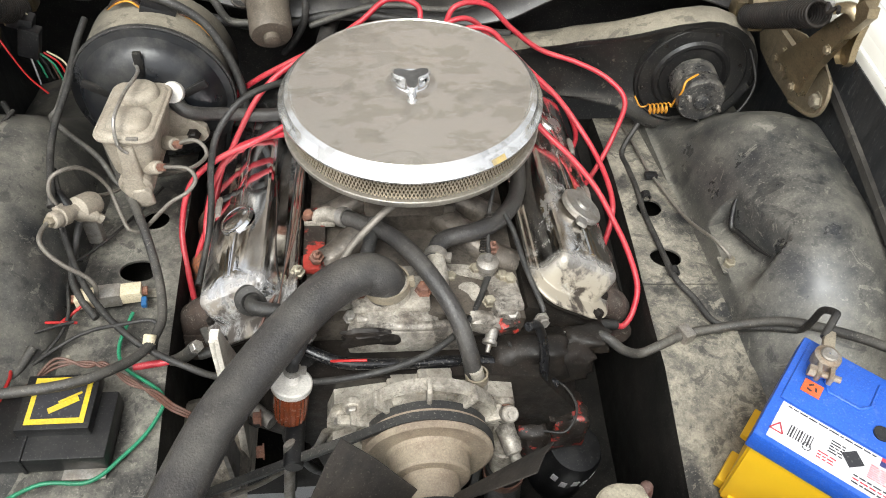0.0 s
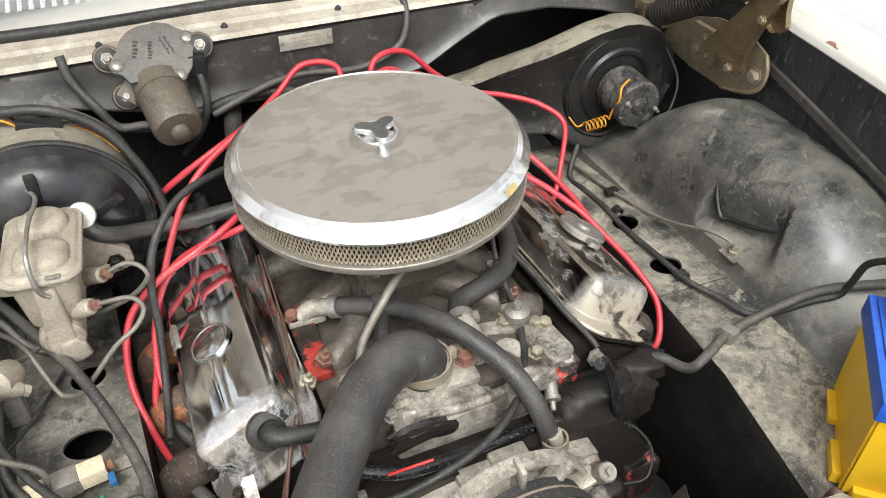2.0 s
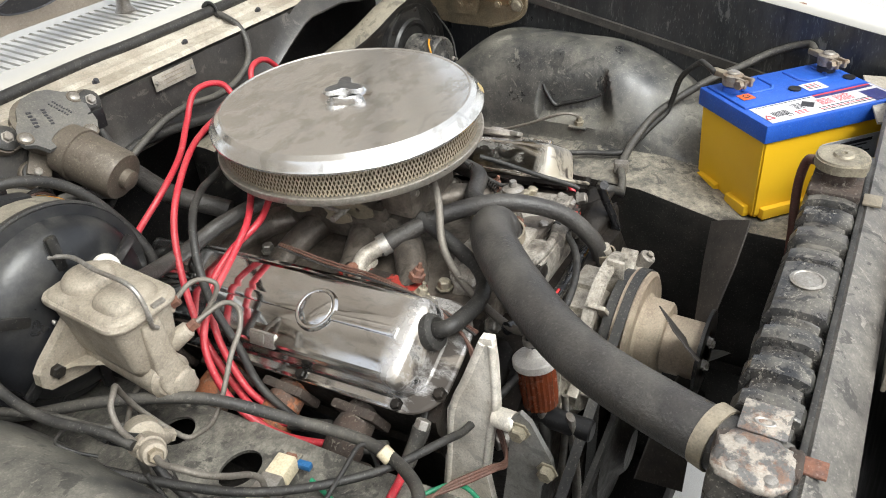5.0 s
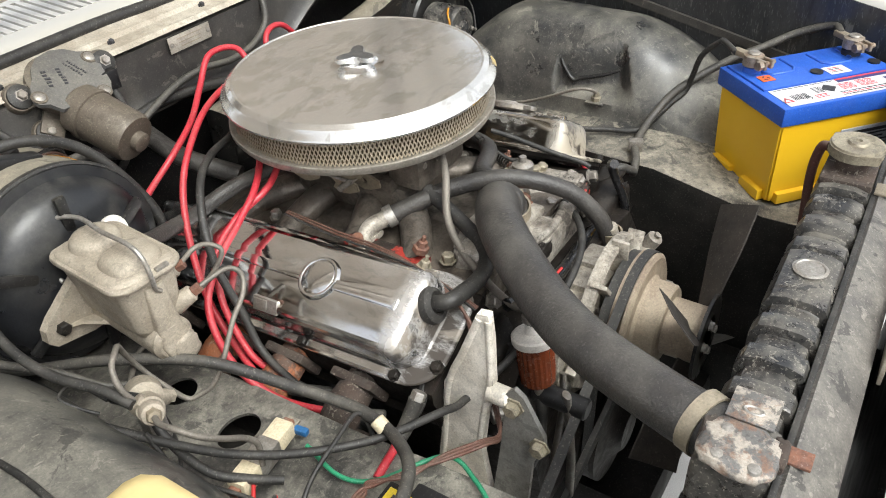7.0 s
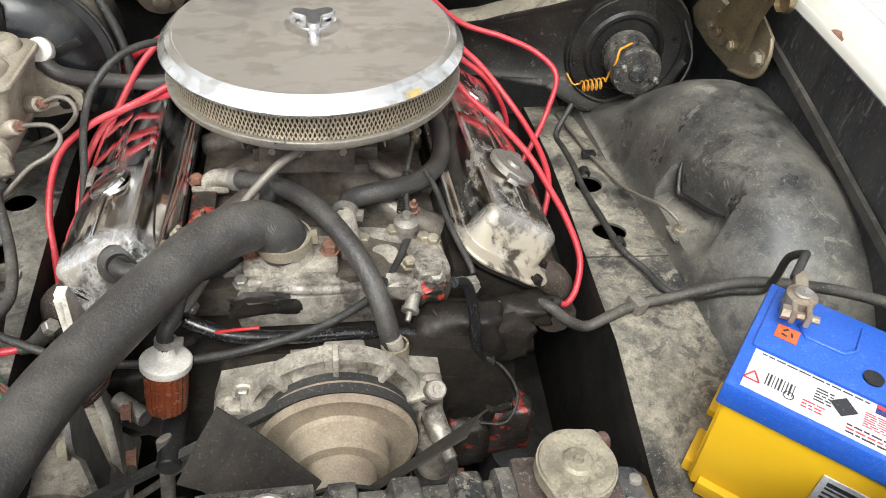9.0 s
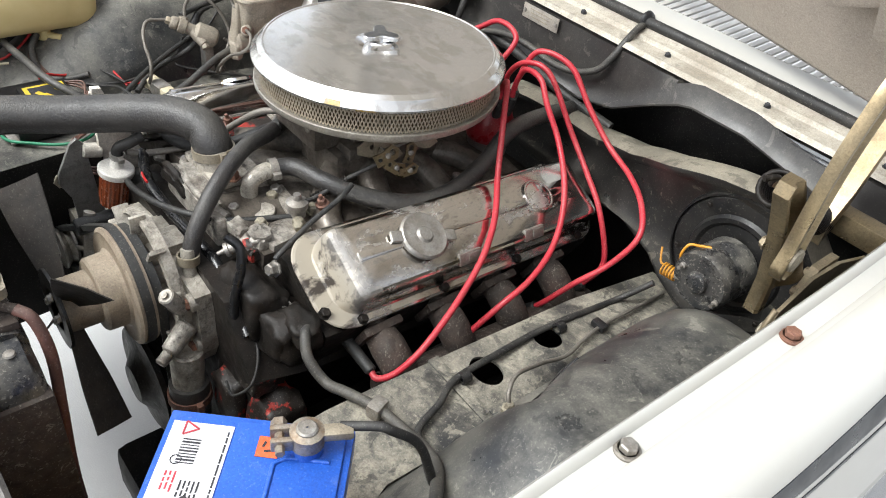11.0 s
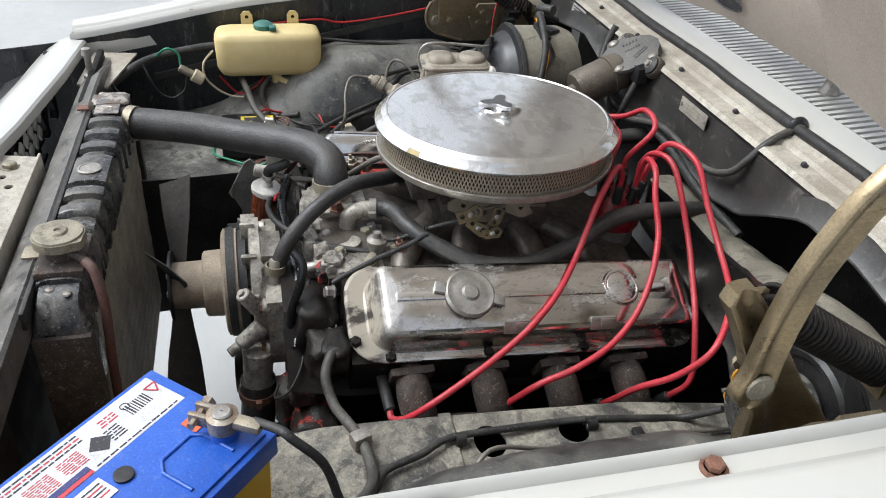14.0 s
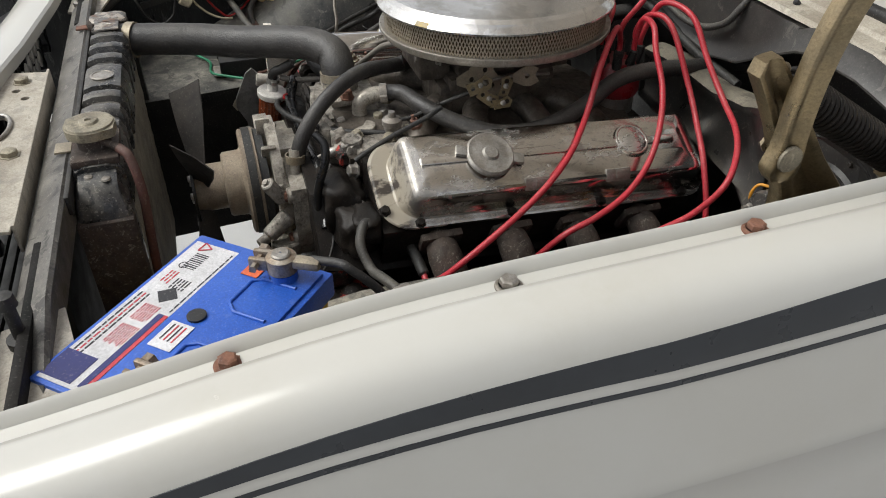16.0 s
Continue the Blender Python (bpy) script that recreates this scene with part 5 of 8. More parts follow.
part("elbow_flange", box(B(), (-0.128, -0.085, 0.848), (0.045, 0.026, 0.010), bev=0.004), ALU, el)
for dx in (-0.016, 0.014):
    part("bolt", bolt(B(), V(-0.128 + dx, -0.085, 0.852), (0, 0, 1), 0.0075, 0.011), RUSTB, el)
hh = thing("heater_hose", (0.03, -0.19, 0.87), "black heater hose curling round the carburettor", "hose")
part("hose_body", tube(B(), [(0.027, -0.192, 0.876), (0.040, -0.160, 0.878), (0.090, -0.142, 0.878), (0.130, -0.106, 0.866), (0.162, -0.045, 0.852), (0.172, 0.02, 0.855), (0.160, 0.09, 0.872), (0.14, 0.16, 0.90), (0.13, 0.25, 0.90), (0.12, 0.42, 0.88)], 0.0125, 14), HOSE, hh)
clampring(hh, V(0.029, -0.185, 0.876), (0.2, 1, 0.05), 0.013, 0.011, STEEL)
cable("vacuum_hose", [(-0.35, 0.10, 0.925), (-0.325, 0.09, 0.905), (-0.28, 0.11, 0.885), (-0.22, 0.12, 0.875), (-0.16, 0.11, 0.885), (-0.08, 0.08, 0.895)], 0.0105, HOSE, "black brake booster vacuum hose", "hose")
cable("heater_hose", [(-0.10, 0.16, 0.86), (-0.13, 0.24, 0.885), (-0.12, 0.33, 0.90), (-0.10, 0.43, 0.89)], 0.014, HOSE, "dark heater hose to the bulkhead", "hose")
cable("metal_tube", [(-0.02, -0.135, 0.93), (-0.05, -0.16, 0.92), (-0.088, -0.185, 0.885), (-0.105, -0.215, 0.858), (-0.125, -0.255, 0.845), (-0.145, -0.30, 0.84), (-0.152, -0.322, 0.845)], 0.005, PIPE, "bent metal fuel pipe to the carburettor", "pipe")

# fuel filter
ff = thing("fuel_filter", (-0.158, -0.338, 0.745), "amber fuel filter with a white plastic top", "fuel filter")
fm = at(V(-0.165, -0.349, 0.754), (0.10, 0.16, 0.95))
bm = B()
prof = [(0.012, 0.0), (0.019, 0.004), (0.0205, 0.02), (0.021, 0.058)]
n = 44
rows = [[bm.verts.new(fm @ V((r_ + (0.0012 if k % 2 else 0)) * math.cos(2 * math.pi * k / n), (r_ + (0.0012 if k % 2 else 0)) * math.sin(2 * math.pi * k / n), h)) for k in range(n)] for r_, h in prof]
for a, b in zip(rows, rows[1:]):
    for k in range(n):
        bm.faces.new((a[k], a[(k + 1) % n], b[(k + 1) % n], b[k]))
bm.faces.new(rows[0])
bm.faces.new(rows[-1])
part("bowl", bm, AMBER, ff, "dark amber pleated bowl", sharp=15)
part("top_disc", lathe(B(), [(0.0245, 0.057), (0.0255, 0.059), (0.0255, 0.066), (0.0235, 0.068), (0.010, 0.070), (0.008, 0.082), (0.001, 0.082)], fm, 30), WHITEP, ff, "white plastic top")
part("outlet_hose", tube(B(), [fm @ V(0, 0, 0.075), fm @ V(0, 0, 0.10), (-0.146, -0.318, 0.862), (-0.142, -0.30, 0.872)], 0.008, 12), RUBBER, ff)
clampring(ff, fm @ V(0, 0, 0.088), (0.1, 0.16, 0.95), 0.0085, 0.007, STEEL)
part("drain_tip", cyl(B(), fm @ V(0, 0, 0.002), fm @ V(0, 0, -0.022), 0.007, 12, 0.005), STEEL, ff)
part("inlet_hose", tube(B(), [fm @ V(0, 0, -0.02), fm @ V(0, 0, -0.05), (-0.15, -0.34, 0.60), (-0.14, -0.30, 0.50)], 0.007, 10), RUBBER, ff)

# alternator brackets beside the block
br = thing("alternator_bracket", (-0.22, -0.31, 0.62), "pale corroded alternator bracket", "bracket")
m_ = Matrix(((0, 0, -1, -0.236), (1, 0, 0, 0), (0, 1, 0, 0), (0, 0, 0, 1)))
wb_ = Matrix(((0, 0, 1, -0.235), (1, 0, 0, 0), (0, 1, 0, 0), (0, 0, 0, 1)))
part("bracket_plate", plate(B(), [(-0.318, 0.906), (-0.331, 0.908), (-0.334, 0.874), (-0.335, 0.814), (-0.326, 0.766), (-0.318, 0.70), (-0.330, 0.62), (-0.335, 0.56), (-0.246, 0.56), (-0.254, 0.627), (-0.263, 0.694), (-0.273, 0.790), (-0.296, 0.848)], [], wb_, 0.010), CORR, br, "pale corroded triangular plate")
part("bracket_rib", tube(B(), [(-0.243, -0.320, 0.900), (-0.243, -0.300, 0.846), (-0.243, -0.279, 0.79), (-0.243, -0.268, 0.694), (-0.243, -0.256, 0.60)], 0.0045, 8), CORR, br)
part("bracket_rib", tube(B(), [(-0.243, -0.330, 0.900), (-0.243, -0.331, 0.82), (-0.243, -0.322, 0.766), (-0.243, -0.314, 0.70)], 0.004, 8), CORR, br)
part("bracket_ear", plate(B(), [(-0.3534, 0.8166), (-0.363, 0.8277), (-0.3743, 0.8193), (-0.398, 0.7732), (-0.400, 0.7568), (-0.3853, 0.7253), (-0.381, 0.66), (-0.380, 0.56), (-0.325, 0.56), (-0.3334, 0.6282), (-0.3458, 0.7244)], [], wb_ @ Matrix.Translation((0, 0, -0.010)), 0.006), CORRD, br, "grey steel bracket ear")
part("ear_boss", cyl(B(), (-0.242, -0.330, 0.801), (-0.246, -0.358, 0.806), 0.0115, 18, bev=0.002), CORR, br)
for y_, z_ in ((-0.363, 0.803), (-0.394, 0.758)):
    part("bolt", bolt(B(), V(-0.252, y_, z_), (-1, 0, 0), 0.009, 0.010), CAPM, br, "dull bolt head")
part("bracket_ear", tube(B(), [(-0.165, -0.385, 0.752), (-0.168, -0.392, 0.70), (-0.172, -0.398, 0.655), (-0.176, -0.40, 0.60)], 0.009, 10, flat=0.5), STEEL, br)
for p in ((-0.205, -0.340, 0.740), (-0.205, -0.362, 0.690)):
    part("bolt", bolt(B(), V(*p), (-1, -0.1, 0.1), 0.009, 0.010), RUSTB, br, "rusty bolt")
part("spacer", cyl(B(), (-0.222, -0.318, 0.735), (-0.19, -0.345, 0.735), 0.010, 14), STEEL, br)
of = thing("oil_filter", (0.24, -0.30, 0.48), "black spin-on oil filter with faded white print", "oil filter")
fo = at(V(0.235, -0.31, 0.46), (0.12, -0.08, 1))
part("filter_can", lathe(B(), [(0.03, 0), (0.043, 0.006), (0.045, 0.02), (0.045, 0.11), (0.040, 0.122), (0.02, 0.126), (0.001, 0.126)], fo, 32), PLASTIC, of)
for k in range(5):
    a = radians(-130 + 22 * k)
    part("print_bar", box(B(), fo @ V(0.0453 * math.cos(a), 0.0453 * math.sin(a), 0.085 - 0.008 * (k % 2)), (0.0008, 0.010, 0.016), fo.to_3x3() @ Matrix.Rotation(a, 3, "Z")), LABEL, of, "faded white print")

# ---- radiator ----
ra = thing("radiator", (-0.04, -0.585, 0.40), "dusty black radiator with ribbed top tank", "radiator")
XA, XB = -0.325, 0.215


def tank(x):
    c = math.cos((x - XA) * 2 * math.pi / 0.047)
    return 0.9145 + 0.0095 * ss(-0.15, 0.2, c) * (0.85 + 0.15 * c)


xs = [XA + (XB - XA) * k / 240 for k in range(241)]
secs = []
for x in xs:
    e = min(1, (x - XA) / 0.012, (XB + 0.02 - x) / 0.05)
    flatmid = 1.0 if abs(x + 0.05) < 0.035 or x < XA + 0.05 or x > 0.12 else 0.0
    z = 0.925 if flatmid else tank(x)
    z -= 0.012 * (1 - e) ** 2
    w = 0.0265 + 0.0045 * ss(0.915, 0.921, z)
    secs.append([V(x, -0.585 - w, 0.860), V(x, -0.585 - w, z - 0.016), V(x, -0.585 - w * 0.8, z - 0.003), V(x, -0.585 - w * 0.4, z + 0.001), V(x, -0.585 + w * 0.4, z + 0.001), V(x, -0.585 + w * 0.8, z - 0.003), V(x, -0.585 + w, z - 0.016), V(x, -0.585 + w, 0.860)])
part("top_tank", loft(B(), secs), TANKB, ra, "black ribbed top tank", sharp=40)
secs = [[V(x, -0.585 + dy, z) for dy, z in ((-0.03, 0.78), (-0.031, zt - 0.02), (-0.022, zt), (0.022, zt), (0.031, zt - 0.02), (0.03, 0.78))] for x, zt in ((0.215, 0.915), (0.235, 0.91), (0.25, 0.895), (0.258, 0.865))]
part("end_tank", loft(B(), secs), TANKB, ra, "rust-stained tank end")
part("solder_pad", lump(B(), (-0.303, -0.585, 0.9235), (0.026, 0.030, 0.0065), 4.4, 0.18), TANKEND, ra, "corroded solder pad", sharp=60)
part("rust_patch", lump(B(), (-0.292, -0.560, 0.918), (0.015, 0.008, 0.009), 6.1, 0.3), RUST, ra, "rusty blister", sharp=60)
part("rust_patch", lump(B(), (-0.290, -0.612, 0.918), (0.017, 0.007, 0.010), 9.2, 0.3), RUST, ra, "rusty blister", sharp=60)
tp_ = part("tag_plate", box(B(), (-0.258, -0.585, 0.9272), (0.036, 0.038, 0.0025), bev=0.001), TANKEND, ra, "rusty tag plate")
part("tag_slot", lathe(B(), [(0.004, 0.0), (0.006, 0.0008), (0.007, 0.0), (0.007, -0.001)], Matrix.Translation((-0.262, -0.585, 0.9287)) @ Matrix.Diagonal((0.7, 1.3, 1, 1)), 18, cap=False), STEEL, tp_)
for x, y in ((-0.32, -0.60), (-0.29, -0.572), (-0.318, -0.572), (0.222, -0.595), (0.232, -0.575)):
    part("rivet", lathe(B(), [(0.006, 0), (0.005, 0.002), (0.001, 0.003)], at(V(x, y, 0.928 if x < 0 else 0.912)), 12), STEEL, ra)
part("core", box(B(), (-0.035, -0.588, 0.68), (0.56, 0.040, 0.36)), BLACKP, ra, "dark core")
bm = B()
for k in range(150):
    x = -0.312 + 0.554 * k / 149
    zt = 0.862
    pts = []
    secs = [[V(x - 0.0011, -0.5655, z), V(x + 0.0011, -0.5655, z), V(x + 0.0011, -0.559 - 0.002 * ((k + i) % 2), z), V(x - 0.0011, -0.559 - 0.002 * ((k + i) % 2), z)] for i, z in enumerate(np.linspace(0.505, zt, 14))]
    loft(bm, secs)
tagged(part("fin_core", bm, FINS, ra, "dusty crimped fins"), kind="stuff")
for x in (-0.325, 0.252):
    part("side_channel", box(B(), (x, -0.585, 0.685), (0.022, 0.066, 0.37), bev=0.004), RUST if x > 0 else BLACKP, ra)
part("hose_neck", cyl(B(), (-0.273, -0.578, 0.897), (-0.267, -0.550, 0.897), 0.0235, 22), RUST, ra)
part("centre_plug", lathe(B(), [(0.016, 0), (0.017, 0.002), (0.014, 0.003), (0.013, 0.002), (0.001, 0.002)], at(V(-0.05, -0.585, 0.926)), 26), STEEL, ra, "round stamped plug")
part("filler_neck", lathe(B(), [(0.024, 0.92), (0.020, 0.928), (0.020, 0.945), (0.024, 0.948)], Matrix.Translation((0.172, -0.585, 0)), 26), RUST, ra)
part("tank_top_pad", box(B(), (0.172, -0.585, 0.9245), (0.08, 0.056, 0.010), bev=0.003), RUST, ra)
part("overflow_spout", cyl(B(), (0.185, -0.575, 0.940), (0.20, -0.555, 0.935), 0.005, 10), RUST, ra)
pts = [((0.030 + 0.0045 * max(0, math.cos(2 * (a - 0.9))) ** 10) * math.cos(a), (0.030 + 0.0045 * max(0, math.cos(2 * (a - 0.9))) ** 10) * math.sin(a)) for a in (2 * math.pi * k / 48 for k in range(48))]
rc = part("pressure_cap", plate(B(), pts, [], Matrix.Translation((0.172, -0.585, 0.958)), 0.011), CAPM, ra, "dusty lobed pressure cap")
part("cap_crown", lathe(B(), [(0.0295, 0.956), (0.028, 0.9605), (0.022, 0.9615), (0.018, 0.960), (0.012, 0.9605), (0.010, 0.963), (0.004, 0.9635), (0.003, 0.961), (0.001, 0.961)], Matrix.Translation((0.172, -0.585, 0)), 36), CAPM, rc, "stamped crown")
cable("overflow_pipe", [(0.20, -0.556, 0.935), (0.212, -0.545, 0.925), (0.222, -0.54, 0.88), (0.225, -0.545, 0.80), (0.22, -0.55, 0.70), (0.215, -0.55, 0.60)], 0.006, M("perished_red_rubber", (0.12, 0.045, 0.035), 0.6, dust=0.4), "perished brownish red overflow pipe", "pipe")

# ---- front support, latch panel, nose ----
sp = thing("radiator_support", (0, -0.64, 0.3), "dusty black radiator support crossmember", "crossmember", kind="structure")
secs = [[V(x, y, z + interp(x, [-0.6, -0.45, 0.45, 0.65], [-0.03, 0, 0, -0.05])) for y, z in ((-0.618, 0.87), (-0.618, 0.915), (-0.622, 0.919), (-0.654, 0.900), (-0.659, 0.894), (-0.661, 0.86), (-0.655, 0.86), (-0.652, 0.891), (-0.626, 0.909), (-0.624, 0.87))] for x in (-0.6, -0.45, -0.2, 0, 0.2, 0.45, 0.58, 0.65)]
part("top_rail", loft(B(), secs), RAILM, sp, "dusty top rail")
for s in (-1, 1):
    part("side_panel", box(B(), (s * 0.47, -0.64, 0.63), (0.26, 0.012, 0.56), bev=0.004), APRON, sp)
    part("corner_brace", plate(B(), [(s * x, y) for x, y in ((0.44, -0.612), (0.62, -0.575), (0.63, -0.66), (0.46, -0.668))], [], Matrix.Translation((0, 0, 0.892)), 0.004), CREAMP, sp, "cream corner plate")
# dark sheet added to cover the bright floor below the nose
part("floor_blocker", box(B(), (0, -0.70, 0.57), (1.2, 0.008, 0.42), bev=0.002), APRON, sp, "added dark sheet hiding the bright floor")
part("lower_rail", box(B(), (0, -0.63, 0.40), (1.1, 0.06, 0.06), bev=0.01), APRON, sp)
part("rubber_strip", box(B(), (-0.04, -0.6165, 0.905), (0.62, 0.006, 0.024), bev=0.002), RUBBER, sp)
part("tab", box(B(), (-0.285, -0.626, 0.9195), (0.018, 0.02, 0.003), bev=0.001), RUSTB, sp, "rusty tab")
part("tab", box(B(), (0.15, -0.626, 0.9195), (0.026, 0.02, 0.003), bev=0.001), CLAMP, sp)
for s in (-1, 1):
    st = thing("bump_stop", (s * 0.485, -0.645, 0.90), "threaded bonnet bump stop with rubber tip", "bump stop", "bump stops")
    part("stud", lathe(B(), [(0.013, 0), (0.013, 0.008), (0.006, 0.009), (0.006, 0.045), (0.0095, 0.046), (0.008, 0.058), (0.001, 0.06)], at(V(s * 0.485, -0.645, 0.893)), 14), STEEL if s < 0 else RUBBER, st)
lt = thing("latch_panel", (0.08, -0.69, 0.90), "aged cream bonnet latch panel with slotted holes", "latch panel", kind="structure")
part("latch_sheet", plate(B(), [(-0.14, -0.765), (0.30, -0.765), (0.32, -0.67), (-0.12, -0.67)], [(0.06, -0.715, 0.036, 0.013), (0.20, -0.71, 0.03, 0.008), (-0.06, -0.705, 0.006, 0.006), (-0.03, -0.69, 0.006, 0.006)], Matrix.Translation((0, 0, 0.915)), 0.004), CREAMP, lt)
part("latch_ring", tube(B(), [(0.06 + 0.038 * math.cos(a), -0.715 + 0.016 * math.sin(a), 0.917) for a in np.linspace(0, 6.283, 25)], 0.003, 6, 1), STEEL, lt)
for x, y in ((-0.09, -0.70), (0.14, -0.69), (0.27, -0.70)):
    part("bolt", bolt(B(), V(x, y, 0.915), (0, 0, 1), 0.010, 0.008), CAPM, lt)
part("fold", box(B(), (0.09, -0.668, 0.898), (0.44, 0.004, 0.036), bev=0.001), CREAMP, lt)
ns = thing("nose_panel", (0, -0.85, 0.8), "white front nose panel ahead of the grille", "nose panel", kind="structure")
secs = []
for k in range(27):
    x = -0.65 + 0.05 * k
    dz = -0.02 * (abs(x) / 0.65) ** 2
    yb = interp(abs(x), [0, 0.08, 0.206, 0.432, 0.65], [-0.738, -0.727, -0.705, -0.681, -0.670])
    secs.append([V(x, yb + dy, z + dz) for dy, z in ((0.0, 0.915), (0.0, 0.932), (-0.004, 0.936), (-0.03, 0.937), (-0.055, 0.932), (-0.085, 0.912), (-0.11, 0.87), (-0.12, 0.80), (-0.115, 0.80), (-0.10, 0.865), (-0.075, 0.905), (-0.006, 0.925), (-0.006, 0.915))])
part("nose_skin", loft(B(), secs), WHITE, ns)
# white plates added for the pale patches between the grille bars
for k in range(7):
    for r_ in range(2):
        part("pale_gap_plate", box(B(), (-0.335 + 0.034 * k + 0.017 * r_, -0.712, 0.888 - 0.026 * r_), (0.020, 0.004, 0.020), Matrix.Rotation(radians(38), 3, "Y"), 0.001), WHITE, ns, "added white plate for a pale gap in the grille")
gl = thing("grille", (0, -0.80, 0.6), "black slatted grille behind the nose", "grille", kind="structure")
for k in range(9):
    part("slat", box(B(), (0, -0.80, 0.58 + 0.035 * k), (1.15, 0.05, 0.006), Matrix.Rotation(radians(25), 3, "X")), PLASTIC, gl)
for k in range(26):
    part("upright", box(B(), (-0.55 + 0.044 * k, -0.735, 0.855), (0.014, 0.012, 0.13), Matrix.Rotation(radians(28 if k % 2 else -28), 3, "Y"), 0.001), PLASTIC, gl)

# ---- battery ----
bt = thing("battery", (0.50, -0.51, 0.732), "yellow car battery with a blue top and printed labels", "battery")
bs, bl_ = V(0.67, 0.742, 0), V(0.742, -0.67, 0)
BO = V(0.362, -0.475, 0)


def bp(l, s, z):
    return BO + bl_ * l + bs * s + V(0, 0, z)


BR = Matrix((bl_, bs, V(0, 0, 1))).transposed()
W, D = 0.236, 0.166
secs = [[bp(i, j, z) for i, j in ((o, o), (W - o, o), (W - o, D - o), (o, D - o))] for z, o in ((0.732, 0.010), (0.735, 0.007), (0.868, 0.003))]
bm = loft(B(), secs)
bmesh.ops.bevel(bm, geom=list(bm.edges), offset=0.003, segments=2, affect="EDGES")
part("case", bm, YELLOW, bt, "yellow plastic case")
part("foot_rail", box(B(), bp(W / 2, 0.003, 0.741), (W * 0.85, 0.012, 0.018), BR, 0.002), YELLOW, bt)
part("foot_rail", box(B(), bp(0.003, D / 2 - 0.04, 0.741), (0.012, 0.05, 0.018), BR, 0.002), YELLOW, bt)
part("foot_rail", box(B(), bp(0.003, D / 2 + 0.04, 0.741), (0.012, 0.05, 0.018), BR, 0.002), YELLOW, bt)
blid = part("lid", box(B(), bp(W / 2, D / 2, 0.8815), (W + 0.004, D + 0.004, 0.029), BR, 0.003), BLUE, bt, "blue plastic lid")
part("raised_deck", box(B(), bp(W / 2, D / 2 + 0.028, 0.8975), (W - 0.012, D - 0.066, 0.004), BR, 0.0015), BLUE, blid)
for l0 in (0.062, 0.165):
    bm = B()
    tube(bm, [bp(l0 - 0.022, 0.150, 0.900), bp(l0 - 0.022, 0.112, 0.900), bp(l0 - 0.014, 0.102, 0.900), bp(l0 + 0.022, 0.102, 0.900), bp(l0 + 0.032, 0.114, 0.900), bp(l0 + 0.032, 0.150, 0.900)], 0.0022, 6, 1)
    part("moulded_rib", bm, BLUE, blid)
    part("vent_plug", lathe(B(), [(0.0095, 0.899), (0.0095, 0.902), (0.007, 0.9025), (0.001, 0.9018)], Matrix.Translation(bp(l0 + 0.052, 0.086, 0)), 22), PLASTIC, blid, "dark vent plug")
ZL = 0.8966
lbl = part("label_sheet", box(B(), bp(W / 2 + 0.004, 0.0315, ZL), (W - 0.014, 0.055, 0.0008), BR), LABEL, bt, "printed white label")
part("label_band", box(B(), bp(W - 0.024, 0.0215, ZL + 0.0006), (0.034, 0.036, 0.0006), BR), NAVY, lbl, "navy printed band")
part("label_band", box(B(), bp(W - 0.060, 0.0565, ZL + 0.0006), (0.105, 0.0045, 0.0006), BR), REDINK, lbl, "red printed band")
part("label_band", box(B(), bp(W - 0.060, 0.0505, ZL + 0.0006), (0.105, 0.0065, 0.0006), BR), NAVY, lbl, "navy printed band")
rr = random.Random(4)
for k in range(9):
    w = (0.0012, 0.0018, 0.0009)[k % 3]
    part("barcode_bar", box(B(), bp(0.030 + 0.0031 * k, 0.026, ZL + 0.0006), (w, 0.016, 0.0005), BR), INK, lbl)
bm = B()
for a, b in ((90, 210), (210, 330), (330, 90)):
    p = bp(0.018, 0.020, ZL + 0.0008) + BR @ V(0.0085 * math.cos(radians(a)), 0.0085 * math.sin(radians(a)), 0)
    q = bp(0.018, 0.020, ZL + 0.0008) + BR @ V(0.0085 * math.cos(radians(b)), 0.0085 * math.sin(radians(b)), 0)
    d = (q - p).normalized()
    box(bm, (p + q) / 2, ((q - p).length, 0.0016, 0.0005), Matrix((d, V(0, 0, 1).cross(d), V(0, 0, 1))).transposed())
part("warning_triangle", bm, REDINK, lbl, "red warning triangle")
box(bm := B(), bp(0.098, 0.036, ZL + 0.0006), (0.018, 0.018, 0.0005), BR @ Matrix.Rotation(radians(45), 3, "Z"))
part("hazard_diamond", bm, INK, lbl, "black hazard diamond")
def print_block(l0, l1, s0, s1, rows, mat):
    """Lines of unreadable print as short bars of word length."""
    for r_ in range(rows):
        s_ = s0 + (s1 - s0) * (r_ + 0.5) / rows
        l_ = l0
        while l_ < l1 - 0.003:
            ln = min(0.003 + 0.009 * rr.random(), l1 - l_)
            part("text_bar", box(B(), bp(l_ + ln / 2, s_, ZL + 0.0006), (ln, 0.40 * (s1 - s0) / rows, 0.0004), BR), mat, lbl)
            l_ += ln + 0.0016


print_block(0.064, 0.084, 0.012, 0.024, 3, REDINK)
print_block(0.072, 0.088, 0.027, 0.046, 5, INK)
print_block(0.018, 0.120, 0.0535, 0.0575, 1, INK)
print_block(0.104, 0.216, 0.007, 0.0115, 1, INK)
print_block(0.104, 0.216, 0.0115, 0.016, 1, REDINK)
print_block(0.104, 0.216, 0.016, 0.0205, 1, INK)
print_block(0.116, 0.140, 0.024, 0.044, 7, REDINK)
print_block(0.148, 0.176, 0.024, 0.046, 8, REDINK)
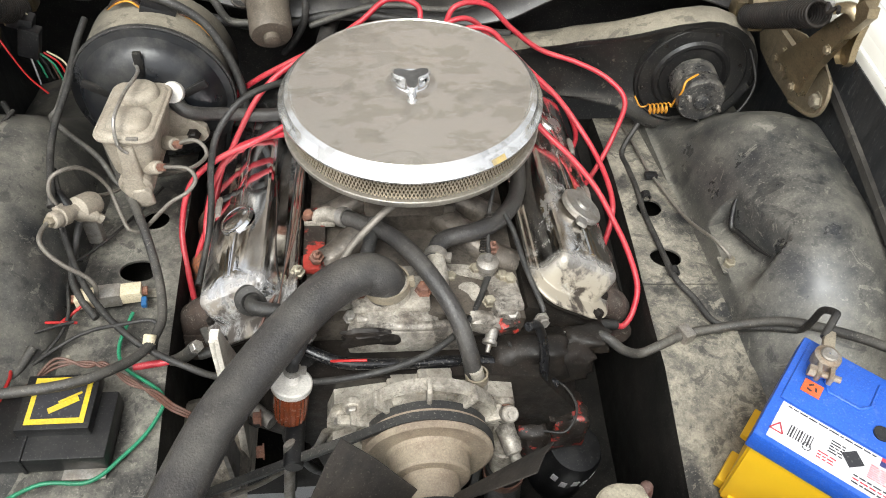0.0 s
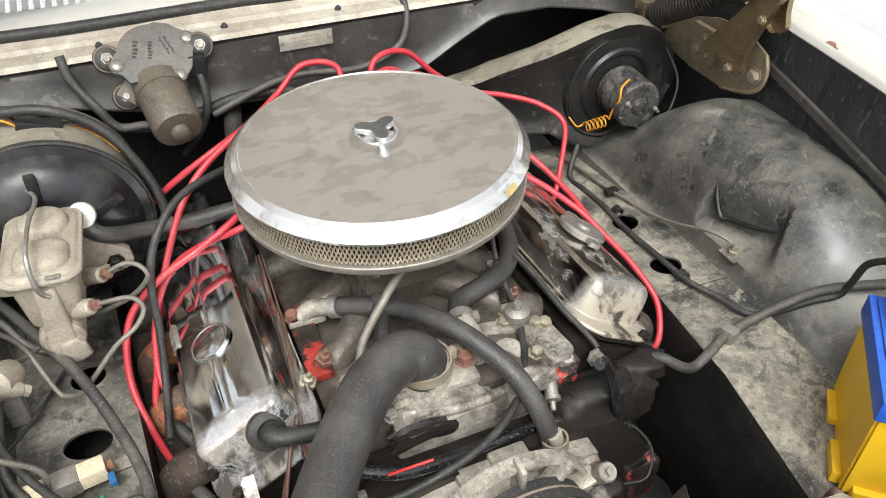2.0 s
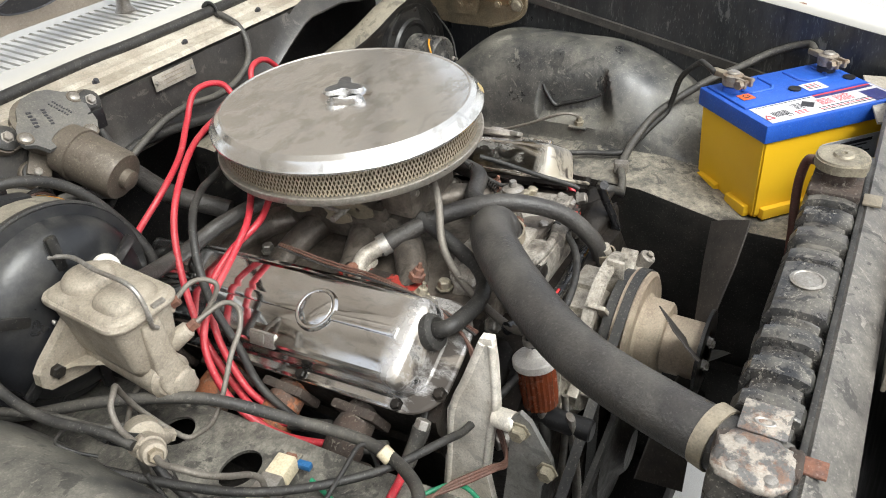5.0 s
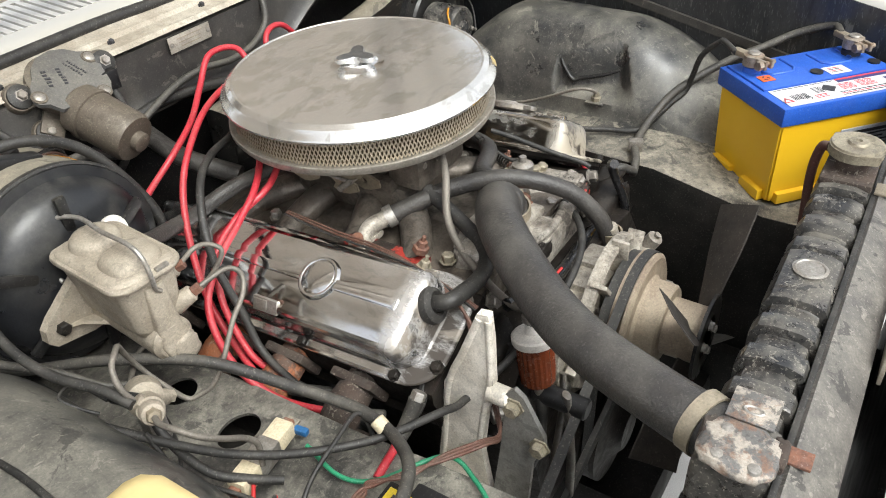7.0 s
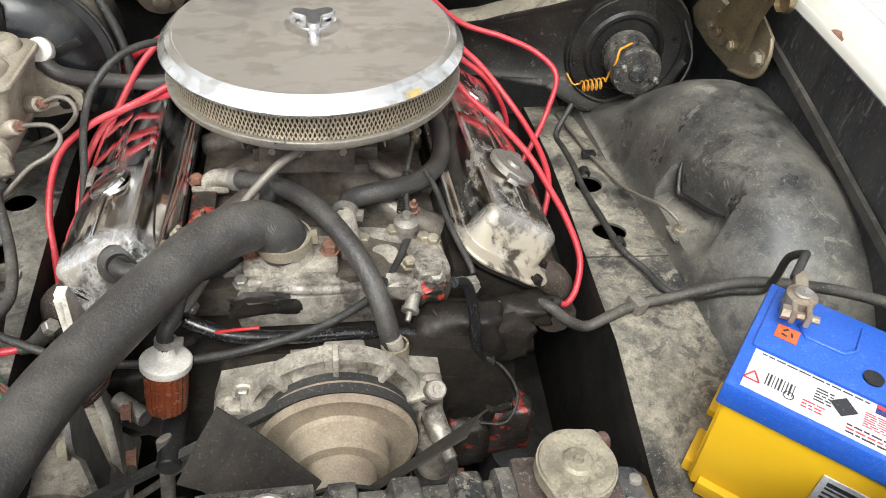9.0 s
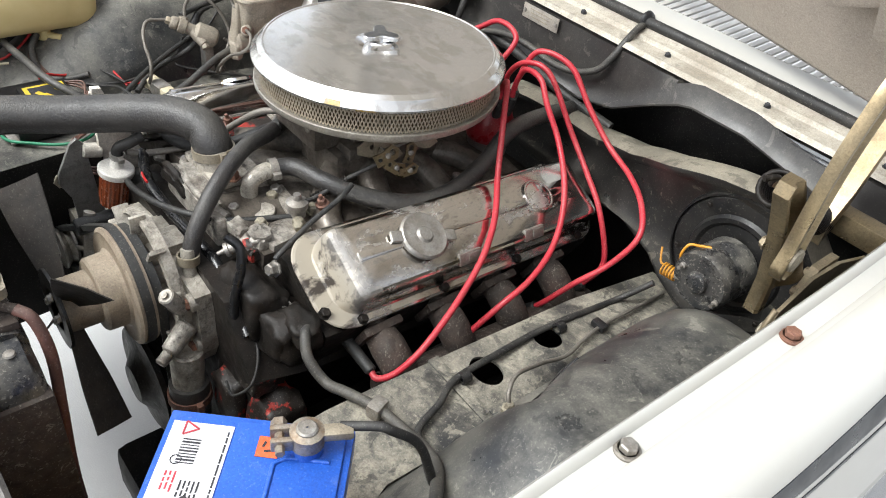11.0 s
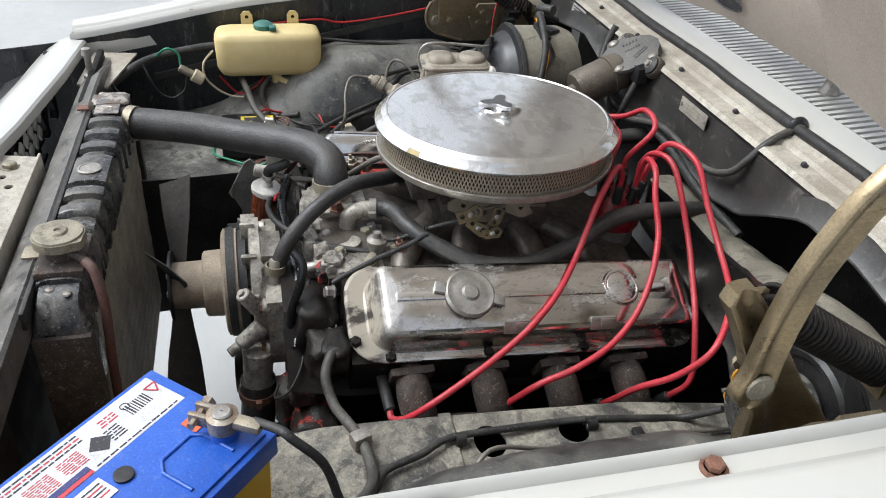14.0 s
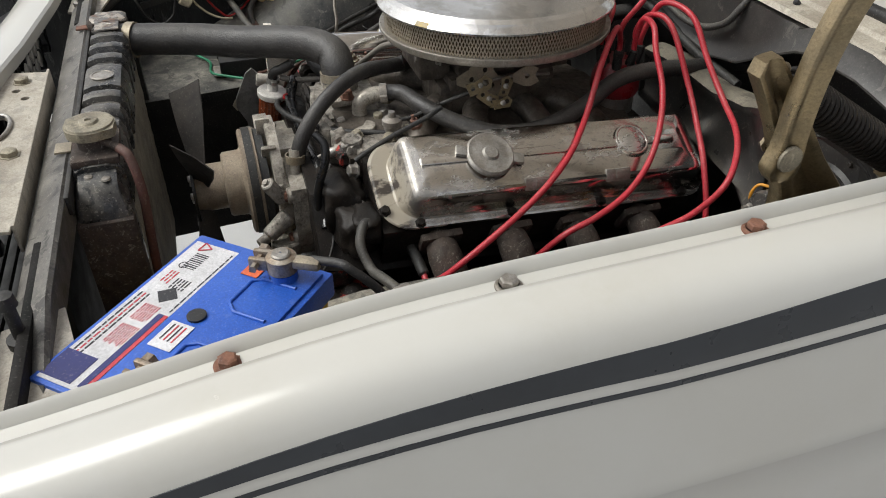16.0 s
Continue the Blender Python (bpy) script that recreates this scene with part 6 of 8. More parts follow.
for a in range(0, 360, 45):
    part("print_mark", box(B(), bp(0.052, 0.018, ZL + 0.0006) + BR @ V(0.0045 * math.cos(radians(a)), 0.0045 * math.sin(radians(a)), 0), (0.0032, 0.001, 0.0004), BR @ Matrix.Rotation(radians(a + 90), 3, "Z")), INK, lbl)
slb = part("small_label", box(B(), bp(0.146, 0.082, 0.9002), (0.036, 0.026, 0.0006), BR), LABEL, bt, "small white label")
for k in range(4):
    part("text_bar", box(B(), bp(0.143, 0.075 + 0.0045 * k, 0.9008), (0.022, 0.0015, 0.0004), BR), REDINK if k % 2 else INK, slb)
ost = part("orange_sticker", box(B(), bp(0.031, 0.094, 0.9002), (0.022, 0.020, 0.0006), BR), ORSTICK, bt, "orange recycling sticker")
for k in range(3):
    d = BR @ V(math.cos(radians(120 * k)), math.sin(radians(120 * k)), 0)
    part("recycling_mark", box(B(), bp(0.031, 0.094, 0.9008) + d * 0.0045, (0.0022, 0.006, 0.0004), BR @ Matrix.Rotation(radians(120 * k + 15), 3, "Z")), INK, ost)
sdl = part("side_label", box(B(), bp(0.165, 0.0026, 0.80), (0.11, 0.0012, 0.082), BR), M("grey_paper_label", (0.55, 0.57, 0.60), 0.5), bt, "grey paper label on the side")
for k in range(11):
    part("text_bar", box(B(), bp(0.16 - 0.004 * (k % 3), 0.0018, 0.833 - 0.0065 * k), (0.088 - 0.008 * (k % 3), 0.0008, 0.0024 if k else 0.005), BR), INK, sdl)
part("end_label", box(B(), bp(W - 0.0005, D * 0.55, 0.82), (0.0014, 0.06, 0.05), BR), NAVY, bt, "dark label on the end")
for l0 in (0.028, 0.208):
    part("terminal_tower", lathe(B(), [(0.015, 0.898), (0.014, 0.908), (0.0095, 0.909), (0.009, 0.930), (0.001, 0.931)], Matrix.Translation(bp(l0, 0.128, 0)), 20), BLUE if l0 < 0.1 else PLASTIC, blid)


def terminal(l0, ang, label):
    p = bp(l0, 0.128, 0)
    t = thing("battery_terminal", p + V(0, 0, 0.91), label, "terminal", "battery terminals")
    part("clamp_ring", lathe(B(), [(0.0095, 0.910), (0.0155, 0.910), (0.0155, 0.926), (0.0095, 0.928)], Matrix.Translation(p), 20, cap=False), LEAD, t)
    part("post_top", lathe(B(), [(0.0098, 0.92), (0.0098, 0.9295), (0.008, 0.931), (0.001, 0.931)], Matrix.Translation(p), 18), STEEL, t, "bright lead post")
    d = V(math.cos(ang), math.sin(ang), 0)
    R_ = Matrix.Rotation(ang, 3, "Z")
    for o in (-0.007, 0.007):
        part("ear", box(B(), p + R_ @ V(-0.022, o, 0.919), (0.02, 0.006, 0.014), R_, 0.002), LEAD, t)
    part("clamp_bolt", cyl(B(), p + R_ @ V(-0.024, -0.018, 0.919), p + R_ @ V(-0.024, 0.018, 0.919), 0.0042, 6), LEAD, t)
    part("nut", cyl(B(), p + R_ @ V(-0.024, 0.010, 0.919), p + R_ @ V(-0.024, 0.018, 0.919), 0.0075, 6), LEAD, t)
    part("lug", box(B(), p + R_ @ V(0.026, 0, 0.921), (0.03, 0.014, 0.010), R_, 0.003), CLAMP, t)
    return p + R_ @ V(0.04, 0, 0.921)


n0 = terminal(0.028, math.atan2(bs.y + 0.5, bs.x), "corroded lead terminal clamp with a bolt")
n1 = terminal(0.208, math.atan2(bs.y, bs.x), "corroded lead terminal clamp")
cable("battery_cable", [p_ if p_[0] < 0.466 else V(p_[0], p_[1], max(p_[2], arch_z(1, p_[0], p_[1]) + 0.008)) for p_ in (Vector(q_) for q_ in [n0 - V(0.01, 0.006, 0), n0 + V(0.012, 0.018, 0.006), (0.508, -0.335, 0.922), (0.516, -0.308, 0.892), (0.524, -0.295, 0.849), (0.522, -0.287, 0.812), (0.498, -0.272, 0.792), (0.465, -0.248, 0.778), (0.436, -0.232, 0.772), (0.420, -0.188, 0.772), (0.402, -0.149, 0.773), (0.397, -0.076, 0.770), (0.394, -0.002, 0.766), (0.397, 0.06, 0.764), (0.399, 0.12, 0.756), (0.402, 0.17, 0.752), (0.43, 0.20, 0.79)])],
      0.0047, RUBBER, "black battery cable clipped along the ledge")
cable("earth_cable", [p_ if p_[0] < 0.466 else V(p_[0], p_[1], max(p_[2], arch_z(1, p_[0], p_[1]) + 0.009)) for p_ in (Vector(q_) for q_ in [n1 - V(0.006, 0.008, 0), n1 + V(0.015, 0.01, 0.004), (0.640, -0.428, 0.906), (0.612, -0.385, 0.885), (0.578, -0.340, 0.866), (0.542, -0.300, 0.842), (0.508, -0.270, 0.815), (0.465, -0.252, 0.790), (0.43, -0.248, 0.776), (0.386, -0.253, 0.772), (0.345, -0.270, 0.772), (0.315, -0.278, 0.765), (0.285, -0.285, 0.785), (0.262, -0.275, 0.80), (0.25, -0.262, 0.795)])], 0.0068, GREYC,
      "grey battery cable bolted to the engine")
cl = thing("cable_clip", (0.386, -0.253, 0.762), "small bent metal cable clip on the ledge", "clip")
part("clip_strap", box(B(), (0.386, -0.254, 0.774), (0.018, 0.024, 0.020), Matrix.Rotation(radians(20), 3, "Z"), 0.004), STEEL, cl)
for p in ((0.404, -0.135, 0.770), (0.406, 0.035, 0.767)):
    tp = thing("cable_tie", p, "black tape binding on the cable", "cable tie", "cable ties")
    part("band", lathe(B(), [(0.0055, -0.007), (0.0085, -0.006), (0.0085, 0.006), (0.0055, 0.007)], at(V(*p) + V(0, 0, 0.001), (0, 1, 0)), 12, cap=False), PLASTIC, tp)
cable("brake_pipe", [(0.484, -0.140, 0.800), (0.475, -0.135, 0.812), (0.462, -0.11, 0.815), (0.452, -0.05, 0.79), (0.450, 0.0, 0.772), (0.440, 0.05, 0.768), (0.432, 0.10, 0.762), (0.43, 0.16, 0.755), (0.425, 0.25, 0.742)], 0.0028, PIPE, "thin brake pipe along the ledge", "pipe")
bf = thing("brake_fitting", (0.484, -0.140, 0.786), "corroded brake pipe fitting on the arch", "fitting")
part("fitting_plate", box(B(), (0.486, -0.140, 0.788), (0.032, 0.034, 0.004), bev=0.002), LEDGE, bf)
part("fitting_nut", lathe(B(), [(0.009, 0), (0.009, 0.008), (0.006, 0.009), (0.005, 0.016), (0.001, 0.016)], at(V(0.484, -0.140, 0.789)), 6), CAPM, bf)
pc = thing("pipe_clip", (0.432, 0.09, 0.757), "small black plastic pipe clip", "clip")
part("clip_body", box(B(), (0.431, 0.09, 0.764), (0.022, 0.014, 0.010), bev=0.003), PLASTIC, pc)

# ---- heater blower and duct ----
hb_ = thing("heater_box", (0.4, 0.3, 0.75), "dusty black heater box with a rounded blower housing", "heater")
BC = V(0.512, 0.222, 0.872)


def duct_top(x):
    return interp(x, [-0.05, 0.06, 0.12, 0.20, 0.28, 0.34, 0.40, 0.45, 0.50], [0.88, 0.892, 0.895, 0.892, 0.905, 0.935, 0.965, 0.982, 0.986])


out = [(x, duct_top(x)) for x in (0.0, 0.06, 0.12, 0.20, 0.24, 0.28, 0.31, 0.34, 0.37, 0.40, 0.43, 0.46)]
for k in range(15):
    a = radians(105 - 13.5 * k)
    out.append((BC.x + 0.118 * math.cos(a), BC.z + 0.118 * math.sin(a)))
out += [(0.46, 0.758), (0.42, 0.78), (0.39, 0.80), (0.30, 0.79), (0.1, 0.78), (0.0, 0.79)]
n = len(out)
cx = sum(p[0] for p in out) / n
secs = []
for y, k in ((0.228, 0.945), (0.222, 0.965), (0.222, 0.985), (0.228, 0.992), (0.240, 1.0), (0.258, 1.0), (0.272, 0.985), (0.282, 0.95), (0.285, 0.90)):
    secs.append([V(cx + (x - cx) * (0.5 + 0.5 * k) , y + (0.062 * ss(0.42, 0.26, x) if y < 0.29 else 0), z - (1 - k) * 0.35 * (1 if z > 0.86 else -1)) for x, z in out])
part("duct_shell", loft(B(), secs), BOOST, hb_, "dusty satin black duct", sharp=50)
part("blower_plate", lathe(B(), [(0.001, 0.010), (0.055, 0.010), (0.060, 0.014), (0.066, 0.014), (0.070, 0.009), (0.092, 0.009), (0.097, 0.005), (0.100, 0.0)], at(BC + V(0, 0.016, 0), FX), 48), BLACKP, hb_, "round black blower plate")
part("plate_ridge", lathe(B(), [(0.096, 0.0), (0.096, 0.011), (0.099, 0.011), (0.101, 0.0)], at(BC + V(0, 0.016, 0), FX), 48, cap=False), BLACKP, hb_)
for a in range(15, 375, 60):
    p = BC + V(0.086 * math.cos(radians(a)), 0.007, 0.086 * math.sin(radians(a)))
    part("screw", bolt(B(), p, FX, 0.0032, 0.004), GREASE, hb_)
bmr = thing("blower_motor", BC, "dusty black heater blower motor", "motor")
MX = V(-0.05, -1, 0.0)
part("motor_case", lathe(B(), [(0.038, 0.0), (0.041, 0.004), (0.041, 0.040), (0.0405, 0.041), (0.041, 0.042), (0.041, 0.066), (0.038, 0.071), (0.015, 0.072), (0.014, 0.077), (0.008, 0.080), (0.001, 0.080)], at(BC, MX) @ Matrix.Translation((0, 0, -0.004)), 36), TANKB, bmr, "dusty motor case")
for a in (-20, 160):
    p = BC + V(0.031 * math.cos(radians(a)), -0.068, 0.031 * math.sin(radians(a)))
    part("stud", lathe(B(), [(0.0045, 0), (0.0045, 0.004), (0.0025, 0.005), (0.0025, 0.012)], at(p, MX), 8), STEEL, bmr)
pts = [V(0.437 + 0.0007 * k, 0.195 + 0.0085 * math.cos(k * 0.75) - 0.0003 * k, 0.826 + 0.0003 * k + 0.0085 * math.sin(k * 0.75)) for k in range(46)]
yw = thing("blower_wire", (0.47, 0.17, 0.82), "coiled amber wire to the blower", "wire")
part("coil", tube(B(), pts, 0.0014, 6, 2), YELW, yw, "coiled amber wire")
part("tail", tube(B(), [pts[-1], (0.470, 0.172, 0.862), (0.471, 0.160, 0.888), (0.474, 0.164, 0.905), (0.485, 0.172, 0.908), (0.498, 0.178, 0.911)], 0.0019, 6), YELW, yw)
part("tail", tube(B(), [pts[0], (0.426, 0.205, 0.825), (0.415, 0.215, 0.84)], 0.0016, 6), YELW, yw)
cable("motor_earth_wire", [(0.505, 0.165, 0.835), (0.53, 0.16, 0.822), (0.565, 0.165, 0.822), (0.60, 0.18, 0.84), (0.618, 0.20, 0.88), (0.60, 0.225, 0.93)], 0.0022, RUBBER, "thin black wire beside the blower", "wire")

# data plate and sticker on the bulkhead
dp = thing("data_plate", (0.006, 0.331, 1.0), "stamped alloy data plate riveted to the bulkhead", "plate")
PM = at(V(0.0065, 0.3305, 1.0), (0, -1, 0.05), (1, 0, 0))
part("plate_sheet", box(B(), PM.translation, (0.082, 0.024, 0.0016), PM.to_3x3(), 0.0006), PLATE, dp)
for k, x in enumerate((-0.036, 0.036)):
    part("rivet", lathe(B(), [(0.0035, 0), (0.003, 0.0015), (0.001, 0.002)], PM @ Matrix.Translation((x, 0, 0.001)), 12), STEEL, dp)
for k in range(3):
    part("text_bar", box(B(), PM @ V(0.0, 0.006 - 0.006 * k, 0.001), (0.05 - 0.006 * k, 0.0010, 0.0004), PM.to_3x3()), CLAMP, dp)
for x, w in ((-0.50, 0.07), (0.50, 0.09)):
    dq = thing("paper_sticker", (x, 0.335, 0.99), "faded paper sticker on the bulkhead", "sticker")
    part("sheet", box(B(), (x, 0.334, 1.004), (w, 0.0015, 0.02), Matrix.Rotation(radians(-8), 3, "X")), M("faded_paper", (0.45, 0.43, 0.40), 0.6) if x < 0 else M("grey_foil", (0.22, 0.23, 0.24), 0.5), dq)
    for k in range(3):
        part("text_bar", box(B(), (x, 0.3325, 1.010 - 0.006 * k), (w * 0.7, 0.0008, 0.0015)), INK, dq)

# wiper motor
wm = thing("wiper_motor", (-0.22, 0.33, 0.96), "dusty wiper motor bolted to the bulkhead", "wiper motor")
A0, A1 = V(-0.216, 0.300, 0.984), V(-0.203, 0.205, 0.948)
d = (A1 - A0).normalized()
part("motor_can", lathe(B(), [(0.030, -0.008), (0.034, -0.004), (0.034, 0.012), (0.0365, 0.013), (0.0365, 0.020), (0.034, 0.021), (0.034, 0.080), (0.031, 0.086), (0.013, 0.088), (0.013, 0.098), (0.010, 0.100), (0.001, 0.100)], at(A0, d), 36), TANCAN, wm, "dusty tan motor can")
gmx = at(V(-0.212, 0.322, 1.026), (0.05, -0.55, 0.84), (1, 0, 0))
part("gear_cover", plate(B(), [(-0.058, -0.016), (-0.050, 0.0), (-0.038, 0.012), (-0.027, 0.028), (-0.010, 0.040), (0.012, 0.044), (0.030, 0.039), (0.042, 0.028), (0.056, 0.022), (0.060, 0.010), (0.052, -0.012), (0.046, -0.034), (0.034, -0.050), (0.022, -0.052), (0.0, -0.042), (-0.020, -0.046), (-0.038, -0.046), (-0.046, -0.032), (-0.058, -0.026)], [], gmx, 0.006), M("grey_gear_cover", (0.095, 0.093, 0.090), 0.5, dust=0.5, speck=0.15), wm, "grey gear cover with raised lettering")
part("gear_case", lathe(B(), [(0.043, -0.03), (0.046, -0.02), (0.046, -0.0065), (0.04, -0.006)], gmx, 28), TANCAN, wm)
for u_, v_ in ((-0.050, -0.017), (0.050, 0.013), (0.027, -0.044)):
    part("cover_screw", lathe(B(), [(0.0075, 0.0002), (0.0075, 0.002), (0.0055, 0.0035), (0.001, 0.004)], gmx @ Matrix.Translation((u_, v_, 0)), 16), STEEL, wm, "plated cover screw")
    part("screw_seat", lathe(B(), [(0.0105, 0.0), (0.010, 0.0012), (0.001, 0.0013)], gmx @ Matrix.Translation((u_, v_, 0)), 18), TANCAN, wm)
for u_, v_, w_, n_, turn in ((-0.022, 0.004, 0.007, 5, -14), (-0.003, 0.0, 0.0055, 6, -10), (0.017, 0.004, 0.0032, 8, 16), (0.0235, 0.005, 0.0032, 9, 18)):
    rr = Matrix.Rotation(radians(turn), 4, "Z")
    for k in range(n_):
        h_ = 0.030 / n_
        part("text_bar", box(B(), gmx @ Matrix.Translation((u_, v_, 0)) @ rr @ V(0.0006 * ((k * 7) % 3 - 1), h_ * (k - n_ / 2 + 0.5), 0.0006), (w_ * (0.8 + 0.1 * (k % 3)), h_ * 0.55, 0.0006), gmx.to_3x3() @ rr.to_3x3()), INK, wm)
for p in ((-0.260, 0.322, 0.964), (-0.272, 0.335, 1.017), (-0.148, 0.33, 1.018)):
    part("rubber_mount", lathe(B(), [(0.015, -0.01), (0.016, 0), (0.016, 0.006), (0.009, 0.010), (0.006, 0.010)], at(V(*p), (0, -0.85, 0.5)), 20), RUBBER, wm, "rubber mounting bush")
    part("bolt", bolt(B(), V(*p) + V(0, -0.008, 0.005), (0, -0.85, 0.5), 0.006, 0.006), STEEL, wm)
    part("bush_cup", lathe(B(), [(0.019, -0.012), (0.020, -0.002), (0.018, 0.002), (0.016, 0.002)], at(V(*p), (0, -0.85, 0.5)), 20, cap=False), TANCAN, wm)
    part("mount_arm", box(B(), (V(*p) + gmx.translation) / 2 - V(0, -0.004, 0.006), ((V(*p) - gmx.translation).length, 0.030, 0.007), basis((0, -0.85, 0.5), gmx.translation - V(*p)), 0.002), TANCAN, wm)
part("connector", box(B(), (-0.158, 0.315, 1.0), (0.026, 0.02, 0.028), bev=0.003), PLASTIC, wm, "black plug connector")
cable("wiper_cable", [(-0.158, 0.312, 0.988), (-0.155, 0.30, 0.96), (-0.16, 0.295, 0.93), (-0.18, 0.30, 0.89), (-0.2, 0.33, 0.85)], 0.006, RUBBER, "black taped wiper motor cable")
cable("washer_tube", [(-0.33, 0.34, 1.03), (-0.325, 0.325, 1.0), (-0.30, 0.305, 0.96), (-0.28, 0.30, 0.93), (-0.24, 0.30, 0.925), (-0.19, 0.29, 0.905)], 0.0065, GREYC, "grey tube below the wiper motor", "tube")
cable("washer_tube", [(0.168, 0.386, 1.042), (0.170, 0.368, 1.036), (0.172, 0.345, 1.022), (0.168, 0.330, 1.000), (0.152, 0.320, 0.972), (0.11, 0.315, 0.952), (0.06, 0.312, 0.948), (0.0, 0.312, 0.955), (-0.06, 0.31, 0.95), (-0.15, 0.305, 0.92)], 0.0055, GREYC, "thin grey tube looping down from the cowl", "tube")
cable("harness", [(-0.33, 0.30, 0.94), (-0.22, 0.31, 0.915), (-0.10, 0.318, 0.935), (0.0, 0.318, 0.925), (0.10, 0.32, 0.905), (0.2, 0.33, 0.89)], 0.008, RUBBER, "black wiring harness under the plenum lip")

# ---- brakes on the far side ----
bo = thing("brake_booster", (-0.39, 0.16, 0.78), "round black brake booster with dusty shell", "brake booster")
bmx = at(V(-0.384, 0.150, 0.892), FX, (1, 0, 0)) @ Matrix.Diagonal((0.92, 0.92, 1, 1))
part("shell", lathe(B(), [(0.09, -0.13), (0.118, -0.12), (0.127, -0.10), (0.128, -0.02), (0.124, 0.0), (0.120, 0.002)], bmx, 56), BOOST, bo, "dusty tan-black rear shell")
part("front_shell", lathe(B(), [(0.130, -0.006), (0.131, 0.0), (0.130, 0.006), (0.118, 0.008), (0.112, 0.020), (0.104, 0.032), (0.085, 0.040), (0.06, 0.046), (0.03, 0.048), (0.001, 0.048)], bmx, 56), BLACKB, bo, "satin black front shell")
for k in range(6):
    a = radians(30 + 60 * k)
    c = bmx @ V(0.088 * math.cos(a), 0.088 * math.sin(a), 0.040)
    part("shell_rib", box(B(), c, (0.05, 0.014, 0.008), bmx.to_3x3() @ Matrix.Rotation(a, 3, "Z"), 0.003), BLACKP, bo)
part("crimp_band", lathe(B(), [(0.131 + 0.0, -0.004), (0.134, -0.003), (0.134, 0.003), (0.131, 0.004)], bmx, 56, cap=False), RUBBER, bo)
wc = thing("vacuum_valve", (-0.342, 0.105, 0.92), "white plastic check valve in the booster", "valve")
part("valve_cap", lathe(B(), [(0.014, 0), (0.0165, 0.002), (0.0165, 0.018), (0.015, 0.021), (0.001, 0.0215)], at(V(-0.344, 0.112, 0.926), (0.05, -0.85, 0.5)), 24), WHITEP, wc, "white plastic cap")
part("valve_ring", lathe(B(), [(0.019, -0.008), (0.019, 0.002), (0.014, 0.004)], at(V(-0.344, 0.112, 0.926), (0.05, -0.85, 0.5)), 22), RUBBER, wc)
part("valve_spout", cyl(B(), (-0.343, 0.105, 0.926), (-0.33, 0.092, 0.908), 0.008, 12), RUBBER, wc)

mc = thing("master_cylinder", (-0.386, 0.04, 0.86), "dusty cast brake master cylinder with twin reservoir", "master cylinder")
MO = V(-0.386, 0.040, 0)
R10 = Matrix.Rotation(radians(-4), 3, "Z")


def mp(x, y, z):
    q = R10 @ V(x, y, 0)
    return V(MO.x + q.x, MO.y + q.y, z - 0.006)


def mring(z, wx, wy, c, y0=0.0, x0=0.0):
    """Rounded rectangle at height z about the cylinder's axis."""
    out = []
    for sx, sy, a0 in ((1, 1, 0), (-1, 1, 90), (-1, -1, 180), (1, -1, 270)):
        for k in range(6):
            a = radians(a0 + 18 * k)
            out.append(mp(x0 + sx * (wx - c) + c * math.cos(a), y0 + sy * (wy - c) + c * math.sin(a), z))
    return out


rows = ((0.862, 0.016, 0.046, 0.010, -0.004), (0.872, 0.022, 0.052, 0.012, -0.004), (0.882, 0.026, 0.054, 0.012, -0.003), (0.8835, 0.0275, 0.0555, 0.012, -0.003), (0.888, 0.0285, 0.0565, 0.012, -0.003), (0.930, 0.034, 0.060, 0.013, 0), (0.948, 0.036, 0.061, 0.013, 0))
body = part("reservoir", loft(B(), [mring(*r_) for r_ in rows]), BEIGE, mc, "dusty cast reservoir tapering downwards", sharp=40)
part("bore", cyl(B(), mp(0, -0.070, 0.866), mp(0, 0.070, 0.874), 0.0245, 26, bev=0.005), BEIGE, mc, "cast cylinder bore")
web = [mring(z, wx, 0.010, 0.004, y0) for z, wx, y0 in ((0.846, 0.010, -0.064), (0.866, 0.017, -0.064), (0.90, 0.013, -0.058), (0.938, 0.011, -0.055))]
part("nose_web", loft(B(), web), BEIGE, mc, "flat cast web down the nose", sharp=40)
part("nose_lug", lump(B(), mp(0.008, -0.070, 0.853), (0.016, 0.008, 0.017), 2.7, 0.25), BEIGE, mc, "lumpy cast lug", sharp=60)
for k in range(5):
    part("cast_mark", box(B(), mp(-0.0325, 0.028 - 0.011 * k, 0.934 - (0.004 if k > 2 else 0)), (0.0012, 0.006, 0.0016), R10), BEIGE, body)
lidr = ((0.945, 0.0405, 0.0655, 0.020), (0.947, 0.0425, 0.0675, 0.021), (0.950, 0.0430, 0.0680, 0.021), (0.9525, 0.0420, 0.0670, 0.021), (0.9535, 0.0395, 0.0645, 0.020), (0.953, 0.0385, 0.0635, 0.020), (0.9555, 0.0365, 0.0615, 0.019), (0.957, 0.034, 0.059, 0.018))
lid = part("reservoir_lid", loft(B(), [mring(*r_) for r_ in lidr]), BEIGE, mc, "dusty pressed lid with a rolled rim", sharp=40)
part("lid_dome", lathe(B(), [(0.0285, 0.955), (0.0275, 0.959), (0.0262, 0.963), (0.023, 0.9665), (0.017, 0.968), (0.001, 0.9685)], Matrix.Translation(mp(0.002, 0.032, 0)), 30), BEIGE, lid, "domed lid top")
part("lid_dome", loft(B(), [mring(z, w, w * 0.9, w * 0.62, -0.029, 0.002) for z, w in ((0.955, 0.030), (0.959, 0.029), (0.963, 0.027), (0.9665, 0.023), (0.968, 0.016), (0.9685, 0.006))]), BEIGE, lid, "squarish domed lid top", sharp=60)
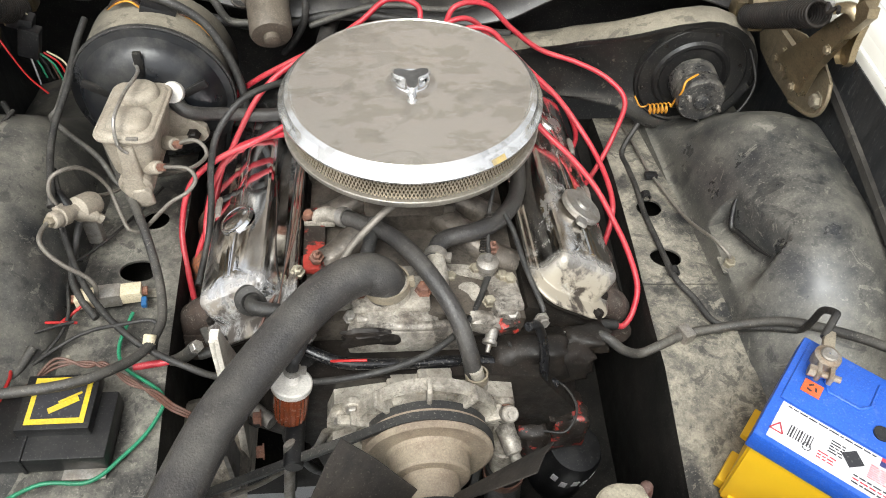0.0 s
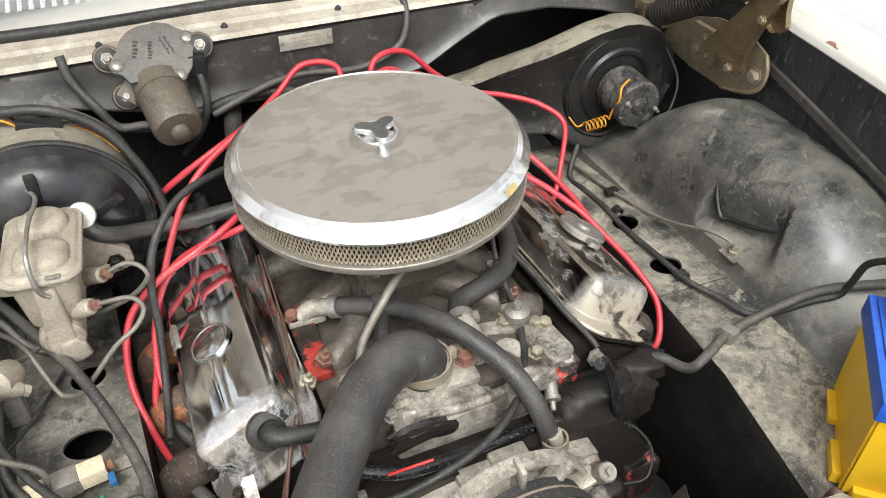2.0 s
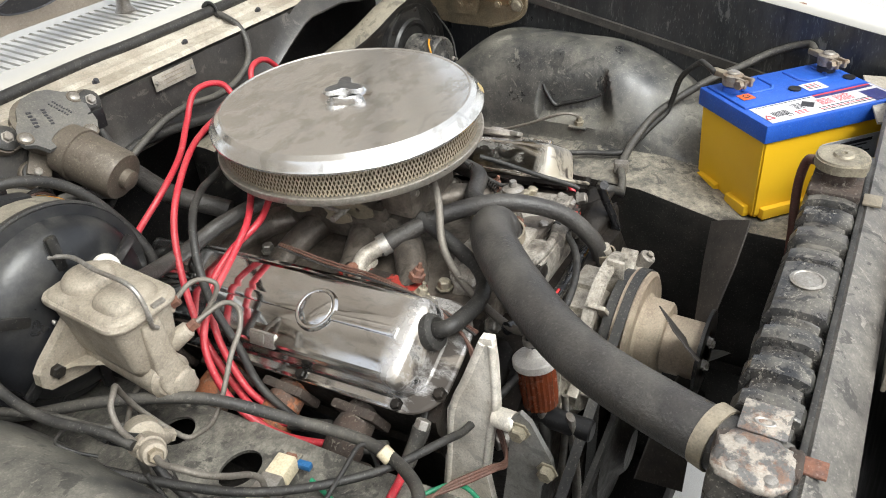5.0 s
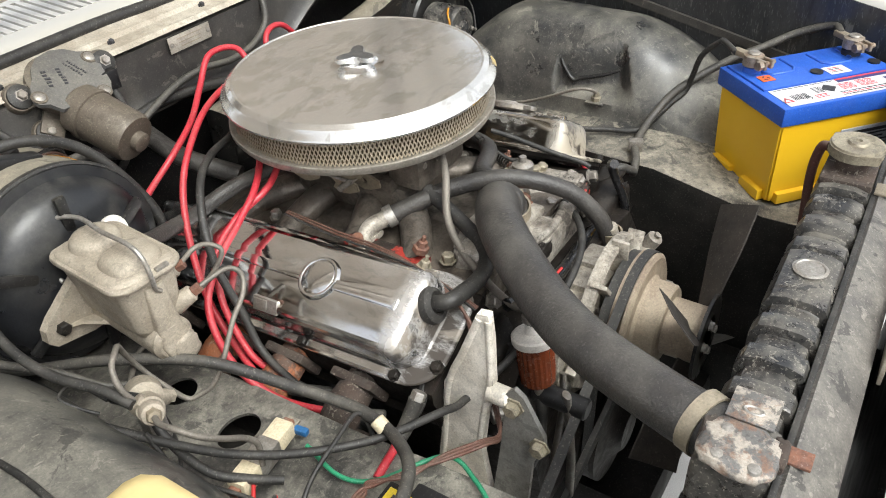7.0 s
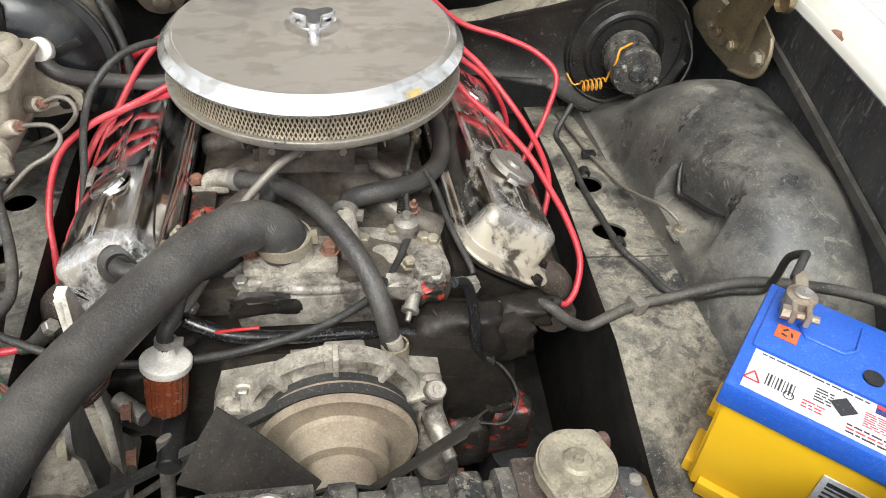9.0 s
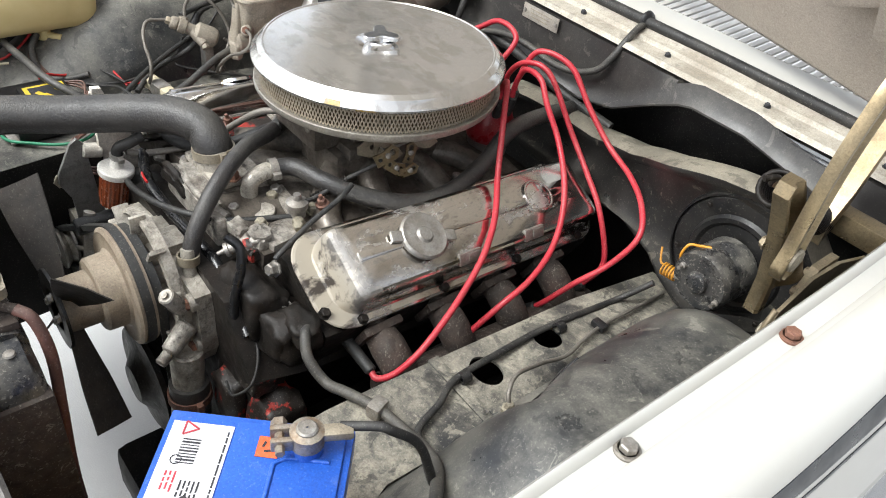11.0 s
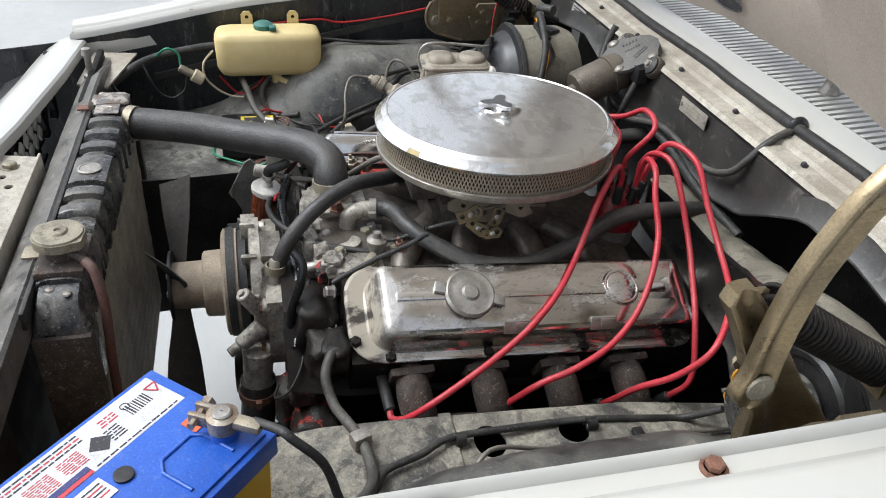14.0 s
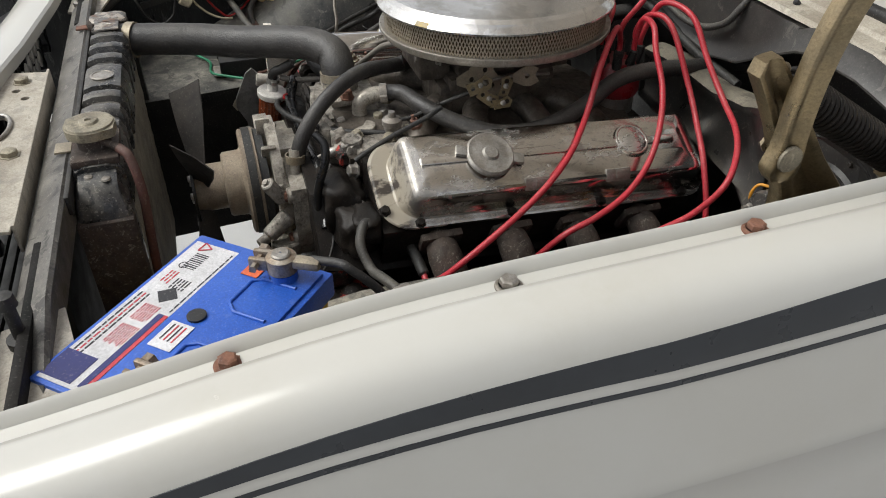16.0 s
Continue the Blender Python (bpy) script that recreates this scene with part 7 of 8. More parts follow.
part("lid_tab", box(B(), mp(0.014, -0.064, 0.953), (0.016, 0.006, 0.006), R10, 0.0015), STEEL, lid)
part("bail_wire", tube(B(), [mp(-0.036, 0.058, 0.915), mp(-0.040, 0.080, 0.930), mp(-0.034, 0.090, 0.952), mp(-0.018, 0.082, 0.976), mp(0.0, 0.05, 0.982), mp(-0.004, 0.0, 0.985), mp(-0.004, -0.048, 0.986), mp(-0.004, -0.066, 0.977), mp(-0.004, -0.072, 0.955), mp(-0.002, -0.068, 0.938), mp(0.004, -0.066, 0.930)], 0.0026, 10), STEEL, mc, "bent wire bail")
bm = plate(B(), [(-0.082, -0.010), (-0.074, -0.020), (-0.03, -0.030), (0.03, -0.030), (0.074, -0.020), (0.082, -0.010), (0.080, 0.004), (0.070, 0.014), (0.028, 0.044), (-0.028, 0.044), (-0.070, 0.014), (-0.080, 0.004)], [], at(mp(0, 0.046, 0.878), (0, -1, 0), (1, 0, 0)), 0.012)
part("mount_flange", bm, BEIGE, mc, "cast mounting flange")
for sx in (-1, 1):
    part("flange_rib", loft(B(), [[mp(sx * x + o_, y, z) for o_, y in ((-0.004, 0.044), (0.004, 0.044), (0.004, y1), (-0.004, y1))] for x, z, y1 in ((0.020, 0.866, 0.014), (0.040, 0.872, 0.034), (0.066, 0.876, 0.042))]), BEIGE, mc)
    part("bolt", bolt(B(), mp(sx * 0.062, 0.044, 0.876), (0, -1, 0), 0.008, 0.010), GREASE, mc)
for a, b in (((0.020, -0.050, 0.890), (0.040, -0.062, 0.902)), ((0.024, 0.006, 0.892), (0.054, -0.018, 0.908))):
    part("port_boss", cyl(B(), mp(*a), mp(*b), 0.0115, 18, 0.0095, 0.002), BEIGE, mc, "cast outlet boss")
    d_ = (mp(*b) - mp(*a)).normalized()
    part("pipe_nut", cyl(B(), mp(*b), mp(*b) + d_ * 0.010, 0.0065, 6, bev=0.0008), RUSTB, mc)
cable("brake_pipe", [mp(0.042, -0.063, 0.903), (-0.330, -0.032, 0.903), (-0.308, -0.038, 0.9045), (-0.299, -0.046, 0.892), (-0.312, -0.055, 0.876), (-0.3375, -0.062, 0.862), (-0.368, -0.069, 0.832), (-0.388, -0.067, 0.810), (-0.402, -0.056, 0.800), (-0.4126, -0.048, 0.801), (-0.424, -0.030, 0.825), (-0.433, -0.016, 0.850), (-0.444, -0.020, 0.880), (-0.455, -0.035, 0.906), (-0.468, -0.053, 0.918), (-0.482, -0.064, 0.914), (-0.487, -0.074, 0.898), (-0.482, -0.080, 0.878)], 0.0030, PIPE, "bent dull steel brake pipe", "pipe")
cable("brake_pipe", [mp(0.056, -0.020, 0.910), (-0.308, 0.012, 0.915), (-0.292, 0.004, 0.912), (-0.288, -0.006, 0.900), (-0.315, 0.006, 0.868), (-0.367, 0.034, 0.83), (-0.40, 0.04, 0.815), (-0.44, 0.0, 0.825), (-0.452, -0.02, 0.838)], 0.0030, PIPE, "bent dull steel brake pipe", "pipe")
cable("guard_cable", [(-0.49, 0.24, 0.97), (-0.499, 0.196, 0.95), (-0.500, 0.131, 0.93), (-0.510, 0.061, 0.905), (-0.507, 0.007, 0.892), (-0.493, -0.05, 0.888), (-0.487, -0.085, 0.88)], 0.0052, RUBBER, "black cable running down beside the booster")
cable("guard_cable", [(-0.50, 0.22, 0.95), (-0.515, 0.11, 0.905), (-0.525, 0.095, 0.885), (-0.472, 0.076, 0.83), (-0.444, 0.047, 0.80), (-0.40, 0.02, 0.785)], 0.0048, GREYC, "dusty cable behind the master cylinder")
pv = thing("proportioning_valve", (-0.462, -0.06, 0.80), "dusty brass brake proportioning valve with fittings", "valve")
VC = V(-0.483, -0.107, 0.875)
VX = (V(-0.447, -0.030, 0.838) - VC).normalized()
VM = at(VC, VX)
part("valve_body", lathe(B(), [(0.006, 0.0), (0.0105, 0.001), (0.012, 0.004), (0.012, 0.012), (0.010, 0.014), (0.0135, 0.016), (0.0135, 0.028), (0.011, 0.030), (0.011, 0.044), (0.014, 0.046), (0.0185, 0.050), (0.0190, 0.076), (0.0165, 0.084), (0.011, 0.088), (0.001, 0.0885)], VM, 26), BEIGE, pv, "stepped brass body", sharp=30)
part("valve_nut", lathe(B(), [(0.001, -0.008), (0.006, -0.008), (0.0075, -0.006), (0.0075, 0.001)], VM, 6), CLAMP, pv, "brass hexagon nut")
vq = VM @ V(0, 0, 0.038)
part("side_port", cyl(B(), vq, V(-0.442, -0.0635, 0.839), 0.0095, 14, 0.0085, 0.001), BEIGE, pv)
part("port_nut", cyl(B(), V(-0.442, -0.0635, 0.839), V(-0.435, -0.0635, 0.833), 0.0072, 6, bev=0.0008), BEIGE, pv)
part("top_port", cyl(B(), VM @ V(0, 0, 0.022), V(-0.481, -0.081, 0.879), 0.0085, 6, bev=0.001), BEIGE, pv)
part("switch_plug", cyl(B(), VM @ V(0, 0, 0.040), V(-0.488, -0.052, 0.876), 0.0085, 14, 0.0065, 0.001), PLASTIC, pv, "black switch plug")
part("switch_boot", tube(B(), [(-0.488, -0.052, 0.876), (-0.492, -0.040, 0.882), (-0.494, -0.026, 0.884)], [0.0065, 0.0055, 0.004], 10), RUBBER, pv)
part("switch_wire", tube(B(), [(-0.494, -0.026, 0.884), (-0.500, -0.008, 0.880), (-0.512, 0.0, 0.868), (-0.505, -0.014, 0.855), (-0.495, -0.03, 0.846)], 0.0018, 6), RUBBER, pv)
part("valve_bracket", box(B(), (-0.458, -0.052, 0.812), (0.022, 0.018, 0.066), bev=0.003), STEEL, pv)
cable("brake_pipe", [VC - VX * 0.006, (-0.489, -0.125, 0.878), (-0.4865, -0.1475, 0.880), (-0.476, -0.160, 0.868), (-0.457, -0.167, 0.850), (-0.4376, -0.1686, 0.832), (-0.428, -0.172, 0.815), (-0.432, -0.176, 0.79)], 0.0032, PIPE, "bent dusty brake pipe", "pipe")
cable("brake_hose", [VM @ V(0, 0, 0.06), (-0.470, -0.085, 0.82), (-0.470, -0.14, 0.80), (-0.452, -0.175, 0.79), (-0.43, -0.20, 0.78)], 0.005, RUBBER, "black hose below the brake valve", "hose")

rs = thing("ballast_resistor", (-0.42, -0.162, 0.765), "cream ceramic ballast resistor on a metal clip", "resistor")
RR_ = Matrix.Rotation(radians(8), 3, "Z")
part("ceramic", box(B(), (-0.42, -0.162, 0.782), (0.088, 0.022, 0.020), RR_, 0.002), CERAMIC, rs)
part("strap", box(B(), (-0.42, -0.162, 0.782), (0.034, 0.025, 0.023), RR_, 0.003), STEEL, rs)
for x in (-0.466, -0.374):
    part("terminal", box(B(), (x, -0.162 + (x + 0.42) * 0.14, 0.783), (0.010, 0.012, 0.006), RR_, 0.001), RUSTB, rs)
part("blue_plug", box(B(), (-0.372, -0.172, 0.778), (0.008, 0.016, 0.008), RR_, 0.002), M("blue_crimp", (0.02, 0.12, 0.3), 0.4), rs)

ib = thing("ignition_module", (-0.43, -0.375, 0.765), "black ignition module box with a yellow bordered sticker", "ignition module")
part("module_case", box(B(), (-0.445, -0.370, 0.779), (0.145, 0.090, 0.030), bev=0.003), PLASTIC, ib)
part("module_top", box(B(), (-0.436, -0.346, 0.800), (0.086, 0.076, 0.018), bev=0.003), PLASTIC, ib)
stb = part("sticker_border", box(B(), (-0.434, -0.345, 0.8094), (0.068, 0.064, 0.0008)), YSTICK, ib, "yellow sticker border")
part("sticker_field", box(B(), (-0.434, -0.345, 0.8100), (0.056, 0.050, 0.0006)), INK, stb, "black sticker field")
R3 = Matrix.Rotation(radians(28), 3, "Z")
part("logo_shape", box(B(), (-0.428, -0.352, 0.8106), (0.036, 0.008, 0.0005), R3), YSTICK, stb)
part("logo_shape", box(B(), (-0.422, -0.342, 0.8106), (0.028, 0.003, 0.0005), R3), YSTICK, stb)
part("logo_shape", box(B(), (-0.440, -0.328, 0.8106), (0.010, 0.004, 0.0005), R3), YSTICK, stb)
part("cable_strap", box(B(), (-0.468, -0.370, 0.780), (0.005, 0.093, 0.032), bev=0.001), PLASTIC, ib)
part("mount_foot", box(B(), (-0.40, -0.420, 0.766), (0.05, 0.016, 0.003), bev=0.001), STEEL, ib)

# washer bottle on the far guard
wb = thing("washer_bottle", (-0.60, -0.31, 0.86), "yellowed plastic washer bottle with a teal cap", "washer bottle")
secs = []
for z, ox, oy in ((0.868, 0.022, 0.065), (0.873, 0.036, 0.098), (0.888, 0.042, 0.106), (0.945, 0.043, 0.108), (0.957, 0.038, 0.102), (0.961, 0.028, 0.090)):
    secs.append([V(-0.592 + ox * cx_, -0.310 + oy * cy_, z - 0.012) for cx_, cy_ in ((-1, -0.8), (-0.8, -0.95), (-0.5, -1), (0.5, -1), (0.8, -0.95), (1, -0.8), (1, 0.8), (0.8, 0.95), (0.5, 1), (-0.5, 1), (-0.8, 0.95), (-1, 0.8))])
part("tank", loft(B(), secs), CREAM, wb, "yellowed plastic tank", sharp=60)
part("cap", lathe(B(), [(0.018, 0.959), (0.020, 0.962), (0.020, 0.970), (0.012, 0.975), (0.001, 0.975)], Matrix.Translation((-0.592, -0.318, -0.012)), 22), TEAL, wb, "teal snap cap")
part("cap_tab", box(B(), (-0.572, -0.300, 0.956), (0.02, 0.014, 0.008), bev=0.002), TEAL, wb)
for y in (-0.35, -0.255):
    part("hanger_tab", plate(B(), [(-0.012, -0.01), (0.012, -0.01), (0.012, 0.012), (0.006, 0.02), (-0.006, 0.02), (-0.012, 0.012)], [(0, 0.008, 0.004, 0.004)], at(V(-0.636, y, 0.950), (1, 0, 0), (0, 1, 0)), 0.004), CREAM, wb)
part("pump", cyl(B(), (-0.585, -0.30, 0.835), (-0.585, -0.295, 0.868), 0.012, 14, bev=0.002), CREAM, wb)
part("pump_outlet", cyl(B(), (-0.585, -0.30, 0.845), (-0.56, -0.275, 0.842), 0.006, 10), CREAM, wb)
cable("washer_tube", [(-0.575, -0.312, 0.85), (-0.555, -0.33, 0.83), (-0.535, -0.325, 0.80), (-0.51, -0.30, 0.79), (-0.49, -0.26, 0.80)], 0.006, GREYC, "grey washer tube below the bottle", "tube")

# hood hinges
def hinge(s):
    t = bonnet
    def side(x):
        return Matrix(((0, 0, s, s * x), (1, 0, 0, 0), (0, 1, 0, 0), (0, 0, 0, 1)))
    part("hinge_side_plate", plate(B(), [(0.285, 0.925), (0.263, 0.906), (0.202, 0.897), (0.121, 0.897), (0.075, 0.910), (0.050, 0.923), (0.038, 0.940), (0.036, 0.965), (0.045, 0.985), (0.066, 0.993), (0.10, 1.005), (0.16, 1.0), (0.25, 0.97)], [], side(0.645), 0.004), PLATEDD, t, "stained hinge base plate")
    part("hinge_flange", tube(B(), [(s * 0.641, 0.121, 0.898), (s * 0.641, 0.075, 0.911), (s * 0.641, 0.050, 0.924), (s * 0.641, 0.038, 0.941), (s * 0.641, 0.037, 0.965), (s * 0.641, 0.046, 0.985)], 0.0035, 8), PLATEDD, t, "folded plate edge")
    part("hinge_reinforcement", plate(B(), [(0.195, 0.925), (0.140, 0.928), (0.130, 0.955), (0.15, 0.985), (0.195, 0.985)], [], side(0.632), 0.010), PLATEDD, t, "riveted hinge reinforcement")
    part("hinge_bolt", bolt(B(), V(s * 0.640, 0.057, 0.947), (-s, 0, 0), 0.011, 0.009), CAPM, t)
    for x, y, z in ((0.604, 0.040, 1.050), (0.604, 0.080, 0.957), (0.620, 0.150, 0.945), (0.620, 0.175, 0.945), (0.620, 0.160, 0.968)):
        part("hinge_bolt", bolt(B(), V(s * x, y, z), (-s, 0, 0), 0.006, 0.005), PLATEDD, t)
    fore = ((0.058, 0.955), (0.055, 1.0), (0.042, 1.035), (0.028, 1.07), (0.012, 1.10), (-0.004, 1.127), (0.000, 1.139))
    aft = ((0.150, 0.968), (0.125, 1.0), (0.095, 1.035), (0.072, 1.068), (0.050, 1.10), (0.027, 1.130), (0.016, 1.142))
    secs = []
    for k, (fa, ra_) in enumerate(zip(fore, aft)):
        a_, b_ = V(0, *fa), V(0, *ra_)
        deep = 0.011 if k < 5 else 0.004
        secs.append([a_.lerp(b_, w_) + V(s * x_, 0, 0) for w_, x_ in ((0.0, 0.605), (0.0, 0.618), (0.04, 0.621), (0.16, 0.621), (0.24, 0.619), (0.42, 0.621 - deep), (0.58, 0.621 - deep), (0.76, 0.619), (0.84, 0.621), (0.96, 0.621), (1.0, 0.618), (1.0, 0.605), (0.5, 0.604))])
    part("hinge_tower", loft(B(), secs), PLATED, t, "pressed steel tower with a sunk groove", sharp=40)
    sp_ = spline([V(s * 0.634, *q) for q in ((0.030, 1.030), (0.036, 1.053), (0.0395, 1.111), (0.048, 1.158), (0.062, 1.196), (0.076, 1.224), (0.104, 1.254), (0.150, 1.285), (0.20, 1.308), (0.245, 1.325))], 5)
    secs = []
    for i, p in enumerate(sp_):
        dd = (sp_[min(i + 1, len(sp_) - 1)] - sp_[max(i - 1, 0)]).normalized()
        wv = V(s, 0, 0).cross(dd).normalized()
        w = 0.0148 if i > 6 else (0.008, 0.0145, 0.0180, 0.0192, 0.0190, 0.0180, 0.0160)[i]
        secs.append([p + wv * w * a + V(s * b, 0, 0) for a, b in ((1, -0.008), (1, 0.001), (0.85, 0.004), (0.5, 0.004), (0.35, 0.0015), (-0.35, 0.0015), (-0.5, 0.004), (-0.85, 0.004), (-1, 0.001), (-1, -0.008), (-0.9, -0.008), (-0.85, 0.0), (0.85, 0.0), (0.9, -0.008))])
    part("hinge_arm", loft(B(), secs), PLATED, t, "curved channel arm", sharp=50)
    P0 = V(s * 0.637, 0.036, 1.053)
    part("hinge_pivot", lathe(B(), [(0.0125, 0), (0.0125, 0.002), (0.0115, 0.0035), (0.001, 0.004)], at(P0, (s, 0, 0)), 24), CAPM, t, "round pivot rivet")
    a, b = V(s * 0.582, 0.035, 1.112), V(s * 0.580, 0.265, 0.968)
    dd = (b - a).normalized()
    u = dd.orthogonal().normalized()
    v = dd.cross(u)
    L_ = (b - a).length
    turns = 27
    pts = [a + dd * (L_ * (0.12 + 0.76 * k / (turns * 16))) + (u * math.cos(2 * math.pi * k / 16) + v * math.sin(2 * math.pi * k / 16)) * 0.018 for k in range(turns * 16 + 1)]
    part("hinge_spring", tube(B(), pts, 0.0027, 8, 1), GREASE, t, "dark coil spring")
    part("hinge_spring_hook", tube(B(), [pts[0], a + dd * 0.015, a + u * 0.01, a - dd * 0.012], 0.003, 6), GREASE, t)
    part("hinge_spring_hook", tube(B(), [pts[-1], b - dd * 0.015, b + u * 0.01, b + dd * 0.012], 0.003, 6), GREASE, t)
    part("hinge_hook_tab", tube(B(), [(s * 0.61, 0.018, 1.116), (s * 0.60, 0.032, 1.122), (s * 0.59, 0.046, 1.112)], 0.009, 10, flat=0.4), PLATED, t)
    secs = [[V(s * x, y, z + dz) for x, dz in ((0.575, -0.014), (0.575, 0.014), (0.60, 0.014), (0.60, -0.014))] for y, z in ((0.215, 0.985), (0.245, 1.02), (0.275, 1.08), (0.32, 1.16))]
    part("hinge_rear_link", loft(B(), secs), PLATED, t, "curved rear link")
    part("hinge_spring_bracket", box(B(), (s * 0.61, 0.27, 0.985), (0.09, 0.03, 0.03), bev=0.004), PLATED, t)
    return t


hinge(1)
hinge(-1)

# ---- wiring on the far guard ----
cable("thick_cable", [(-0.50, 0.25, 0.80), (-0.484, 0.157, 0.805), (-0.435, 0.04, 0.835), (-0.386, -0.060, 0.839), (-0.352, -0.145, 0.815), (-0.336, -0.21, 0.805), (-0.338, -0.248, 0.806), (-0.352, -0.285, 0.812), (-0.385, -0.325, 0.832), (-0.43, -0.347, 0.842), (-0.50, -0.358, 0.846), (-0.58, -0.37, 0.848)], 0.0065, GREYC, "thick grey cable looping over the guard")
tb = thing("cable_tape", (-0.343, -0.260, 0.80), "cream tape band on the cable", "tape")
part("band", lathe(B(), [(0.0065, -0.007), (0.0082, -0.006), (0.0082, 0.006), (0.0065, 0.007)], at(V(-0.3435, -0.260, 0.8095), (-0.1, -0.75, -0.45)), 14, cap=False), CERAMIC, tb)
cable("bonnet_cable", [(-0.60, 0.12, 0.90), (-0.527, 0.014, 0.855), (-0.453, -0.153, 0.816), (-0.373, -0.249, 0.803), (-0.289, -0.296, 0.794), (-0.244, -0.302, 0.778), (-0.153, -0.329, 0.803), (-0.067, -0.339, 0.830), (0.009, -0.321, 0.843), (0.066, -0.273, 0.845), (0.102, -0.198, 0.846)], 0.0046, RUBBER, "black cable across the front of the engine", n=10)
cable("lead_wire", [(-0.495, -0.281, 0.786), (-0.469, -0.253, 0.786), (-0.428, -0.237, 0.80), (-0.378, -0.233, 0.81), (-0.346, -0.229, 0.81), (-0.339, -0.237, 0.80), (-0.345, -0.25, 0.775)], 0.0026, RUBBER, "thin black wire by the resistor", "wire")
cable("lead_wire", [(-0.479, -0.138, 0.79), (-0.465, -0.201, 0.786), (-0.472, -0.243, 0.786), (-0.495, -0.283, 0.785)], 0.0024, RUBBER, "thin black wire hanging on the guard", "wire")
cable("lead_wire", [(-0.486, -0.085, 0.84), (-0.483, -0.103, 0.80), (-0.471, -0.10, 0.79), (-0.44, -0.047, 0.78), (-0.419, 0.006, 0.77), (-0.386, 0.07, 0.77)], 0.0024, RUBBER, "thin black wire below the brake valve", "wire")
cable("green_wire", [(-0.384, -0.190, 0.778), (-0.394, -0.24, 0.772), (-0.379, -0.277, 0.772), (-0.324, -0.323, 0.778), (-0.331, -0.363, 0.772), (-0.361, -0.404, 0.770), (-0.393, -0.432, 0.768), (-0.447, -0.432, 0.768), (-0.493, -0.457, 0.77), (-0.55, -0.48, 0.775)], 0.0026, GREENW, "green wire round the module", "wire")
for k in range(3):
    o = 0.004 * k
    cable("brown_wire", [(-0.56, -0.335, 0.815 + o), (-0.521, -0.327 + o, 0.80), (-0.486, -0.319 - o, 0.80), (-0.455, -0.292 + o, 0.80 + o), (-0.417, -0.284 - o, 0.80), (-0.398, -0.291 + o, 0.795), (-0.367, -0.301 - o, 0.785), (-0.33, -0.331 + o, 0.785), (-0.299, -0.357 + o, 0.79), (-0.262, -0.352, 0.76 + o), (-0.228, -0.325, 0.765 + 2 * o), (-0.212, -0.302 + o, 0.82), (-0.196, -0.272, 0.852), (-0.178, -0.22 - o, 0.866)], 0.0019, BROWNW, "thin dusty brown wire", "wire", "brown wires")
cable("red_wire", [(-0.449, -0.178, 0.785), (-0.472, -0.199, 0.778), (-0.491, -0.229, 0.787), (-0.529, -0.251, 0.798), (-0.539, -0.264, 0.802), (-0.568, -0.288, 0.822), (-0.585, -0.30, 0.845)], 0.0022, REDW, "thin red wire on the guard", "wire")
cable("red_wire", [(-0.556, -0.272, 0.812), (-0.537, -0.271, 0.804), (-0.523, -0.272, 0.80), (-0.508, -0.296, 0.798), (-0.503, -0.325, 0.808), (-0.509, -0.338, 0.80)], 0.0022, REDW, "thin red wire on the guard", "wire")
fl = thing("ignition_lead", (-0.33, -0.263, 0.765), "short red ignition lead with a grey plug boot", "ignition lead", "ignition leads")
part("lead", tube(B(), [(-0.372, -0.270, 0.762), (-0.352, -0.268, 0.765), (-0.335, -0.265, 0.764), (-0.318, -0.262, 0.767)], 0.0048, 10), REDLEAD, fl, "red silicone lead")
part("plug_boot", tube(B(), [(-0.326, -0.263, 0.764), (-0.312, -0.262, 0.768), (-0.297, -0.264, 0.784), (-0.288, -0.266, 0.797)], [0.0068, 0.0085, 0.0088, 0.0095], 14), GREYC, fl, "dusty grey plug boot")
part("plug_hex", cyl(B(), (-0.289, -0.2658, 0.796), (-0.282, -0.267, 0.804), 0.0085, 6, bev=0.001), STEEL, fl, "bright spark plug hexagon")
cable("black_tape_loom", [(-0.15, -0.30, 0.84), (-0.10, -0.315, 0.825), (-0.04, -0.315, 0.815), (0.03, -0.31, 0.81), (0.09, -0.305, 0.80), (0.15, -0.31, 0.775), (0.19, -0.315, 0.755)], 0.008, M("shiny_black_tape", (0.012, 0.012, 0.013), 0.22, bump=0.3, bscale=80), "shiny black taped wiring loom", "loom")
cable("red_wire", [(-0.11, -0.318, 0.832), (-0.085, -0.325, 0.842), (-0.065, -0.328, 0.846)], 0.0018, REDW, "short red wire by the loom", "wire")
for k in range(3):
    cable("coil_wire", [(-0.16 + 0.004 * k, 0.02, 0.872), (-0.165 + 0.005 * k, -0.06, 0.868), (-0.168 + 0.004 * k, -0.14, 0.87), (-0.172, -0.21, 0.866), (-0.185 + 0.003 * k, -0.28, 0.85)], 0.0014, BROWNW if k else RUBBER, "thin wire along the valve cover", "wire", "cover wires")
cable("sensor_wire", [(0.12, -0.29, 0.82), (0.14, -0.30, 0.79), (0.17, -0.305, 0.76), (0.205, -0.31, 0.74), (0.225, -0.33, 0.71), (0.21, -0.35, 0.685), (0.18, -0.345, 0.68)], 0.002, RUBBER, "thin black sensor wire", "wire")
hc = thing("harness_connector", (-0.37, 0.21, 1.0), "loose grey harness connectors above the booster", "connector")
part("plug", box(B(), (-0.366, 0.205, 1.006), (0.052, 0.022, 0.014), Matrix.Rotation(radians(18), 3, "Y"), 0.003), PLASTIC, hc)
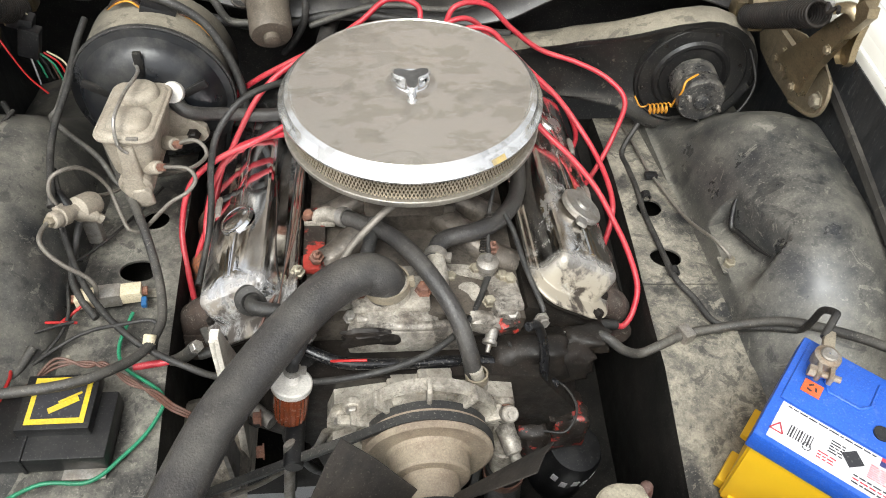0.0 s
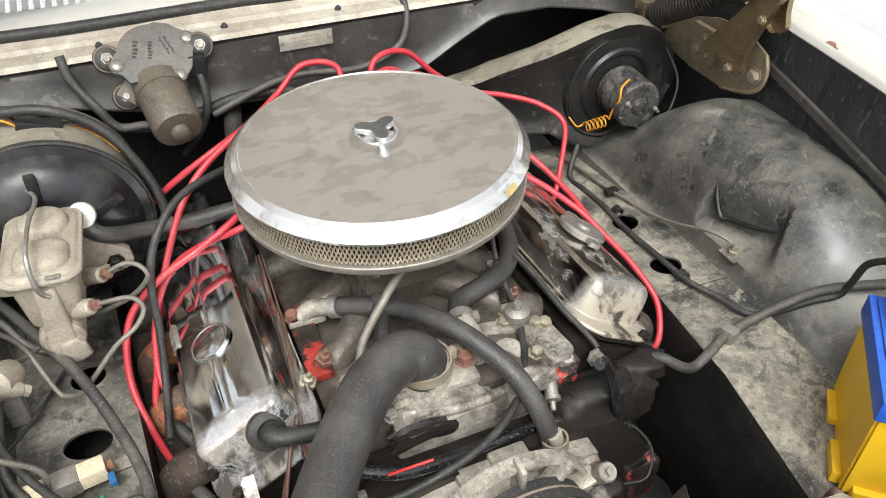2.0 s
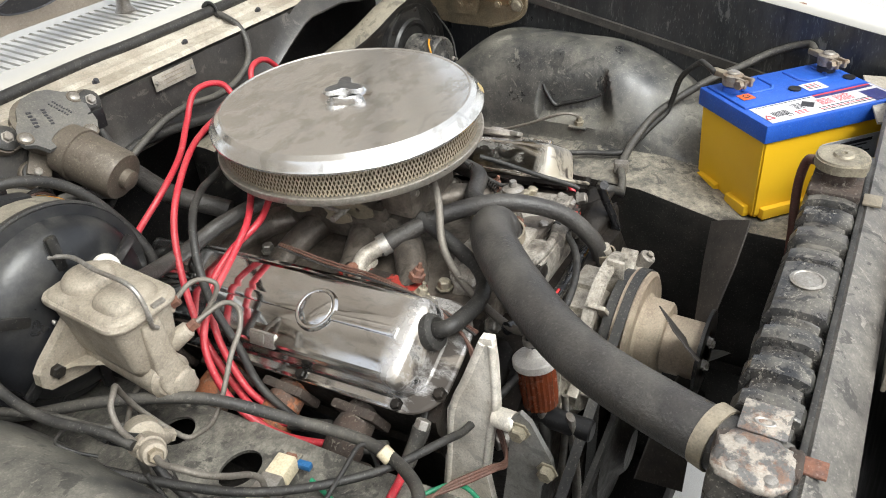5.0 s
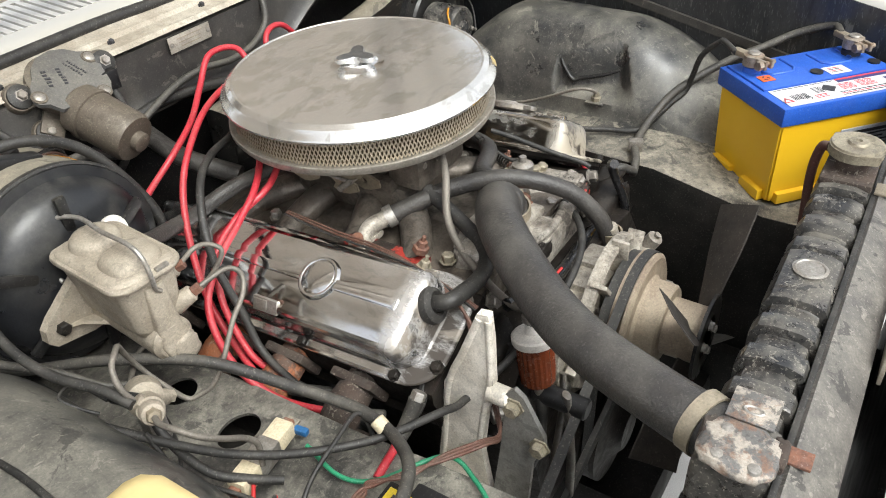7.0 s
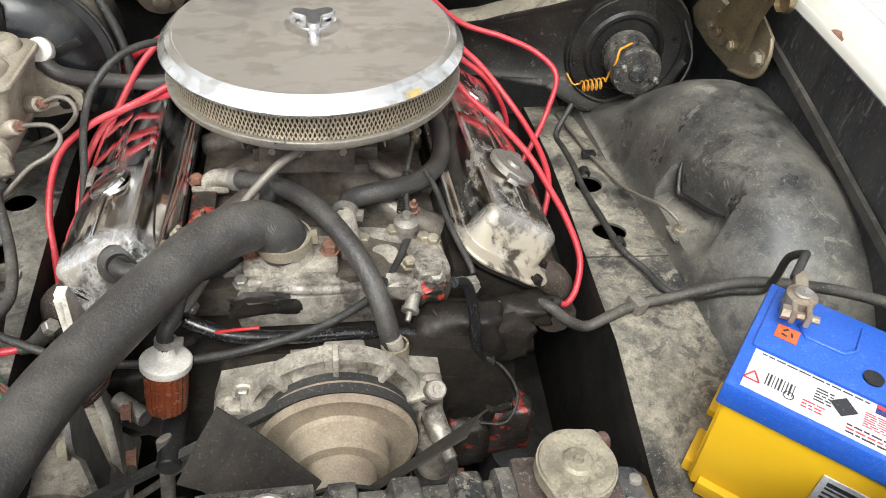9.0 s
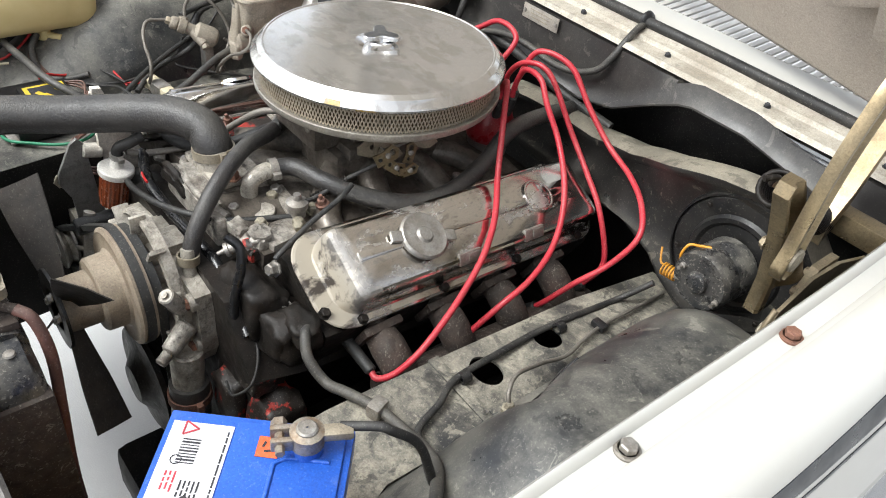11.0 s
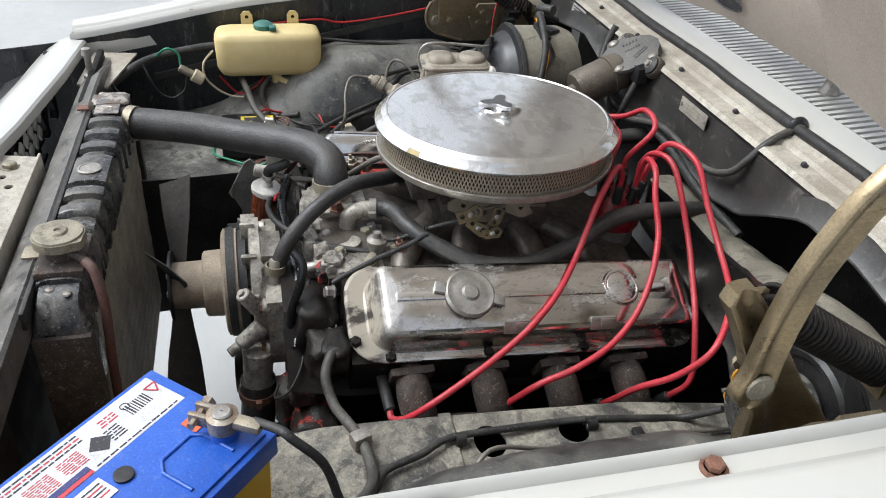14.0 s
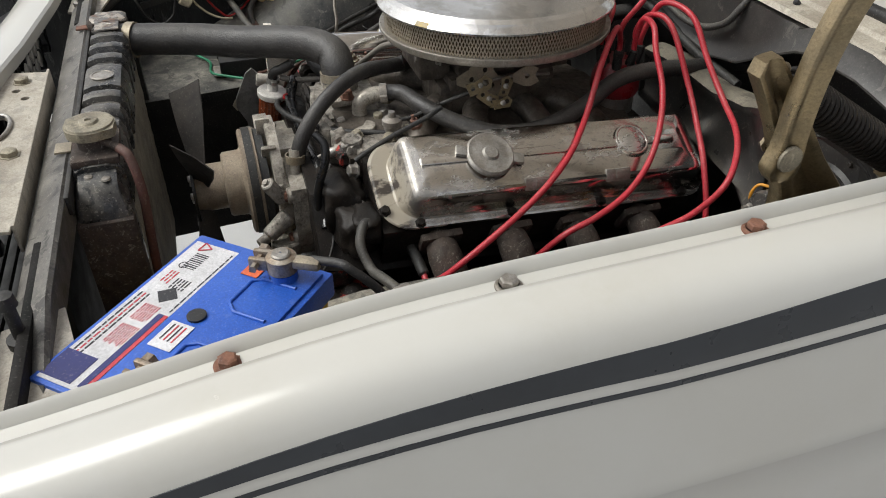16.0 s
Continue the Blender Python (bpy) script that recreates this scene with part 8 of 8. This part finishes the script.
part("plug", box(B(), (-0.372, 0.222, 1.006), (0.034, 0.024, 0.016), Matrix.Rotation(radians(25), 3, "Z"), 0.003), PLASTIC, hc)
for k, mt in enumerate((YELW, BROWNW, RUBBER, RUBBER)):
    part("wire", tube(B(), [(-0.342, 0.203 + 0.003 * k, 0.999), (-0.325 + 0.004 * k, 0.205, 0.992 + 0.003 * k), (-0.305, 0.20 + 0.004 * k, 0.978), (-0.285, 0.19, 0.955), (-0.265, 0.18, 0.92)], 0.0016), mt, hc)
    part("wire", tube(B(), [(-0.39, 0.203 + 0.004 * k, 1.010), (-0.405, 0.205 + 0.004 * k, 1.020 + 0.004 * k), (-0.425, 0.21, 1.014 + 0.003 * k), (-0.445, 0.22, 0.998)], 0.0016), mt, hc)

jc = thing("junction_connector", (-0.56, 0.20, 0.93), "hanging black connector with coloured wires", "connector")
JB = V(-0.565, 0.20, 0.955)
part("connector_body", box(B(), JB, (0.030, 0.022, 0.050), Matrix.Rotation(radians(18), 3, "Y"), 0.003), PLASTIC, jc)
part("connector_body", box(B(), JB + V(-0.006, 0.01, 0.030), (0.036, 0.026, 0.020), Matrix.Rotation(radians(18), 3, "Y"), 0.003), PLASTIC, jc)
for k, mt in enumerate((GREENW, RUBBER, BROWNW, GREENW, REDW, CERAMIC)):
    o = V(-0.010 + 0.004 * k, 0.003 * (k % 3), 0)
    part("wire", tube(B(), [JB + o + V(0.006, 0, -0.022), JB + o + V(0.014 + 0.003 * k, -0.004, -0.040), JB + o + V(0.018 + 0.004 * k, -0.006, -0.062 - 0.004 * k)], 0.0015, 6), mt, jc)
    part("wire", tube(B(), [JB + o + V(-0.006, 0.008, 0.036), JB + o + V(-0.022, 0.006, 0.060), JB + o + V(-0.050, 0.0 + 0.003 * k, 0.066), JB + o + V(-0.085, 0.02, 0.05)], 0.0015, 6), mt, jc)
part("wire", tube(B(), [JB + V(-0.06, 0.0, 0.06), JB + V(-0.035, -0.02, 0.02), JB + V(-0.01, -0.03, -0.04), JB + V(0.012, -0.03, -0.075)], 0.0015, 6), REDW, jc)
cable("booster_loom", [(-0.46, 0.27, 1.00), (-0.43, 0.22, 1.022), (-0.36, 0.20, 1.028), (-0.30, 0.19, 0.995), (-0.262, 0.17, 0.93), (-0.25, 0.15, 0.87), (-0.27, 0.16, 0.82)], 0.0065, RUBBER, "black taped loom over the booster", "loom")
cable("booster_loom", [(-0.50, 0.26, 1.0), (-0.47, 0.235, 1.015), (-0.44, 0.225, 1.03), (-0.41, 0.24, 1.035)], 0.010, RUBBER, "thick taped loom beside the booster", "loom")
cable("black_lead", [(-0.06, 0.17, 0.93), (-0.12, 0.14, 0.935), (-0.18, 0.11, 0.945), (-0.235, 0.07, 0.945), (-0.272, 0.035, 0.915), (-0.288, 0.01, 0.87), (-0.292, -0.02, 0.82), (-0.30, -0.05, 0.775), (-0.31, -0.12, 0.75)], 0.005, RUBBER, "black lead running down with the red ones", "lead")

cable("lead_sleeve", [(-0.287, -0.260, 0.772), (-0.27, -0.257, 0.776), (-0.25, -0.25, 0.785)], 0.0072, RUBBER, "black rubber sleeve on the starter lead", "sleeve")

# ---- loose wiring and small fittings ----
cable("guard_loom", [(-0.49, -0.64, 0.82), (-0.52, -0.624, 0.857), (-0.55, -0.585, 0.882), (-0.58, -0.543, 0.894), (-0.60, -0.487, 0.901), (-0.61, -0.424, 0.907), (-0.62, -0.36, 0.905), (-0.635, -0.25, 0.90)], 0.0085, RUBBER, "black taped wiring loom along the guard", "loom")
cable("loose_wire", [(-0.56, -0.56, 0.893), (-0.55, -0.55, 0.866), (-0.55, -0.537, 0.836), (-0.55, -0.512, 0.820), (-0.55, -0.487, 0.834), (-0.55, -0.480, 0.852), (-0.552, -0.476, 0.868)], 0.0024, RUBBER, "loose black wire loop on the guard", "wire", "loose wires")
cable("loose_wire", [(-0.575, -0.535, 0.90), (-0.56, -0.51, 0.921), (-0.56, -0.49, 0.909), (-0.552, -0.487, 0.885)], 0.0024, GREENW, "loose green wire to the bulb holder", "wire", "loose wires")
cable("loose_wire", [(-0.60, -0.424, 0.900), (-0.56, -0.442, 0.890), (-0.56, -0.442, 0.859), (-0.56, -0.419, 0.831), (-0.56, -0.392, 0.816), (-0.56, -0.369, 0.813)], 0.0022, CERAMIC, "loose cream wire below the washer bottle", "wire", "loose wires")
cable("loose_wire", [(-0.60, -0.415, 0.846), (-0.60, -0.397, 0.822), (-0.595, -0.375, 0.806), (-0.59, -0.345, 0.822), (-0.58, -0.32, 0.85)], 0.0022, REDW, "loose red wire below the washer bottle", "wire", "loose wires")
cable("loose_wire", [(-0.537, -0.293, 0.805), (-0.525, -0.264, 0.81), (-0.485, -0.232, 0.80), (-0.454, -0.212, 0.79)], 0.0022, RUBBER, "thin black wire on the guard", "wire", "loose wires")
cable("loose_wire", [(-0.573, -0.279, 0.835), (-0.532, -0.24, 0.825), (-0.49, -0.22, 0.80), (-0.451, -0.21, 0.785)], 0.002, REDW, "thin red wire on the guard", "wire", "loose wires")
cable("loose_wire", [(-0.50, -0.62, 0.88), (-0.47, -0.60, 0.87), (-0.455, -0.585, 0.85), (-0.46, -0.575, 0.82), (-0.48, -0.58, 0.80)], 0.003, RUBBER, "loose black wire beside the radiator", "wire", "loose wires")
bh = thing("bulb_holder", (-0.55, -0.466, 0.85), "loose tan bulb holder hanging on its wire", "bulb holder")
part("socket", cyl(B(), (-0.552, -0.49, 0.884), (-0.55, -0.462, 0.868), 0.008, 14, bev=0.001), CLAMP, bh, "brown socket")
part("collar", cyl(B(), (-0.55, -0.465, 0.870), (-0.549, -0.446, 0.857), 0.0135, 16, 0.012, 0.002), CERAMIC, bh, "tan collar")
cable("wall_wire", [(-0.648, -0.40, 0.93), (-0.648, -0.212, 0.948), (-0.650, -0.151, 0.940), (-0.652, -0.051, 0.951), (-0.655, 0.076, 0.975)], 0.0022, REDW, "red wire along the guard wall", "wire")
cable("wall_cable", [(-0.64, -0.40, 0.925), (-0.61, -0.196, 0.918), (-0.60, -0.108, 0.912), (-0.60, -0.007, 0.905), (-0.58, 0.10, 0.90)], 0.0032, RUBBER, "thin black cable along the guard wall")
cable("taped_loom", [(0.135, -0.31, 0.88), (0.15, -0.30, 0.868), (0.160, -0.305, 0.842), (0.165, -0.318, 0.806), (0.170, -0.322, 0.758), (0.180, -0.318, 0.69), (0.19, -0.30, 0.667), (0.20, -0.31, 0.636)], 0.0062, M("glossy_black_tape", (0.010, 0.010, 0.011), 0.22, bump=0.35, bscale=80, speck=0.05), "shiny black taped loom down the engine front", "loom")
cable("link_rod", [(0.168, -0.262, 0.846), (0.165, -0.25, 0.852), (0.15, -0.201, 0.867), (0.14, -0.151, 0.881), (0.13, -0.123, 0.890)], 0.0036, RUBBER, "thin black rod to the throttle linkage", "rod")
cable("throttle_cable", [(0.104, -0.185, 0.866), (0.104, -0.16, 0.868), (0.108, -0.118, 0.884), (0.118, -0.08, 0.90), (0.120, -0.06, 0.905)], 0.003, RUBBER, "throttle cable to the carburettor")
tk = thing("throttle_linkage", (0.12, -0.05, 0.88), "yellow plated throttle lever plates on the carburettor", "linkage")
for k, (y, z, a, w) in enumerate(((-0.060, 0.912, 20, 0.020), (-0.048, 0.892, -35, 0.018), (-0.028, 0.885, 10, 0.015), (-0.020, 0.905, 70, 0.016))):
    m_ = at(V(0.122 + 0.006 * (k % 3), y, z), (1, -0.15, 0.25)) @ Matrix.Rotation(radians(a), 4, "Z")
    part("lever_plate", plate(B(), [(-w, -w * 0.45), (w * 0.6, -w * 0.6), (w, 0), (w * 0.6, w * 0.55), (-w * 0.2, w * 0.35), (-w, w * 0.5)], [(-w * 0.6, 0, w * 0.18, w * 0.18), (w * 0.45, 0, w * 0.25, w * 0.25)], m_, 0.003), PLATED, tk, "yellow plated lever")
    part("rivet", lathe(B(), [(0.004, 0), (0.004, 0.003), (0.002, 0.004)], m_, 12), STEEL, tk)
for k, (x, y, z) in enumerate(((-0.155, -0.19, 0.852), (-0.13, -0.17, 0.858), (0.02, -0.175, 0.858), (0.11, -0.155, 0.852))):
    sc = thing("sender_plug", (x, y, z), "small corroded brass sender on the manifold", "sensor", "senders")
    part("sender_hex", lathe(B(), [(0.010, 0), (0.010, 0.008), (0.007, 0.009), (0.006, 0.016), (0.003, 0.017), (0.0025, 0.024)], at(V(x, y, z), (0.1, -0.3, 1)), 6), RUSTB if k % 2 else CAPM, sc)

# chalk marks on the radiator hose, ledge seams and weld dimples
for k in range(5):
    p = V(-0.118 - 0.004 * k, -0.281 - 0.004 * k, 0.9395 - 0.0006 * k)
    part("chalk_mark", box(B(), p, (0.0012, 0.006, 0.0008), Matrix.Rotation(radians(40), 3, "Z")), GREYC, rh)
for s_ in (1, -1):
    sm_ = thing("ledge_seam", (s_ * 0.41, -0.15, 0.765), "dusty folded seam across the guard ledge", "seam", "ledge seams")
    part("seam_strip", box(B(), (s_ * 0.412, -0.146, 0.7635), (0.118, 0.016, 0.003), Matrix.Rotation(radians(-2 * s_), 3, "Z"), 0.001), LEDGE, sm_)
    for k in range(5):
        part("weld_dimple", lathe(B(), [(0.0042, 0), (0.0035, 0.0008), (0.002, 0.0002), (0.001, 0.0002)], at(V(s_ * (0.365 + 0.023 * k), -0.146, 0.7650)), 10), LEDGE, sm_)
    for k in range(9):
        y = -0.40 + 0.05 * k
        if abs(y + 0.1) > 0.02:
            part("weld_dimple", lathe(B(), [(0.0045, 0), (0.0036, 0.0009), (0.002, 0.0003), (0.001, 0.0003)], at(V(s_ * 0.461, y, 0.7622)), 10), LEDGE, sm_)
